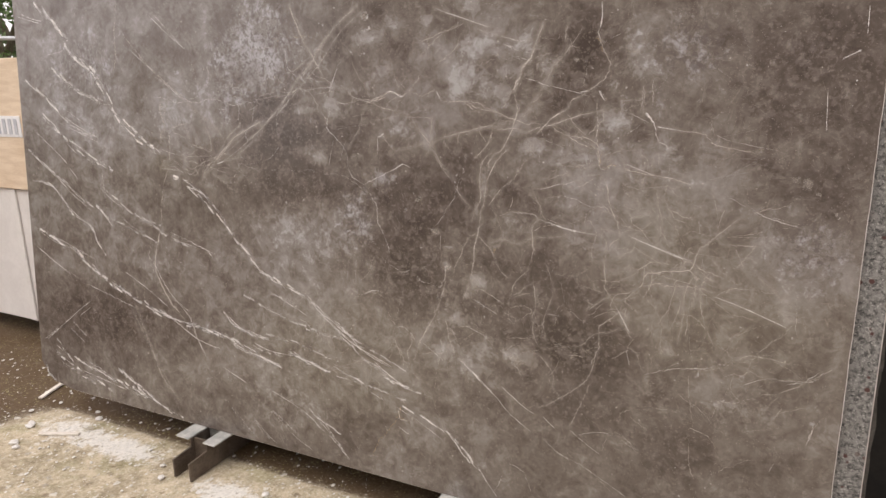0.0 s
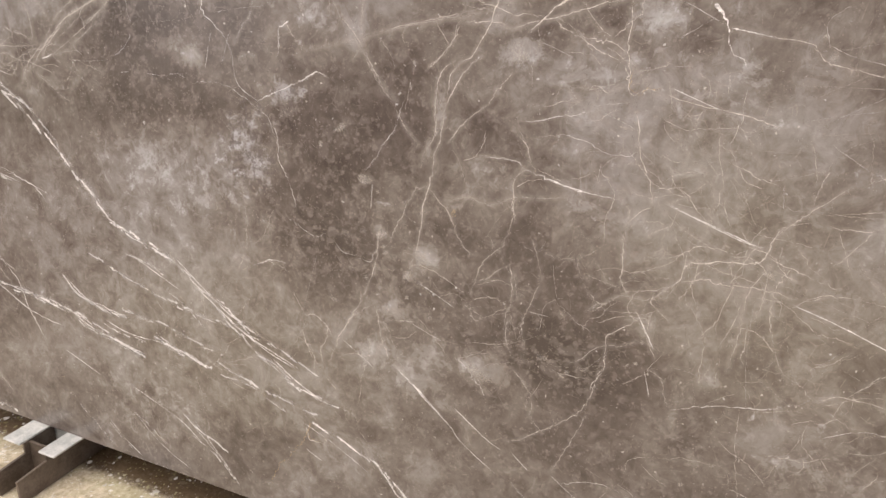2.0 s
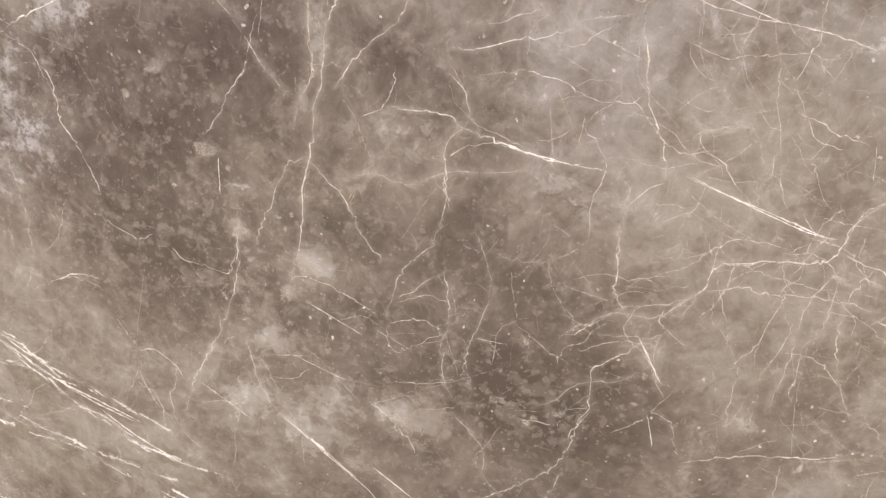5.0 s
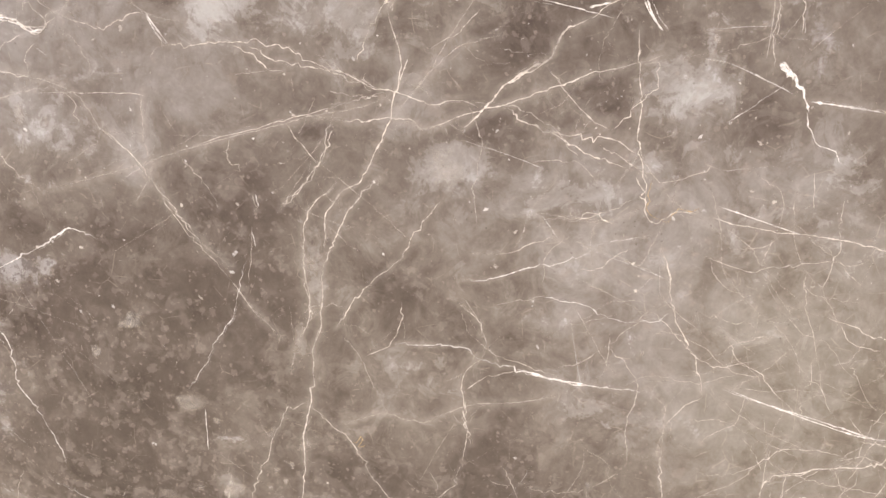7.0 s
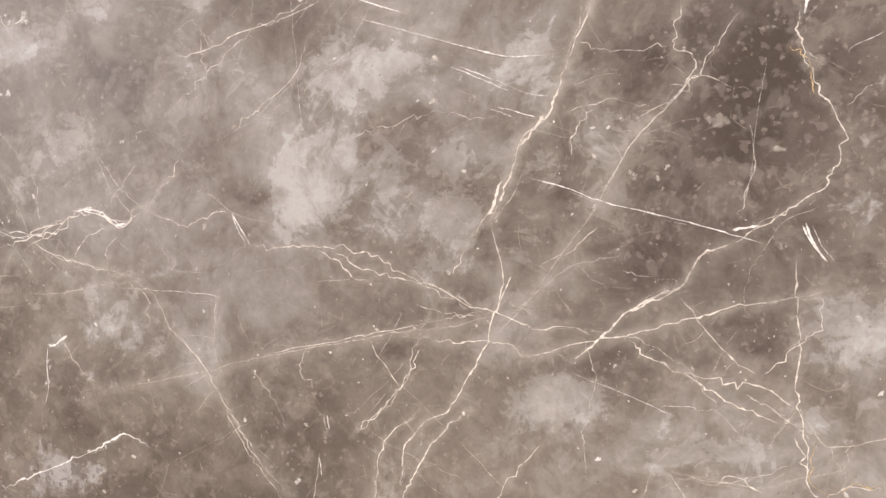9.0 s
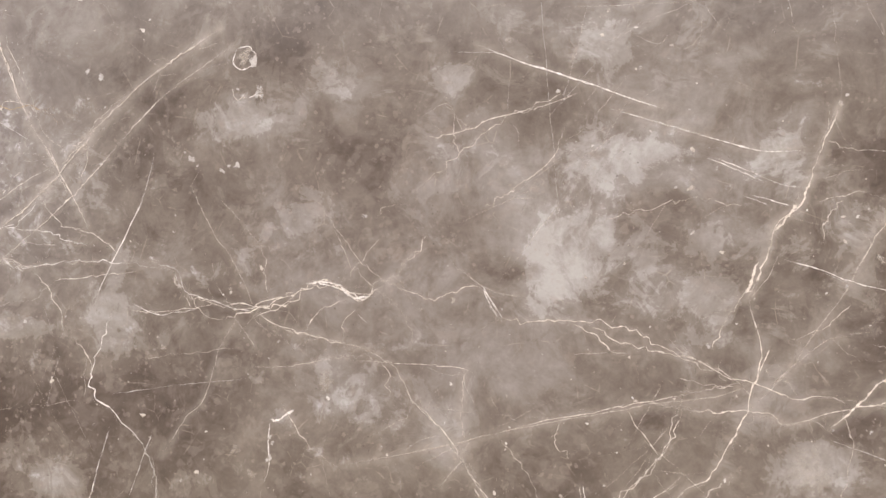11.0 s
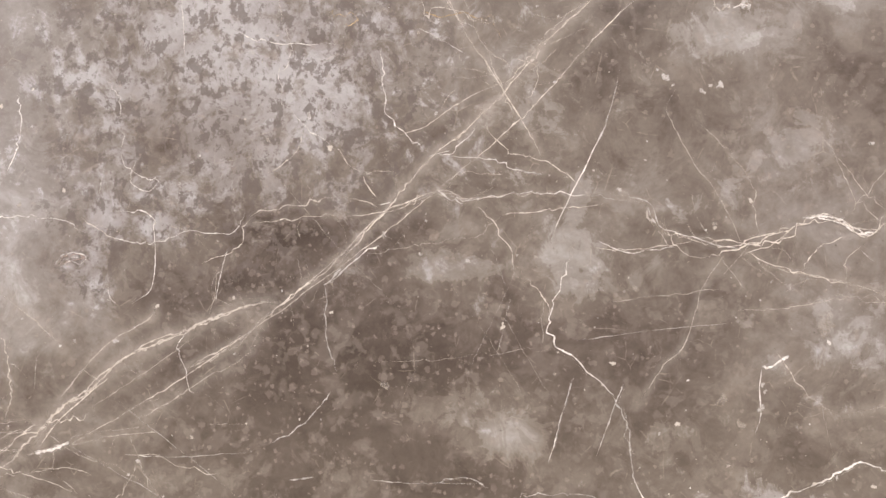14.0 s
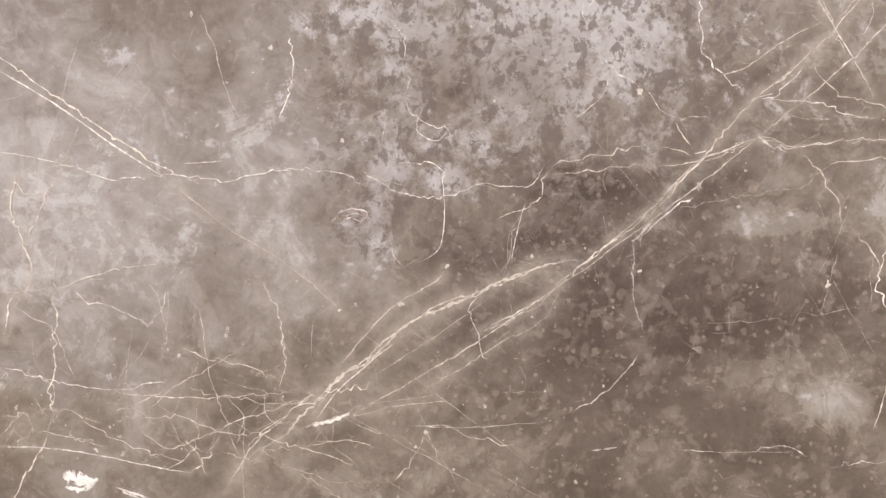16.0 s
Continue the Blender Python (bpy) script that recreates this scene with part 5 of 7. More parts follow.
vein(1.7, .45, 6, CREAM, 2.678, .806, 2.675, .762, 2.662, .708, 2.638, .665)
vein(1.7, .45, 6, CREAM, 2.725, .811, 2.727, .753, 2.713, .706, 2.716, .635)
vein(1.8, .5, 6, CREAM, 2.76, .828, 2.743, .784, 2.746, .725, 2.767, .666, 2.791, .62)
vein(1.6, .45, 5, CREAM, 2.673, .654, 2.688, .703, 2.697, .75)
vein(2.4, .7, 0, WHITE, 1.746, .947, 1.761, .931, 1.765, .901, 1.766, .876, 1.778, .856, 1.789, .835, 1.797, .817, 1.809, .776)
vein(2, .6, 0, WHITE, 1.786, .755, 1.818, .738, 1.854, .723, 1.885, .733)
vein(2, .6, 0, WHITE, 1.906, .719, 1.926, .701, 1.964, .697, 1.989, .691, 2.003, .721)
vein(2.4, .65, 4, CREAM, 2.011, .784, 2.005, .705, 1.994, .654, 1.97, .599, 1.946, .551, 1.921, .501, 1.898, .438)
vein(2, .6, 0, WHITE, 1.835, .537, 1.868, .541, 1.905, .503)
vein(1.6, .5, 0, CREAM, 1.802, .588, 1.828, .545)
vein(1.8, .55, 0, CREAM, 1.827, .507, 1.838, .47, 1.855, .437)
vein(2, .65, 0, WHITE, 1.929, .502, 1.968, .478, 2.007, .454)
vein(1.7, .5, 0, WHITE, 2.085, .578, 2.13, .562, 2.161, .552)
vein(1.8, .6, 0, WHITE, 1.989, .855, 1.988, .826, 1.988, .804)
vein(1.8, .6, 3, OCHRE, 2.464, 1.118, 2.463, 1.086, 2.481, 1.076, 2.49, 1.088, 2.513, 1.086)
vein(1.6, .55, 0, OCHRE, 2.156, .823, 2.166, .831, 2.164, .817, 2.173, .821)
vein(2.2, .55, 6, CREAM, 2.519, 1.081, 2.559, 1.07, 2.609, 1.064, 2.647, 1.058, 2.703, 1.045)
vein(1.6, .5, 0, CREAM, 2.611, 1.125, 2.614, 1.089)
vein(2, .4, 8, CREAM, 2.553, 1.101, 2.575, 1.095, 2.603, 1.088)
vein(1.6, .3, 10, CREAM, 2.519, 1.11, 2.531, 1.068, 2.537, 1.024)
vein(1.4, .4, 0, CREAM, 2.527, .932, 2.564, .954, 2.591, .962)
vein(1.4, .4, 0, CREAM, 2.513, .984, 2.572, .973, 2.616, .979)
vein(1.5, .4, 4, CREAM, 2.615, 1.034, 2.619, .994, 2.64, .923, 2.64, .897)
vein(1.5, .4, 4, CREAM, 2.684, .975, 2.669, .944, 2.657, .924)
vein(1.8, .28, 12, CREAM, 2.396, .985, 2.419, .943, 2.44, .913)
vein(3.2, .8, 10, CREAM, 2.288, 1.455, 2.28, 1.434, 2.27, 1.411, 2.264, 1.389, 2.255, 1.366, 2.235, 1.344, 2.227, 1.321, 2.216, 1.292, 2.211, 1.278)
vein(2.6, .7, 8, CREAM, 2.211, 1.278, 2.219, 1.25, 2.222, 1.217, 2.214, 1.193, 2.207, 1.168, 2.191, 1.138, 2.179, 1.115, 2.157, 1.101, 2.142, 1.08, 2.138, 1.044)
vein(2.4, .4, 22, CREAM, 2.367, 1.395, 2.351, 1.374, 2.323, 1.343, 2.306, 1.312, 2.29, 1.28, 2.273, 1.257, 2.255, 1.228, 2.237, 1.204, 2.219, 1.184)
vein(2.4, .45, 12, CREAM, 1.842, 1.104, 1.935, 1.128, 2.011, 1.15, 2.088, 1.168, 2.129, 1.178, 2.17, 1.185, 2.214, 1.198)
vein(2.4, .55, 10, CREAM, 2.129, 1.178, 2.18, 1.174, 2.229, 1.175, 2.243, 1.166, 2.271, 1.175, 2.302, 1.184, 2.319, 1.188, 2.362, 1.202, 2.403, 1.215, 2.446, 1.226, 2.469, 1.232)
vein(2.3, .65, 6, CREAM, 2.065, 1.25, 2.097, 1.236, 2.139, 1.223, 2.169, 1.219, 2.194, 1.206, 2.218, 1.2, 2.252, 1.19, 2.279, 1.192, 2.297, 1.184)
vein(2.6, .7, 4, CREAM, 2.32, 1.186, 2.342, 1.173, 2.359, 1.166, 2.389, 1.159, 2.422, 1.153, 2.45, 1.142)
vein(2.2, .6, 4, CREAM, 2.359, 1.166, 2.389, 1.15, 2.406, 1.14, 2.439, 1.128)
vein(3.8, .75, 8, CREAM, 2.28, 1.164, 2.302, 1.184, 2.323, 1.206, 2.34, 1.216, 2.361, 1.228, 2.377, 1.254, 2.401, 1.265)
vein(2, .5, 6, CREAM, 2.401, 1.265, 2.424, 1.281, 2.44, 1.292)
vein(2.2, .55, 4, CREAM, 2.445, 1.254, 2.447, 1.22, 2.45, 1.194, 2.45, 1.151, 2.457, 1.117, 2.46, 1.082)
vein(2, .6, 0, CREAM, 2.446, 1.228, 2.462, 1.225, 2.463, 1.204, 2.44, 1.181, 2.425, 1.162)
vein(1.8, .55, 3, CREAM, 2.179, 1.229, 2.19, 1.254, 2.202, 1.278, 2.216, 1.288)
vein(2, .5, 5, CREAM, 2.16, 1.194, 2.152, 1.174, 2.136, 1.134, 2.121, 1.112, 2.089, 1.084)
vein(1.8, .3, 12, CREAM, 2.228, 1.198, 2.273, 1.238, 2.317, 1.254)
vein(2, .6, 4, CREAM, 1.708, 1.255, 1.749, 1.253, 1.776, 1.256, 1.803, 1.279)
vein(1.8, .55, 0, CREAM, 1.851, 1.264, 1.879, 1.284, 1.904, 1.308, 1.915, 1.329)
vein(2.4, .45, 13, CREAM, 1.749, 1.244, 1.789, 1.229, 1.842, 1.22, 1.886, 1.2, 1.905, 1.169, 1.929, 1.149, 1.956, 1.114, 1.977, 1.084, 2.007, 1.044, 2.036, 1.021)
vein(1.5, .35, 5, CREAM, 1.809, 1.373, 1.841, 1.296, 1.892, 1.254, 1.904, 1.217)
vein(1.6, .45, 0, CREAM, 1.842, 1.204, 1.935, 1.203, 1.964, 1.199)
vein(1.5, .4, 4, CREAM, 1.988, 1.143, 2.012, 1.113, 2.029, 1.083)
vein(1.6, .45, 4, CREAM, 1.903, 1.371, 1.944, 1.407, 1.984, 1.441, 2.045, 1.468)
vein(2.4, .45, 10, WHITE, 2.082, 1.452, 2.124, 1.44, 2.178, 1.424, 2.222, 1.413, 2.258, 1.414)
vein(1.7, .45, 6, CREAM, 2.357, 1.452, 2.35, 1.418, 2.367, 1.404, 2.355, 1.378, 2.322, 1.361)
vein(1.7, .45, 6, CREAM, 2.398, 1.441, 2.379, 1.412, 2.367, 1.391, 2.343, 1.37)
vein(1.6, .45, 4, CREAM, 2.269, 1.366, 2.3, 1.375, 2.335, 1.37)
vein(1.6, .45, 0, CREAM, 2.275, 1.33, 2.278, 1.353, 2.291, 1.371)
vein(2, .35, 12, CREAM, 2.361, 1.224, 2.388, 1.19, 2.421, 1.162)
vein(1.5, .4, 0, CREAM, 2.272, 1.425, 2.303, 1.415, 2.346, 1.418)
vein(1.5, .4, 3, CREAM, 2.054, 1.219, 2.097, 1.226)
vein(1.8, .4, 8, CREAM, 1.776, 1.161, 1.803, 1.123, 1.842, 1.098)
vein(2.4, .5, 11, CREAM, 1.437, 1.548, 1.46, 1.494, 1.488, 1.441, 1.523, 1.389, 1.556, 1.339, 1.563, 1.322)
vein(3, .6, 15, CREAM, 1.693, 1.532, 1.631, 1.49, 1.586, 1.45, 1.552, 1.413, 1.529, 1.384, 1.5, 1.352, 1.465, 1.322, 1.442, 1.295, 1.419, 1.266, 1.384, 1.224)
vein(2.2, .65, 4, WHITE, 1.624, 1.293, 1.66, 1.286, 1.672, 1.264, 1.707, 1.255, 1.744, 1.248)
vein(1.8, .5, 4, CREAM, 1.506, 1.355, 1.539, 1.327, 1.576, 1.316, 1.6, 1.3)
vein(2, .55, 3, CREAM, 1.502, 1.28, 1.522, 1.264, 1.538, 1.242, 1.543, 1.22, 1.565, 1.204, 1.578, 1.177)
vein(1.7, .5, 0, CREAM, 1.53, 1.27, 1.572, 1.277, 1.625, 1.284)
vein(1.7, .55, 0, WHITE, 1.615, 1.251, 1.645, 1.241, 1.685, 1.248)
vein(2, .6, 4, CREAM, 1.875, 1.283, 1.918, 1.268, 1.953, 1.28, 1.969, 1.278)
vein(2.2, .65, 4, CREAM, 1.98, 1.253, 2.01, 1.247, 2.054, 1.251, 2.098, 1.246, 2.131, 1.235, 2.164, 1.219, 2.206, 1.202)
vein(2, .4, 10, CREAM, 1.956, 1.203, 1.952, 1.157, 1.958, 1.127, 1.934, 1.09)
vein(1.6, .4, 5, CREAM, 1.865, 1.131, 1.906, 1.156)
vein(1.8, .5, 4, CREAM, 2.055, 1.467, 2.02, 1.454, 1.974, 1.441, 1.949, 1.43, 1.907, 1.421)
vein(1.7, .45, 4, CREAM, 2.045, 1.438, 2.031, 1.407, 2.007, 1.381, 1.967, 1.354)
vein(1.4, .4, 0, CREAM, 1.63, 1.196, 1.675, 1.204, 1.731, 1.212)
vein(1.8, .55, 3, CREAM, 1.295, 1.264, 1.337, 1.273, 1.368, 1.282, 1.4, 1.278, 1.421, 1.273)
vein(1.8, .55, 3, CREAM, 1.3, 1.256, 1.348, 1.263, 1.4, 1.267, 1.421, 1.271, 1.451, 1.282, 1.471, 1.29)
vein(1.7, .6, 0, WHITE, 1.158, 1.238, 1.203, 1.234, 1.241, 1.246, 1.279, 1.245, 1.295, 1.264)
vein(1.6, .5, 0, CREAM, 1.253, 1.216, 1.285, 1.232, 1.295, 1.259)
vein(1.9, .6, 0, WHITE, 1.415, 1.419, 1.419, 1.374, 1.423, 1.359, 1.444, 1.339, 1.46, 1.322)
vein(1.6, .5, 0, CREAM, 1.377, 1.327, 1.393, 1.308, 1.43, 1.306)
vein(1.6, .5, 0, CREAM, 1.399, 1.303, 1.415, 1.283)
vein(1.8, .65, 0, OCHRE, 1.45, 1.455, 1.47, 1.45, 1.49, 1.452, 1.506, 1.446, 1.516, 1.45, 1.522, 1.428)
vein(1.5, .55, 0, WHITE, 1.321, 1.403, 1.325, 1.372, 1.345, 1.347, 1.372, 1.327)
vein(1.4, .5, 0, WHITE, 1.273, 1.407, 1.274, 1.366)
vein(1.4, .45, 0, WHITE, 1.227, 1.469, 1.232, 1.407)
vein(1.4, .5, 0, WHITE, 1.277, 1.433, 1.315, 1.421, 1.342, 1.423, 1.379, 1.421)
vein(2.4, .7, 0, WHITE, 1.158, 1.385, 1.17, 1.369, 1.173, 1.348)
vein(2, .65, 3, WHITE, 1.475, 1.325, 1.5, 1.321, 1.521, 1.321, 1.541, 1.312, 1.566, 1.31)
vein(2, .65, 3, WHITE, 1.471, 1.29, 1.497, 1.283, 1.542, 1.29, 1.576, 1.293, 1.601, 1.292, 1.63, 1.288, 1.654, 1.286)
vein(1.5, .5, 0, CREAM, 1.486, 1.308, 1.531, 1.309)
vein(2, .6, 0, WHITE, 1.371, 1.205, 1.373, 1.155, 1.385, 1.12)
vein(1.2, .35, 0, CREAM, 1.402, 1.225, 1.453, 1.239, 1.503, 1.251, 1.535, 1.272)
vein(1.1, .3, 0, CREAM, 1.395, 1.131, 1.457, 1.134, 1.507, 1.142, 1.582, 1.151)
vein(1.9, .35, 10, CREAM, 1.727, 1.241, 1.709, 1.201, 1.697, 1.157, 1.679, 1.137, 1.656, 1.102)
vein(1.6, .5, 0, CREAM, 1.838, 1.212, 1.834, 1.24, 1.849, 1.255)
vein(1.8, .35, 9, CREAM, 1.67, 1.374, 1.7, 1.321, 1.72, 1.298, 1.745, 1.251)
vein(1.7, .4, 5, CREAM, 1.703, 1.36, 1.732, 1.332, 1.752, 1.299, 1.758, 1.261)
vein(1.5, .35, 5, CREAM, 1.839, 1.283, 1.852, 1.302, 1.869, 1.326)
vein(1.5, .5, 0, WHITE, 1.183, 1.035, 1.233, 1.035, 1.303, 1.043)
vein(1.6, .4, 8, CREAM, 1.429, 1.339, 1.459, 1.35, 1.493, 1.375, 1.528, 1.391)
vein(3, .65, 8, WHITE, .82, 1.333, .87, 1.305, .92, 1.272, .97, 1.242)
vein(2.6, .4, 14, CREAM, .97, 1.242, 1.02, 1.204, 1.06, 1.181, 1.1, 1.153, 1.125, 1.129)
vein(1.8, .55, 3, WHITE, .82, 1.263, .85, 1.259, .885, 1.252)
vein(1.8, .55, 3, WHITE, .84, 1.244, .88, 1.252, .92, 1.241, .97, 1.247, 1.02, 1.244, 1.069, 1.254, 1.118, 1.253, 1.143, 1.242)
vein(1.4, .45, 0, WHITE, .98, 1.257, 1.02, 1.26)
vein(2, .6, 0, WHITE, 1.174, 1.338, 1.175, 1.31, 1.195, 1.296, 1.214, 1.292)
vein(2, .65, 0, WHITE, 1.166, 1.262, 1.2, 1.262, 1.208, 1.239, 1.207, 1.2, 1.188, 1.175)
vein(3.2, .6, 14, CREAM, 1.097, 1.038, 1.117, 1.069, 1.141, 1.09, 1.17, 1.115, 1.199, 1.136, 1.242, 1.155, 1.266, 1.165, 1.295, 1.178, 1.323, 1.184)
vein(2.6, .5, 13, CREAM, 1.121, 1.084, 1.141, 1.109, 1.169, 1.14, 1.203, 1.161, 1.212, 1.176)
vein(2.6, .5, 13, CREAM, 1.314, 1.169, 1.291, 1.144, 1.267, 1.129, 1.243, 1.118)
vein(2.2, .45, 13, CREAM, 1.314, 1.164, 1.296, 1.13, 1.268, 1.114, 1.23, 1.088, 1.196, 1.067)
vein(1.8, .5, 4, CREAM, .819, 1.139, .849, 1.14, .885, 1.151, .93, 1.165, .966, 1.168)
vein(1.9, .6, 0, WHITE, .885, 1.146, .895, 1.134, .92, 1.129, .946, 1.118, .956, 1.113)
vein(1.6, .5, 0, CREAM, .968, 1.148, .963, 1.128, .951, 1.113)
vein(1.8, .6, 0, WHITE, .818, 1.073, .869, 1.062, .915, 1.056, .951, 1.063, .971, 1.066)
vein(1.8, .55, 3, CREAM, .915, 1.056, .976, 1.051, 1.032, 1.055, 1.087, 1.06)
vein(1.9, .6, 3, CREAM, .981, 1.099, 1.011, 1.085, 1.041, 1.086, 1.062, 1.077, 1.072, 1.067)
vein(2, .55, 6, CREAM, 1.046, 1.161, 1.066, 1.137, 1.071, 1.107, 1.074, 1.082, 1.067, 1.057)
vein(2.2, .65, 4, WHITE, .817, 1.001, .869, 1.001, .92, .995, .966, .987, .992, .985)
vein(1.8, .55, 3, CREAM, .992, .985, 1.01, 1.004, 1.017, 1.019)
vein(1.6, .5, 3, CREAM, .818, 1.029, .849, 1.033, .869, 1.039, .91, 1.025)
vein(1.6, .5, 3, CREAM, .92, 1.028, .951, 1.032, .987, 1.034, 1.022, 1.02)
vein(1.6, .5, 4, CREAM, .946, 1.022, .971, 1.007, 1.012, 1.019, 1.047, 1.021)
vein(2.8, .6, 10, CREAM, .835, 1.243, .829, 1.214, .839, 1.189, .847, 1.164, .844, 1.144, .829, 1.134, .823, 1.098)
vein(1.8, .5, 5, CREAM, .875, 1.249, .86, 1.224, .844, 1.184)
vein(1.7, .55, 0, CREAM, .875, 1.254, .89, 1.289)
vein(2, .35, 10, CREAM, 1.122, 1.039, 1.172, 1.051, 1.221, 1.058)
vein(1.8, .55, 0, CREAM, 1.173, .985, 1.192, 1.011, 1.197, 1.027)
vein(2.2, .55, 8, CREAM, 1.023, .969, 1.042, 1.005, 1.072, 1.037, 1.097, 1.058)
vein(1.8, .5, 6, CREAM, 1.012, 1.024, 1.042, 1.036, 1.072, 1.047, 1.102, 1.058)
vein(1.8, .6, 0, WHITE, 1.479, 1.023, 1.503, 1.029, 1.527, 1.023)
vein(1.4, .4, 0, CREAM, .994, 1.387, 1.009, 1.354, 1.019, 1.321, 1.034, 1.292)
vein(3.4, .8, 0, WHITE, 1.803, 1.279, 1.816, 1.277, 1.841, 1.269, 1.849, 1.263, 1.862, 1.265)
vein(3.2, .8, 0, WHITE, 1.969, 1.28, 1.978, 1.266, 1.99, 1.249)
vein(2.6, .75, 0, WHITE, 2.448, 1.28, 2.456, 1.265, 2.466, 1.253)
vein(2, .5, 6, CREAM, 1.749, 1.244, 1.776, 1.234, 1.809, 1.225, 1.842, 1.22)
vein(2, .5, 5, CREAM, 2.214, 1.198, 2.227, 1.227, 2.229, 1.232)
vein(2.2, .6, 3, CREAM, 2.054, 1.249, 2.076, 1.237, 2.089, 1.225, 2.105, 1.225)
vein(2, .55, 0, CREAM, 2.138, 1.237, 2.149, 1.228, 2.174, 1.217)
vein(1.8, .5, 0, CREAM, 2.149, 1.204, 2.174, 1.198, 2.199, 1.197)
vein(1.5, .45, 0, CREAM, 2.347, 1.387, 2.371, 1.395, 2.392, 1.386, 2.408, 1.379)
vein(1.5, .45, 0, CREAM, 2.474, 1.368, 2.489, 1.384, 2.499, 1.388)
vein(1.5, .4, 0, CREAM, 1.809, 1.351, 1.848, 1.302, 1.876, 1.281)
vein(2.8, .8, 0, WHITE, 1.969, 1.278, 1.977, 1.263, 1.985, 1.25)
vein(1.8, .55, 0, CREAM, 1.449, 1.465, 1.457, 1.447, 1.462, 1.456, 1.494, 1.448, 1.51, 1.442, 1.519, 1.447)
vein(1.6, .55, 0, CREAM, 1.421, 1.271, 1.451, 1.282, 1.471, 1.289, 1.502, 1.286)
vein(2.4, .75, 0, WHITE, 1.46, 1.321, 1.47, 1.325, 1.481, 1.328)
vein(2.8, .75, 0, WHITE, 1.469, 1.292, 1.477, 1.287, 1.497, 1.282)
vein(2.4, .75, 0, WHITE, 1.418, 1.276, 1.428, 1.279)
vein(3, .85, 0, WHITE, 1.369, 1.201, 1.374, 1.203, 1.387, 1.216, 1.402, 1.228, 1.417, 1.24, 1.42, 1.238)
vein(2.6, .8, 0, WHITE, 1.659, 1.284, 1.664, 1.273, 1.669, 1.265)
vein(2, .6, 4, CREAM, 1.669, 1.265, 1.688, 1.258, 1.712, 1.252, 1.742, 1.25, 1.754, 1.258, 1.79, 1.268)
vein(1.9, .6, 4, CREAM, 1.799, 1.279, 1.812, 1.28, 1.835, 1.271, 1.842, 1.264, 1.854, 1.266, 1.866, 1.279, 1.88, 1.284, 1.901, 1.308)
vein(1.7, .5, 3, CREAM, 1.679, 1.248, 1.669, 1.262)
vein(1.6, .5, 0, CREAM, 1.612, 1.246, 1.636, 1.243, 1.674, 1.248, 1.707, 1.254)
vein(1.6, .5, 3, CREAM, 1.745, 1.241, 1.772, 1.254, 1.79, 1.268)
vein(1.6, .45, 0, CREAM, 1.796, 1.229, 1.809, 1.249, 1.836, 1.264)
vein(1.6, .5, 0, CREAM, 1.537, 1.415, 1.557, 1.401, 1.548, 1.376)
vein(2.2, .65, 0, WHITE, 1.468, 1.323, 1.484, 1.328, 1.504, 1.35)
vein(2, .6, 3, CREAM, 1.424, 1.271, 1.447, 1.281, 1.474, 1.291, 1.507, 1.284, 1.575, 1.295)
vein(2.2, .55, 8, CREAM, 1.102, 1.038, 1.122, 1.064, 1.146, 1.087, 1.17, 1.108)
vein(2, .55, 3, CREAM, 1.042, 1.01, 1.057, 1.026, 1.082, 1.045, 1.102, 1.056, 1.122, 1.064, 1.151, 1.07)
vein(1.6, .5, 0, CREAM, .986, 1.059, 1.032, 1.053, 1.062, 1.049, 1.092, 1.055)
vein(1.6, .5, 0, CREAM, .966, .987, .987, .998, .997, 1.019, .992, 1.034)
vein(1.6, .5, 0, CREAM, .829, 1.129, .849, 1.119, .87, 1.105, .88, 1.08, .887, 1.063)
vein(1.8, .55, 0, WHITE, .92, .969, .936, .965, .954, .96)
vein(1.6, .45, 0, CREAM, .936, 1.102, .933, 1.082, .92, 1.056)
vein(1.8, .5, 6, CREAM, .818, 1.011, .838, 1.033, .849, 1.02, .828, .996)
vein(1.6, .5, 0, WHITE, 1.242, 1.152, 1.235, 1.137, 1.241, 1.118, 1.249, 1.093)
vein(3, .8, 0, WHITE, 2.338, .916, 2.358, .911, 2.374, .906, 2.396, .903, 2.417, .9)
vein(2.4, .65, 0, WHITE, 2.534, .693, 2.552, .663, 2.571, .632)
vein(2.6, .6, 8, WHITE, 2.528, 1.091, 2.557, 1.081, 2.58, 1.073, 2.609, 1.063)
vein(2.8, .6, 8, WHITE, 2.55, .902, 2.595, .885, 2.64, .869, 2.684, .855, 2.715, .851)
vein(2.6, .55, 10, CREAM, 1.423, 1.272, 1.416, 1.262, 1.391, 1.237, 1.366, 1.21, 1.34, 1.191, 1.314, 1.167, 1.294, 1.148, 1.246, 1.122)
vein(2.2, .5, 10, CREAM, 1.419, 1.268, 1.383, 1.229, 1.36, 1.208, 1.338, 1.187, 1.314, 1.169)
vein(1.8, .5, 6, CREAM, 1.242, 1.155, 1.209, 1.139, 1.189, 1.131)
vein(2, .5, 0, CREAM, 2.155, 1.172, 2.143, 1.145, 2.119, 1.111, 2.095, 1.085)
vein(1.8, .55, 0, CREAM, 2.451, 1.124, 2.458, 1.093, 2.468, 1.072, 2.487, 1.084, 2.511, 1.087)
vein(1.7, .5, 0, CREAM, 2.394, 1.054, 2.43, 1.042, 2.471, 1.024)
vein(1.6, .45, 0, CREAM, 2.281, .998, 2.3, .959, 2.32, .92)
vein(1.5, .45, 0, CREAM, 2.524, 1.043, 2.54, 1.012, 2.57, .997)
vein(1.7, .45, 6, CREAM, 1.8, 1.197, 1.839, 1.209, 1.876, 1.2, 1.885, 1.169)
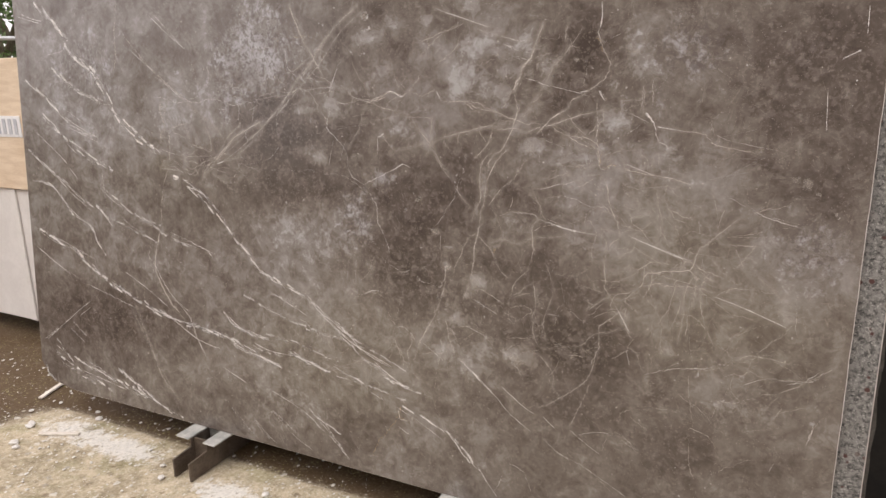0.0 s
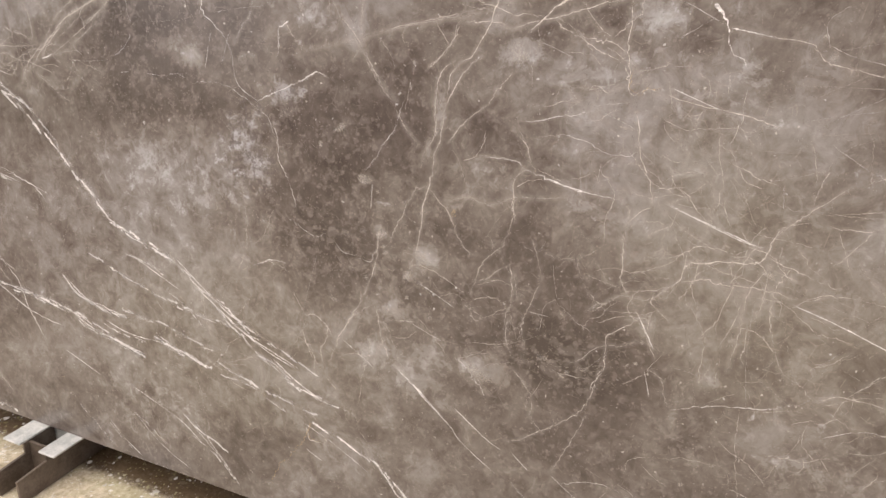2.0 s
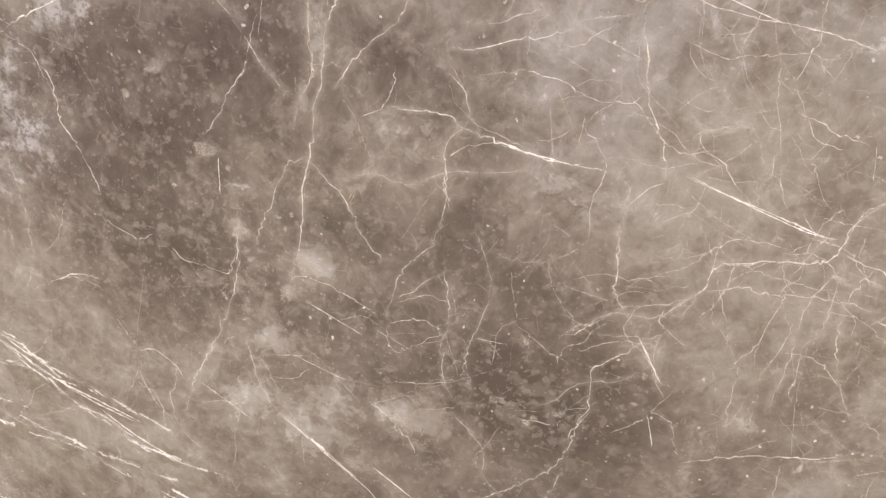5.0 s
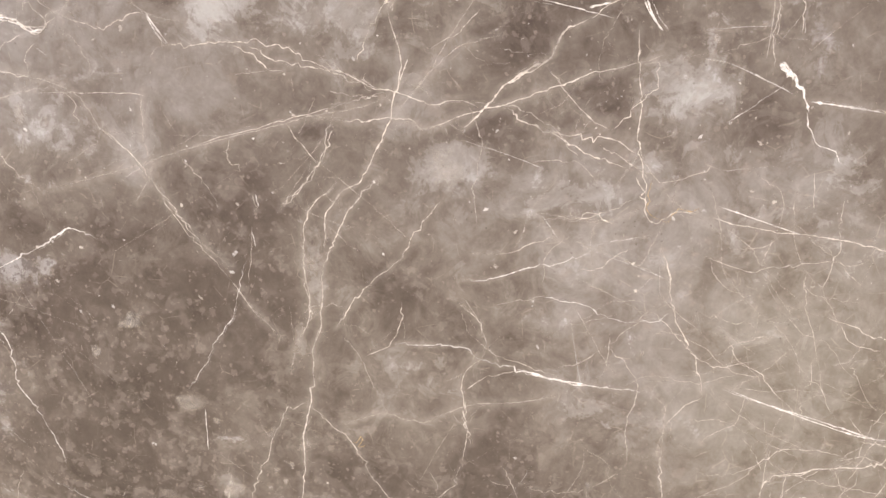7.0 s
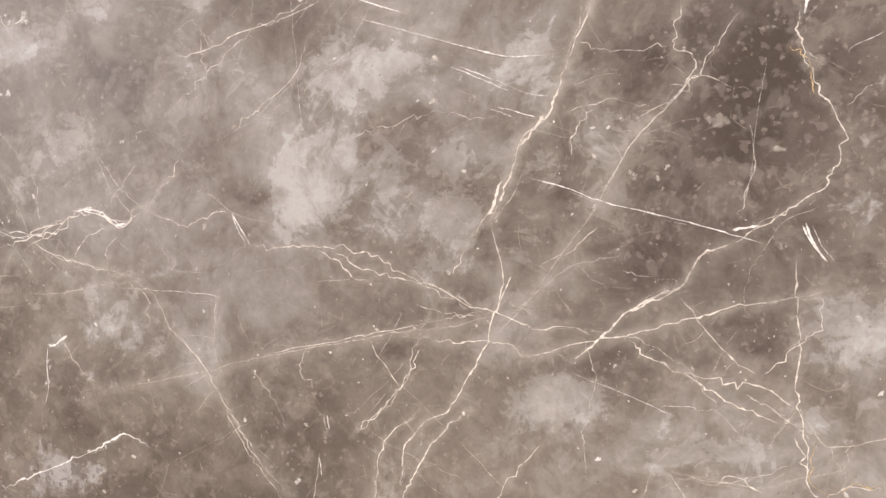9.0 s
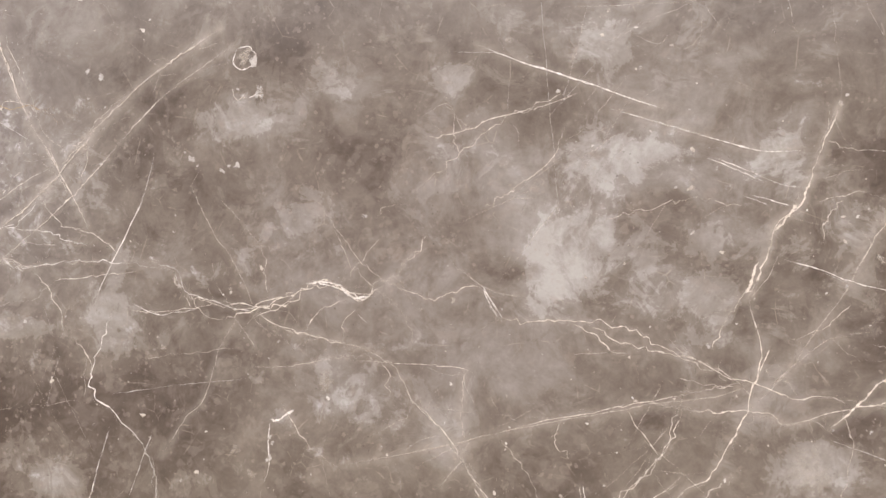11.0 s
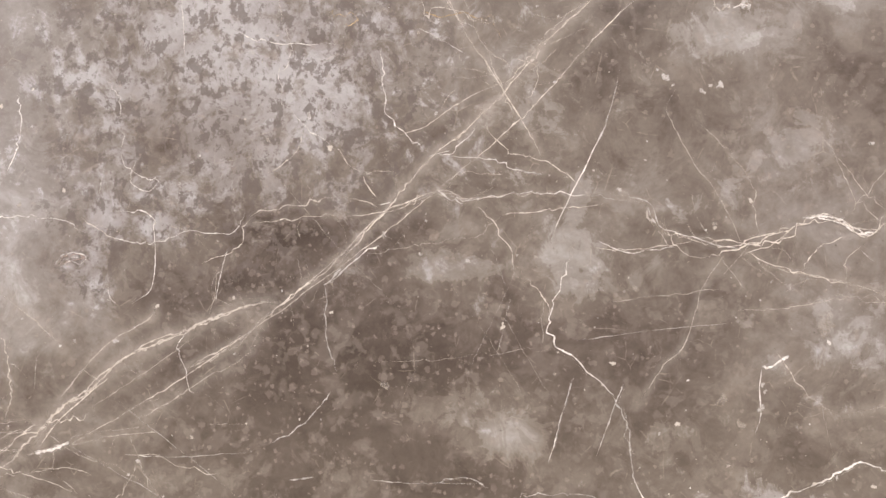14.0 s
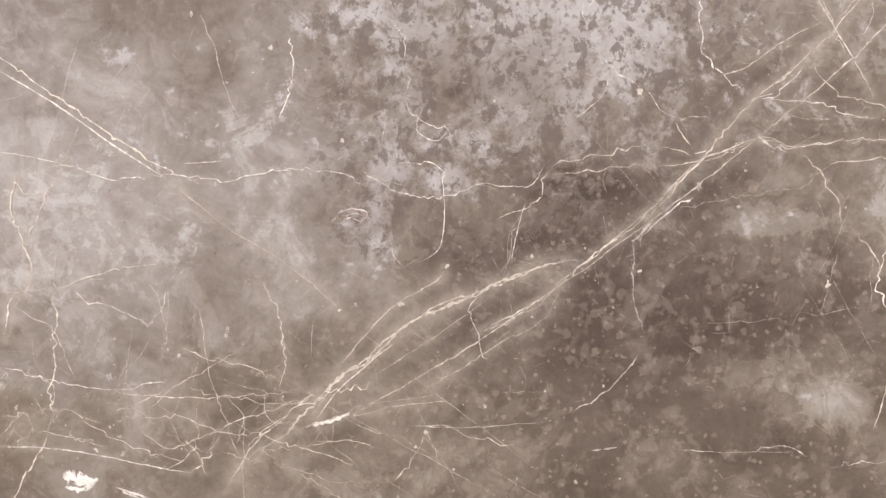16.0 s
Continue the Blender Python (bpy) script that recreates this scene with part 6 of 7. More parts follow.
vein(1.8, .4, 8, CREAM, 2.561, 1.299, 2.566, 1.271, 2.563, 1.243, 2.567, 1.219)
vein(1.8, .55, 0, CREAM, 2.582, 1.307, 2.588, 1.271, 2.587, 1.248)
vein(2.2, .45, 8, CREAM, 1.711, 1.517, 1.628, 1.454, 1.539, 1.354, 1.398, 1.23, 1.247, 1.115, 1.112, 1.028)
vein(1.8, .45, 5, CREAM, 1.455, 1.53, 1.508, 1.424, 1.539, 1.354)
vein(2.4, .5, 0, CREAM, .746, .734, .722, .643, .776, .559, .843, .454)
vein(3, .35, 12, CREAM, .591, .442, .675, .313, .758, .184, .842, .069)
vein(2, .5, 0, WHITE, .295, 1.322, .486, 1.245, .581, 1.233)
vein(2, .5, 0, CREAM, 1.667, 1.275, 1.708, 1.24, 1.81, 1.274, 1.86, 1.266)
vein(2.2, .5, 0, WHITE, .063, 1.324, .182, 1.267, .346, 1.19, .503, 1.116)
vein(1.8, .5, 0, WHITE, .839, .754, .982, .724, 1.118, .684)
streak(11, .95, .168, 1.64, .276, 1.549, .376, 1.418, .482, 1.341, .552, 1.256, .62, 1.161, .707, 1.11, .80, 1.064)
streak(6, .8, .945, .945, 1.022, .895, 1.125, .81)
streak(4, .7, 1.471, .593, 1.553, .534, 1.632, .467, 1.722, .402, 1.831, .343)
streak(4, .7, .704, .446, .84, .42, .987, .408, 1.127, .385, 1.233, .337, 1.363, .317)
vein(2.4, .7, 0, WHITE, 1.111, 1.208, 1.115, 1.215, 1.121, 1.22, 1.133, 1.222, 1.143, 1.219, 1.138, 1.213, 1.13, 1.214, 1.124, 1.211, 1.118, 1.207)
vein(1.6, .6, 0, WHITE, 1.121, 1.216, 1.129, 1.219, 1.137, 1.217)
vein(1.6, .5, 0, CREAM, .885, 1.035, .91, 1.018, .951, 1.002, .987, .995)
vein(1.5, .45, 0, CREAM, .849, 1.049, .874, 1.019, .905, 1.005)
vein(1.5, .5, 0, CREAM, 1.022, 1.055, 1.037, 1.035, 1.032, 1.01)
vein(1.5, .5, 0, CREAM, 1.057, 1.061, 1.062, 1.036, 1.087, 1.035)
vein(1.6, .5, 4, CREAM, .83, 1.238, .85, 1.229, .865, 1.234)
vein(1.6, .5, 0, CREAM, 1.137, 1.256, 1.162, 1.242, 1.177, 1.235)
vein(1.4, .45, 0, WHITE, 1.278, 1.231, 1.272, 1.207, 1.268, 1.182)
vein(1.4, .45, 0, WHITE, 1.163, 1.208, 1.168, 1.184, 1.174, 1.175)
vein(2, .7, 0, WHITE, 1.713, 1.511, 1.712, 1.497, 1.721, 1.49, 1.732, 1.495, 1.732, 1.507, 1.723, 1.514, 1.714, 1.512)
vein(3.6, .8, 0, WHITE, 1.728, 1.461, 1.735, 1.466, 1.744, 1.463)
vein(2, .6, 0, CREAM, 1.71, 1.471, 1.715, 1.463, 1.725, 1.46)
vein(1.4, .5, 0, WHITE, 1.189, 1.312, 1.184, 1.291, 1.201, 1.281, 1.212, 1.289)
vein(1.5, .5, 0, OCHRE, 1.362, 1.454, 1.375, 1.448, 1.388, 1.452, 1.393, 1.442, 1.378, 1.439)
vein(1.3, .45, 0, WHITE, 1.323, 1.439, 1.332, 1.413, 1.322, 1.393)
vein(1.3, .45, 0, WHITE, 1.445, 1.439, 1.466, 1.43, 1.492, 1.415)
vein(1.4, .5, 0, CREAM, 1.345, 1.342, 1.335, 1.316, 1.315, 1.3)
vein(1.5, .45, 0, CREAM, 1.902, 1.444, 1.929, 1.454, 1.938, 1.428, 1.944, 1.397)
vein(1.5, .4, 0, CREAM, 2.074, 1.344, 2.12, 1.359, 2.165, 1.368, 2.209, 1.36)
vein(1.5, .5, 0, CREAM, 2.104, 1.171, 2.12, 1.152, 2.136, 1.129)
vein(1.5, .5, 0, CREAM, 2.044, 1.157, 2.039, 1.141, 2.056, 1.122)
vein(1.5, .45, 0, CREAM, 2.299, 1.276, 2.273, 1.252, 2.245, 1.242)
vein(1.4, .45, 0, CREAM, 2.405, 1.364, 2.411, 1.326, 2.404, 1.283)
vein(1.9, .65, 0, CREAM, 1.693, 1.532, 1.631, 1.49, 1.586, 1.45, 1.552, 1.413, 1.529, 1.384, 1.5, 1.352, 1.465, 1.322, 1.442, 1.295, 1.419, 1.266, 1.384, 1.224)
vein(1.8, .6, 0, CREAM, 1.437, 1.548, 1.46, 1.494, 1.488, 1.441, 1.523, 1.389)
vein(1.8, .5, 0, CREAM, 2.007, 1.15, 2.056, 1.163, 2.104, 1.175, 2.16, 1.189, 2.206, 1.201)
vein(1.8, .6, 0, CREAM, 1.596, 1.465, 1.57, 1.44, 1.552, 1.418, 1.53, 1.388)
vein(2, .7, 0, CREAM, 2.445, .685, 2.499, .722, 2.547, .726, 2.591, .77, 2.6, .801, 2.642, .814, 2.71, .825, 2.726, .87, 2.766, .918, 2.818, .969)
vein(2, .65, 0, CREAM, 2.528, .894, 2.509, .876, 2.491, .857, 2.49, .829, 2.491, .801)
vein(1.9, .65, 0, CREAM, 2.439, .677, 2.474, .7, 2.503, .728, 2.552, .745, 2.587, .764)
vein(1.9, .6, 0, CREAM, 2.116, 1.059, 2.114, 1.015, 2.118, .972, 2.102, .939, 2.092, .902)
vein(1.8, .5, 0, CREAM, 1.964, 1.1, 1.985, 1.064, 2.011, 1.033, 2.04, .998, 2.064, .962)
vein(1.9, .6, 0, CREAM, 1.905, 1.169, 1.929, 1.149, 1.956, 1.114, 1.977, 1.084, 2.007, 1.044)
vein(1.7, .5, 0, CREAM, 2.367, 1.395, 2.351, 1.374, 2.323, 1.343, 2.306, 1.312)
vein(1.7, .5, 0, CREAM, 2.361, 1.224, 2.388, 1.19, 2.421, 1.162)


def straight_hairs():
    """Fine straight cracks that cross one another, in loose fans."""
    rng = random.Random(23)
    for _ in range(210):
        x, z = rng.uniform(0.2, 3.0), rng.uniform(0.15, 1.6)
        if noise.noise(Vector((x * 2.6, z * 2.6, 8))) + 0.4 * rng.random() < 0.08 or math.hypot(x - 1.56, z - 1.40) < 0.14:
            continue
        main = rng.choice((-0.42, -0.9, 0.75, 1.35, 0.25)) + rng.gauss(0, 0.15)
        for _ in range(rng.randrange(1, 6)):
            a, far = main + rng.gauss(0, 0.3), 0.02 + 0.11 * rng.random() ** 2
            p, q = x + rng.gauss(0, 0.03), z + rng.gauss(0, 0.03)
            dx, dz, bow = math.cos(a) * far, math.sin(a) * far, rng.gauss(0, 0.03)
            key = "cream_calcite" if rng.random() < 0.75 else "white_calcite"
            store = HAIR.setdefault(key, ([], [], []))
            strip(store, course((p - dx, q - dz, p - dz * bow, q + dx * bow, p + dx, q + dz), 0.0016), rng.uniform(0.00028, 0.00040), rng.uniform(0.18, 0.5), LIFT[0] + 0.000001, rng.random() * 50)


def cream_net(x, z, a, b, many, seed):
    """A tangle of fine cream cracks over a stretch of the face, each one jogging a little and forking."""
    rng = random.Random(seed)
    store = HAIR.setdefault("cream_calcite", ([], [], []))
    for _ in range(many):
        p, q = x + rng.gauss(0, a * 0.6), z + rng.gauss(0, b * 0.6)
        turn, way = rng.uniform(0, math.tau), [p, q]
        for _ in range(rng.randrange(2, 6)):
            far = rng.uniform(0.015, 0.045)
            turn += rng.gauss(0, 0.4)
            p, q = p + math.cos(turn) * far, q + math.sin(turn) * far
            way += [p, q]
        if 0.02 < p < WIDE - 0.02 and 0.04 < q < TALL - 0.04:
            line = course(way, 0.0035)
            strip(store, line, rng.uniform(0.00034, 0.00052), rng.uniform(0.4, 0.95), LIFT[0] + 0.000001, rng.random() * 50)
            if rng.random() < 0.3:
                HAZE.append((line[::2], rng.uniform(0.002, 0.005), rng.uniform(0.2, 0.45)))


straight_hairs()
cream_net(2.66, 0.86, 0.20, 0.20, 70, 3)
cream_net(2.30, 0.66, 0.22, 0.14, 34, 4)
cream_net(1.75, 0.42, 0.32, 0.18, 46, 5)
cream_net(2.85, 0.62, 0.18, 0.26, 40, 6)
cream_net(2.45, 1.05, 0.22, 0.12, 26, 7)
cream_net(1.00, 1.03, 0.14, 0.05, 22, 9)
lay_haze()
for key, store in HAIR.items():
    tagged(mineral("hairline_veins", store, bpy.data.materials[key]), "net of hairline calcite veins", kind="stuff")


# ---- flecks: small bodies of calcite ----
def fleck(store, x, z, r, much, seed, squash=0.7):
    verts, faces, fill = store
    start, n = len(verts), 15
    verts.append((x, -0.0011, z)), fill.append((1, much, 0))
    turn = seed * 2.4
    for ring, f in ((0.6, 0.9), (1.45, 0)):
        for i in range(n):
            a = i * math.tau / n
            k = r * ring * (1 + 0.9 * noise.noise(Vector((math.cos(a) * 1.9, math.sin(a) * 1.9, seed * 3.7))))
            dx, dz = math.cos(a) * k, math.sin(a) * k * squash
            verts.append((x + dx * math.cos(turn) - dz * math.sin(turn), -0.0011, z + dx * math.sin(turn) + dz * math.cos(turn)))
            fill.append((f, much, 0))
    for i in range(n):
        j = (i + 1) % n
        faces.append((start, start + 1 + i, start + 1 + j))
        faces.append((start + 1 + i, start + 1 + n + i, start + 1 + n + j, start + 1 + j))


SPOTS, SOFT_SPOTS = ([], [], []), ([], [], [])


def chip(x, z, size, much):
    """One larger pale body of calcite, its size in millimetres."""
    fleck(SPOTS if much > 0.6 else SOFT_SPOTS, x, z, size * (0.0006 if much > 0.6 else 0.00085), much * 0.52, x * 37 + z * 11)


chip(1.35, 1.357, 3.5, .95)
chip(1.012, 1.291, 4, .7)
chip(.908, 1.251, 3.5, .95)
chip(.97, 1.094, 3, .95)
chip(1.423, 1.25, 3.5, .95)
chip(1.5, 1.228, 3, .95)
chip(1.427, 1.111, 4, .5)
chip(1.166, 1.179, 2, .95)
chip(.918, 1.023, 2.5, .95)
chip(.976, 1.183, 2, .95)
chip(1.051, 1.347, 2, .95)
chip(1.083, 1.158, 2, .95)
chip(1.33, 1.194, 2, .95)
chip(1.02, 1.327, 2, .95)
chip(1.19, 1.016, 2.5, .95)
chip(.956, 1.118, 1.5, .95)
chip(1.634, 1.297, 4.5, .95)
chip(1.501, 1.228, 3, .95)
chip(1.851, 1.344, 3, .95)
chip(1.67, 1.399, 5, .95)
chip(1.664, 1.405, 3, .95)
chip(1.703, 1.387, 3.5, .95)
chip(1.711, 1.392, 3, .95)
chip(1.678, 1.392, 2.5, .95)
chip(1.545, 1.235, 2.5, .95)
chip(1.35, 1.355, 4, .95)
chip(1.555, 1.46, 2.5, .95)
chip(1.657, 1.341, 2, .95)
chip(1.656, 1.324, 2, .95)
chip(1.55, 1.382, 2, .95)
chip(1.573, 1.392, 2.5, .95)
chip(1.574, 1.451, 2, .95)
chip(1.33, 1.194, 1.5, .95)
chip(1.461, 1.263, 2.5, .95)
chip(1.939, 1.328, 3, .5)
chip(1.767, 1.127, 3.5, .95)
chip(1.767, 1.108, 3, .95)
chip(1.652, 1.208, 4, .4)
chip(1.678, 1.079, 2.5, .95)
chip(1.422, 1.248, 3, .95)
chip(1.43, 1.111, 4, .4)
chip(1.853, 1.344, 3.5, .95)
chip(2.176, 1.233, 3.5, .95)
chip(1.739, 1.467, 9.5, .7)
chip(1.722, 1.463, 5.5, .7)
chip(2.041, 1.038, 4, .95)
chip(2.323, 1.318, 3.5, .7)
chip(2.429, 1.337, 4, .6)
chip(2.385, 1.358, 8, .5)
chip(1.749, 1.09, 5.5, .4)
chip(1.732, 1.112, 6.5, .4)
chip(2.45, 1.401, 9.5, .35)
chip(2.156, 1.451, 2, .95)
chip(2.145, 1.378, 2.5, .95)
chip(2.487, 1.343, 4.5, .4)
chip(2.465, 1.32, 3, .6)
chip(2.408, 1.283, 1.5, .95)
chip(2.113, 1.322, 2, .95)
chip(1.769, 1.121, 3.5, .95)
chip(1.768, 1.106, 3, .95)
chip(1.819, 1.183, 12, .35)
chip(2.176, 1.234, 4, .95)
chip(2.039, 1.035, 3.5, .95)
chip(2.358, .943, 2.5, .95)
chip(2.532, 1.17, 3.5, .7)
chip(1.915, .959, 13, .45)
chip(1.925, .808, 3, .95)
chip(1.971, .867, 15, .35)
chip(2.013, .757, 14, .5)
chip(2.515, 1.245, 5, .45)
chip(1.87, .92, 7, .5)
chip(2.121, 1.025, 11, .3)
chip(2.121, .972, 10, .3)
chip(2.514, 1.087, 3, .95)
chip(2.514, .976, 11, .25)
chip(1.856, .968, 3.5, .95)
chip(1.996, .988, 3.5, .6)
chip(1.917, 1.05, 2.5, .95)
chip(1.835, 1.047, 3, .95)
chip(2.574, 1.219, 4.5, .95)
chip(2.337, .812, 3, .95)
chip(2.064, .83, 9.5, .3)
chip(2.464, .938, 4.5, .4)
chip(1.912, .957, 15, .45)
chip(2.359, .941, 2.5, .95)
chip(2.338, .812, 2.5, .95)
chip(1.921, .809, 3.5, .95)
chip(2.013, .756, 15, .55)
chip(2.025, .717, 7.5, .55)
chip(1.972, .864, 18, .4)
chip(2.002, .84, 6, .5)
chip(1.983, .657, 8, .5)
chip(1.907, .592, 12, .35)
chip(2.036, .594, 10, .5)
chip(2.101, .814, 10, .4)
chip(1.867, .921, 9, .4)
chip(2.035, 1.016, 4, .95)
chip(2.039, .732, 5.5, .5)
chip(2.067, .783, 4.5, .5)
chip(2.086, .79, 3.5, .5)
chip(2.078, .77, 4.5, .5)
chip(2.019, .729, 5.5, .5)
chip(2.106, .669, 6, .4)
chip(2.078, .63, 7, .4)
chip(2.133, .596, 8, .35)
chip(2.375, .568, 9, .5)
chip(2.412, .539, 6.5, .5)
chip(2.453, .562, 8.5, .4)
chip(2.529, .592, 6, .45)
chip(2.542, .599, 5, .45)
chip(2.4, .662, 6.5, .5)
chip(2.479, .531, 4, .5)
chip(2.355, .625, 4.5, .4)
chip(2.548, .642, 6.5, .4)
chip(2.576, .7, 5, .3)
chip(2.729, .805, 10, .5)
chip(1.934, .745, 11.5, .3)
chip(1.974, .755, 6.5, .4)
chip(1.912, .955, 14, .5)
chip(1.968, .863, 14, .5)
chip(2.013, .754, 16.5, .5)
chip(2.076, .679, 16.5, .5)
chip(2.109, .719, 25, .35)
chip(2.365, .567, 7.5, .5)
chip(2.421, .549, 7, .4)
chip(1.403, .913, 7.5, .95)
chip(1.475, .926, 5.5, .95)
chip(2.358, .942, 3, .95)
chip(2.658, .378, 6.5, .5)
chip(2.25, .499, 27, .4)
chip(2.727, .944, 3.5, .95)
chip(1.959, .567, 12.5, .4)
chip(2.033, .551, 17, .35)
chip(2.521, 1.287, 4.5, .95)
chip(2.582, 1.445, 4, .95)
chip(1.568, 1.482, 6.5, .95)
chip(1.731, 1.499, 10, .95)
chip(1.72, 1.393, 6, .95)
chip(1.914, .954, 10, .5)
chip(2.957, 1.063, 16.5, .35)
chip(2.933, 1.069, 11, .35)
chip(2.983, 1.038, 8, .4)
chip(3.023, .994, 7, .4)
chip(2.866, .996, 9, .35)
chip(2.702, 1.252, 8, .4)
chip(2.75, 1.157, 9.5, .4)
chip(2.734, 1.184, 6.5, .5)
chip(2.267, 1.124, 26.5, .3)
chip(2.529, 1.378, 23, .25)
chip(1.722, 1.504, 11, .6)
chip(1.736, 1.464, 6.5, .8)
chip(1.552, 1.489, 4.5, .95)
chip(1.671, 1.397, 5, .95)
chip(1.705, 1.386, 3, .95)
chip(1.85, 1.344, 2.5, .95)
chip(1.988, 1.518, 5, .4)
chip(1.716, 1.47, 3, .95)
chip(2.518, 1.285, 4, .95)
chip(2.54, 1.294, 2, .6)
chip(1.914, .956, 11.5, .4)
chip(2.427, 1.336, 3.5, .5)
chip(2.323, 1.317, 4.5, .6)
chip(2.383, 1.357, 6.5, .5)
chip(2.176, 1.232, 2.5, .95)
chip(1.765, 1.105, 4, .95)
chip(2.038, 1.036, 3, .95)


def scatter_flecks():
    rng = random.Random(7)
    white, cream = SPOTS, SOFT_SPOTS
    for i in range(5000):
        x, z = rng.uniform(0.05, 3.05), rng.uniform(0.04, 1.7)
        if noise.noise(Vector((x * 3, z * 3, 1))) + 0.35 * rng.random() < 0.12:
            continue
        fleck(white if rng.random() < 0.35 else cream, x, z, 0.0006 + 0.0022 * rng.random() ** 5, rng.uniform(0.25, 0.8), i * 0.37)
    tagged(mineral("white_flecks", white, WHITE), "small white calcite flecks", kind="stuff")
    tagged(mineral("cream_flecks", cream, CREAM), "small cream calcite flecks", kind="stuff")


scatter_flecks()

# ---- steel supports under the slab ----
def support(u):
    s = thing("steel_support", "brown steel twin-channel support with pale worn top flanges", "support", pose(u, 0, 0), "supports under the slab")
    top = RISE - 0.002
    for x0, x1, w in ((-0.095, -0.030, -0.040), (0.042, 0.100, 0.040)):
        part("flange", block((x0, -0.092, top - 0.007), (x1, 0.30, top), 0.0015), GALV, s, "scuffed pale steel flange")
        bm = bmesh.new()
        side = [(-0.165, 0.0), (0.30, 0.0), (0.30, top - 0.007), (-0.075, top - 0.007), (-0.075, top - 0.045), (-0.165, top - 0.052)]
        a = [bm.verts.new((w - 0.004, y, z)) for y, z in side]
        b = [bm.verts.new((w + 0.004, y, z)) for y, z in side]
        bm.faces.new(a), bm.faces.new(b[::-1])
        for i in range(len(side)):
            j = (i + 1) % len(side)
            bm.faces.new((a[j], a[i], b[i], b[j]))
        bmesh.ops.recalc_face_normals(bm, faces=bm.faces[:])
        bmesh.ops.bevel(bm, geom=bm.edges[:], offset=0.0008, segments=1, affect="EDGES")
        part("web", bm, STEEL, s)
    part("cross_plate", block((-0.036, -0.062, 0.004), (0.036, -0.054, top - 0.012), 0.001), STEEL, s)
    part("inner_plate", block((-0.036, 0.02, 0.02), (0.036, 0.026, top - 0.004), 0.001), GALV, s)
    return s


support(1.003)
support(2.10)

# ---- slabs and rack behind ----
back = thing("granite_slab", "grey speckled granite slab standing behind the marble", "stone slab", SLAB)
part("slab_face", block((0.14, 0.036, 0.004), (3.152, 0.056, 1.78), 0.001), GRANITE, back)
part("backing_edge", block((0.16, 0.0562, 0.006), (3.157, 0.060, 1.78), 0.0005), SAWN, back, "thin pale resin backing")
rough = thing("rough_slab", "dark stone slab with a broken rough edge", "stone slab", SLAB)
bm = block((0.2, 0.075, 0.004), (3.168, 0.100, 1.72), 0)
bmesh.ops.subdivide_edges(bm, edges=[e for e in bm.edges if abs(e.verts[0].co.z - e.verts[1].co.z) > 1], cuts=70)
for v in bm.verts:
    if v.co.x > 3:
        v.co.x += 0.004 * noise.noise(Vector((3, v.co.y * 20, v.co.z * 17))) + 0.004 * noise.noise(Vector((8, v.co.y * 60, v.co.z * 60)))
part("slab_body", bm, DARK_STONE, rough)
rack = thing("storage_rack", "yellow steel post with an added near-black gap board behind the slabs", "rack", pose(3.0, 0.42, 0))
part("post", block((0.31, -0.20, 0.62), (0.40, -0.12, 1.75), 0.004), YELLOW, rack, "worn yellow painted post")
# the lower post takes the same near-black
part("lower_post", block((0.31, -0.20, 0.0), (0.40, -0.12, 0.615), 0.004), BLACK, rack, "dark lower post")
# Added board: paints the gap's shade and blocks light from behind.
part("gap_shade_board", block((-2.75, -0.06, 0.0), (1.6, 0.0, 1.7), 0.004), BLACK, rack, "added near-black board for the shade of the gap")
part("foot_timber", block((0.405, -0.22, 0.0), (1.1, -0.08, 0.30), 0.006, 0.004, 3), TIMBER, rack, "old brown timber foot")

# ---- wrapped bundle beyond the slab ----
bundle = thing("slab_bundle", "bundle of white slabs with a plywood cover on blocks", "slab bundle", pose(-0.55, 0.52, 0))
part("slab_pack", block((-1.9, 0.0, 0.115), (0.06, 0.42, 0.885), 0.006), FILM, bundle, "white wrapped slabs")
part("fold", block((-0.33, -0.012, 0.120), (-0.28, 0.0, 0.880), 0.004), FILM, bundle, "raised fold of film")
part("plywood_cover", block((-1.9, -0.02, 0.885), (0.05, 0.40, 1.565), 0.003), PLY, bundle, "pale plywood sheet with knots")
part("paper_label", block((-0.47, -0.0245, 1.165), (-0.11, -0.0205, 1.275), 0.0005), PAPER, bundle, "white printed label")
for i in range(7):
    part("print_bar", block((-0.45 + i * 0.048, -0.0275, 1.18), (-0.425 + i * 0.048, -0.0250, 1.26), 0), INK, bundle)
for x in (-1.6, -0.25):
    part("bearer", block((x, 0.02, 0.0), (x + 0.12, 0.40, 0.114), 0.004), TIMBER, bundle, "timber bearer")

# ---- debris on the yard ----
def lath(x0, y0, x1, y1, w, label):
    a, b = Vector((x0, y0)), Vector((x1, y1))
    turn = math.degrees(math.atan2(y1 - y0, x1 - x0))
    o = part("wood_strip", block((0, -w / 2, 0.0), ((b - a).length, w / 2, 0.008), 0.001, 0.002, 2), LATH)
    o.matrix_basis = pose(x0, y0, 0.001, 0, 0, turn)
    tagged(o, label, "wood strip", "strips on the ground")


lath(-0.13, 0.035, -0.20, 0.235, 0.022, "bleached wooden strip lying on wet dirt")
lath(0.185, -0.18, 0.345, -0.11, 0.018, "pale wooden strip lying on dusty concrete")


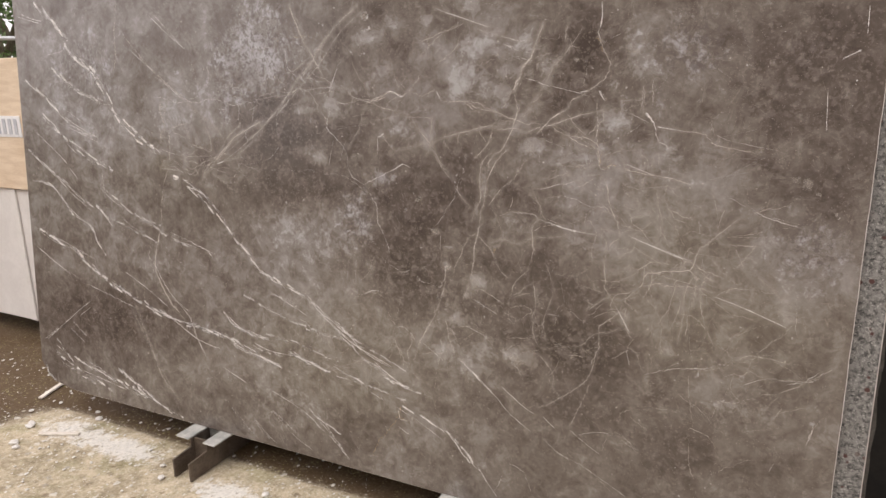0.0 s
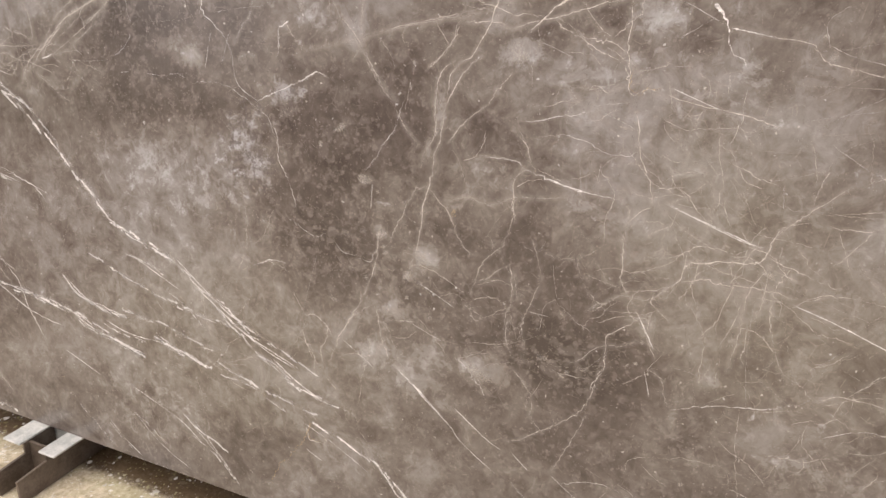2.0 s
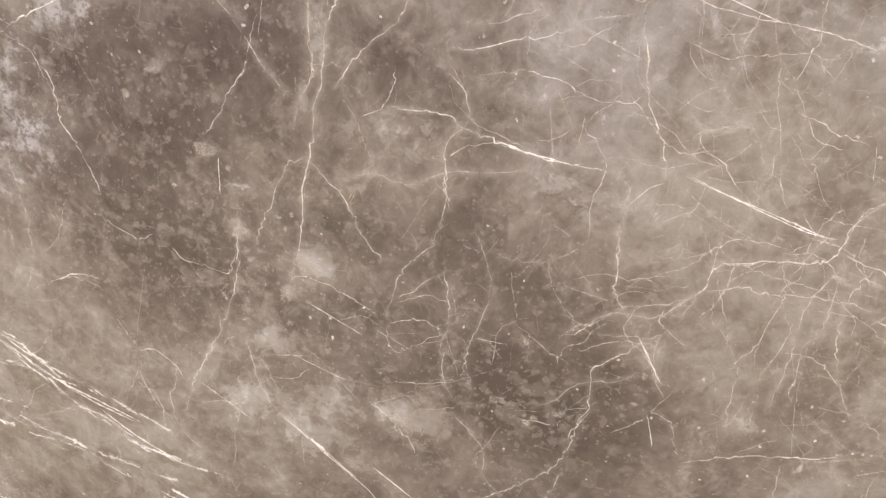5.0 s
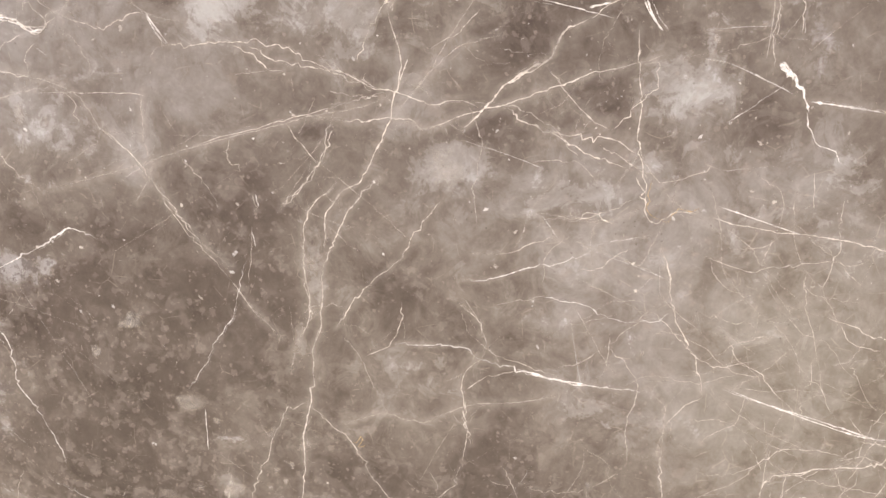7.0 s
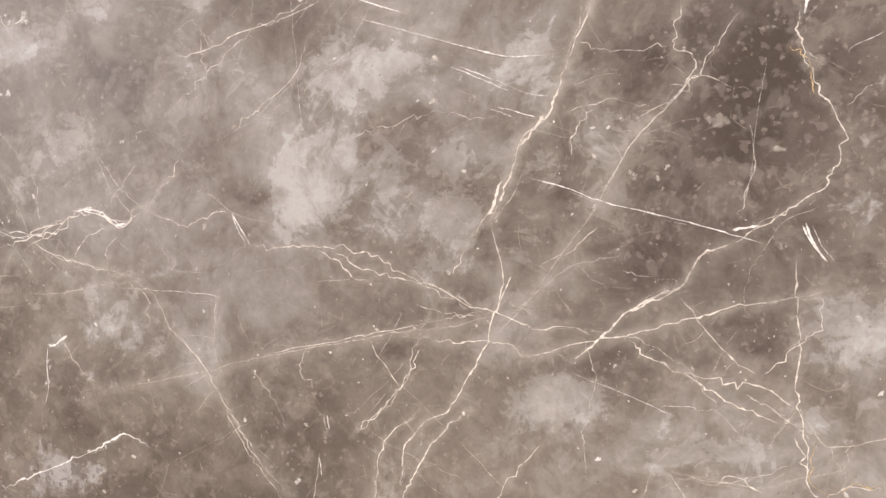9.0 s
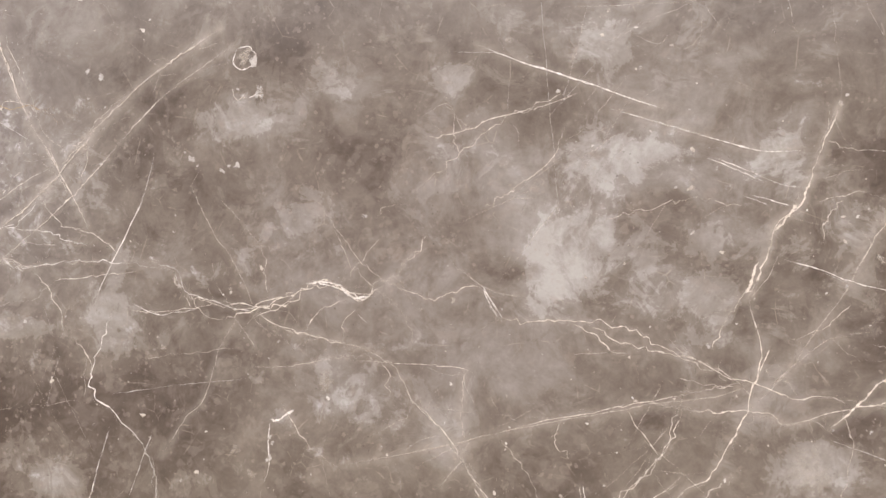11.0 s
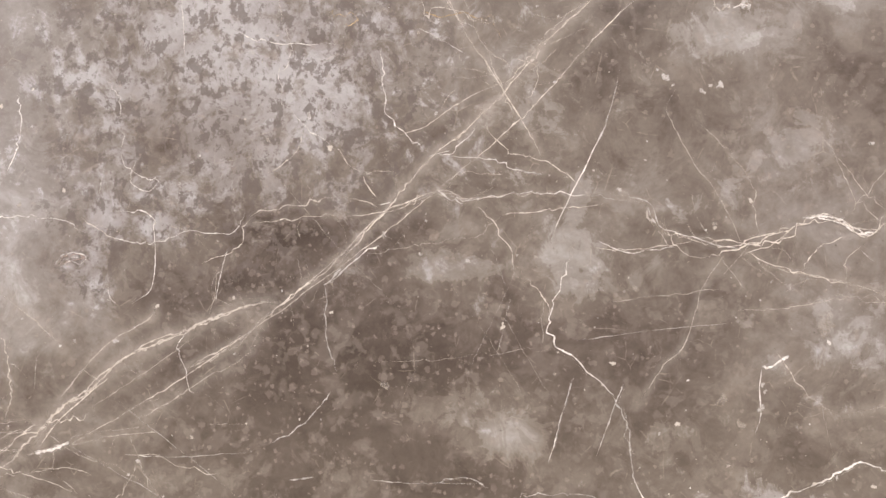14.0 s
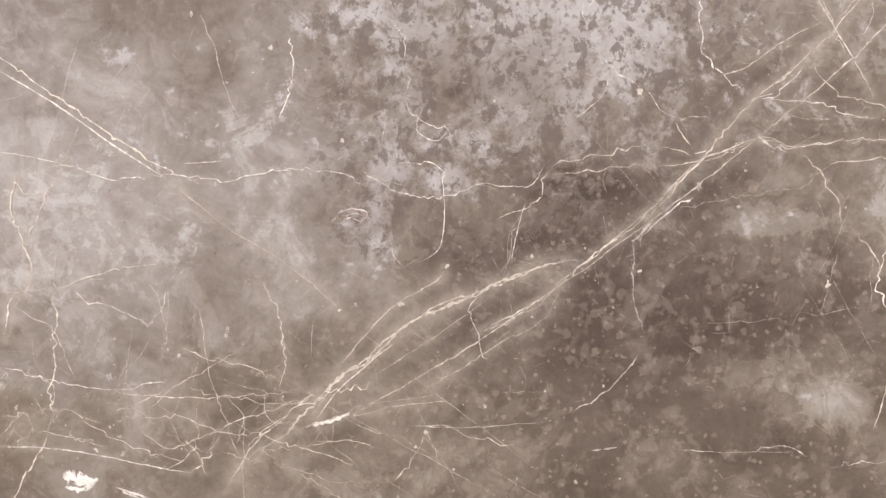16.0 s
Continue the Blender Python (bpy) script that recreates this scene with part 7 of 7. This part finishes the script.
def shard(x, y, r, seed, name="stone_chip"):
    bm = bmesh.new()
    bmesh.ops.create_icosphere(bm, subdivisions=1, radius=r)
    for v in bm.verts:
        v.co *= 1 + 0.5 * noise.noise(v.co.normalized() * 1.7 + Vector((seed, 0, 0)))
        v.co.z *= 0.45
    o = part(name, bm, RUBBLE)
    o.matrix_basis = pose(x, y, r * 0.25, 0, 0, seed * 70)
    return tagged(o, "pale broken stone chip on the yard", "stone chip", "chips on the ground")


for i, (x, y, r) in enumerate(((0.086, -0.152, 0.022), (0.06, -0.13, 0.014), (0.16, -0.27, 0.024), (0.20, -0.29, 0.016), (0.30, 0.02, 0.018), (0.24, 0.06, 0.012), (-0.05, -0.06, 0.012), (0.0, 0.05, 0.010), (1.35, -0.11, 0.014), (1.12, -0.20, 0.012), (0.92, -0.19, 0.016), (0.86, -0.13, 0.012))):
    shard(x, y, r, i * 1.3)


def gravel():
    rng = random.Random(3)
    bm = bmesh.new()
    for i in range(2600):
        x, y = rng.uniform(-0.9, 2.2), rng.uniform(-0.55, 0.35)
        if noise.noise(Vector((x * 3, y * 3, 4))) + 0.5 * rng.random() < 0.15:
            continue
        r = 0.0012 + 0.006 * rng.random() ** 4
        bmesh.ops.create_icosphere(bm, subdivisions=1, radius=r, matrix=Matrix.Translation((x, y, r * 0.2)) @ Matrix.Diagonal((1, rng.uniform(0.6, 1.8), 0.35, 1)))
    tagged(part("gravel", bm, RUBBLE), "fine pale stone grit on the yard", "gravel", kind="stuff")


gravel()

# ---- fence, grass bank and trees beyond ----
def tube(a, b, r, sides=8):
    bm = bmesh.new()
    a, b = Vector(a), Vector(b)
    bmesh.ops.create_cone(bm, cap_ends=True, segments=sides, radius1=r, radius2=r, depth=(b - a).length, matrix=Matrix.Translation((a + b) / 2) @ (b - a).to_track_quat("Z", "Y").to_matrix().to_4x4())
    return bm


fence = thing("pipe_fence", "galvanised pipe fence at the yard's edge", "fence", pose(-6.5, 4.0, 0, 0, 0, 58))
for i in range(7):
    part("post", tube((-5 + i * 1.6, 0, 0), (-5 + i * 1.6, 0, 1.98), 0.03), PIPE, fence)
for z in (0.5, 1.25, 1.98):
    part("rail", tube((-6.2, 0, z), (4, 0, z), 0.028), PIPE, fence)


def foliage(bm, centre, size, count, leaf, rng):
    for _ in range(count):
        d = Vector((rng.gauss(0, 1), rng.gauss(0, 1), rng.gauss(0, 1))).normalized() * rng.random() ** 0.4
        c = Vector(centre) + Vector((d.x * size[0], d.y * size[1], d.z * size[2]))
        q = Euler((rng.uniform(0, 6.3), rng.uniform(0, 6.3), rng.uniform(0, 6.3))).to_matrix()
        s = leaf * rng.uniform(0.6, 1.4)
        p = [c + q @ Vector(k) * s for k in ((0, -1, 0), (0.45, 0, 0.12), (0, 1, 0), (-0.45, 0, 0.12))]
        bm.faces.new([bm.verts.new(k) for k in p])


def tree(x, y, tall, seed, leafmat=LEAF, name="tree", label="leafy green tree round the yard", leaf=0.09, count=2600):
    rng = random.Random(seed)
    t = thing(name, label, "tree", pose(x, y, 0), "" if name != "tree" else "trees beyond the fence")
    bm = bmesh.new()
    tips = []

    def limb(a, b, r0, r1):
        d = b - a
        bmesh.ops.create_cone(bm, cap_ends=True, segments=7, radius1=r0, radius2=r1, depth=d.length, matrix=Matrix.Translation((a + b) / 2) @ d.to_track_quat("Z", "Y").to_matrix().to_4x4())

    fork = Vector((0, 0, tall * 0.35))
    limb(Vector((0, 0, 0)), fork, tall * 0.03, tall * 0.02)
    for i in range(7):
        a = i * 0.9 + rng.random()
        b = fork + Vector((math.cos(a) * tall * 0.22, math.sin(a) * tall * 0.22, tall * rng.uniform(0.05, 0.5)))
        limb(fork, b, tall * 0.014, tall * 0.004)
        tips.append(b)
    part("trunk", bm, BARK, t)
    bm = bmesh.new()
    for b in tips + [fork]:
        foliage(bm, b, (tall * 0.17, tall * 0.17, tall * 0.13), count // 8, leaf, rng)
    part("crown", bm, leafmat, t)


# First two are added behind the viewer, out of view, for green reflections.
for i, (x, y, h) in enumerate(((-10.0, -7.2, 2.9), (-8.2, -7.9, 3.1), (-16, 10, 5.5), (-14, 13.5, 4.6), (-19, 8, 6), (-20, 13, 6.5), (-13.5, 5.5, 5))):
    tree(x, y, h, i + 1)
bm = bmesh.new()
rng = random.Random(5)
for i in range(40):
    foliage(bm, (-10.5 + rng.uniform(-5, 5) * 0.53 + rng.uniform(-1, 1), 6.5 + rng.uniform(-5, 5) * 0.85, rng.uniform(0.2, 1.5)), (1.2, 0.6, 0.5), 90, 0.10, rng)
tagged(part("shrubs", bm, LEAF), "green shrubs growing along the fence", "shrubs", kind="stuff")
bm = bmesh.new()
bmesh.ops.create_grid(bm, x_segments=2, y_segments=2, size=1, matrix=Matrix.Translation((-34, 14, 0.012)) @ Matrix.Diagonal((26, 26, 1, 1)))
tagged(part("grass", bm, GRASS), "rough grass beyond the fence", "grass", kind="stuff")
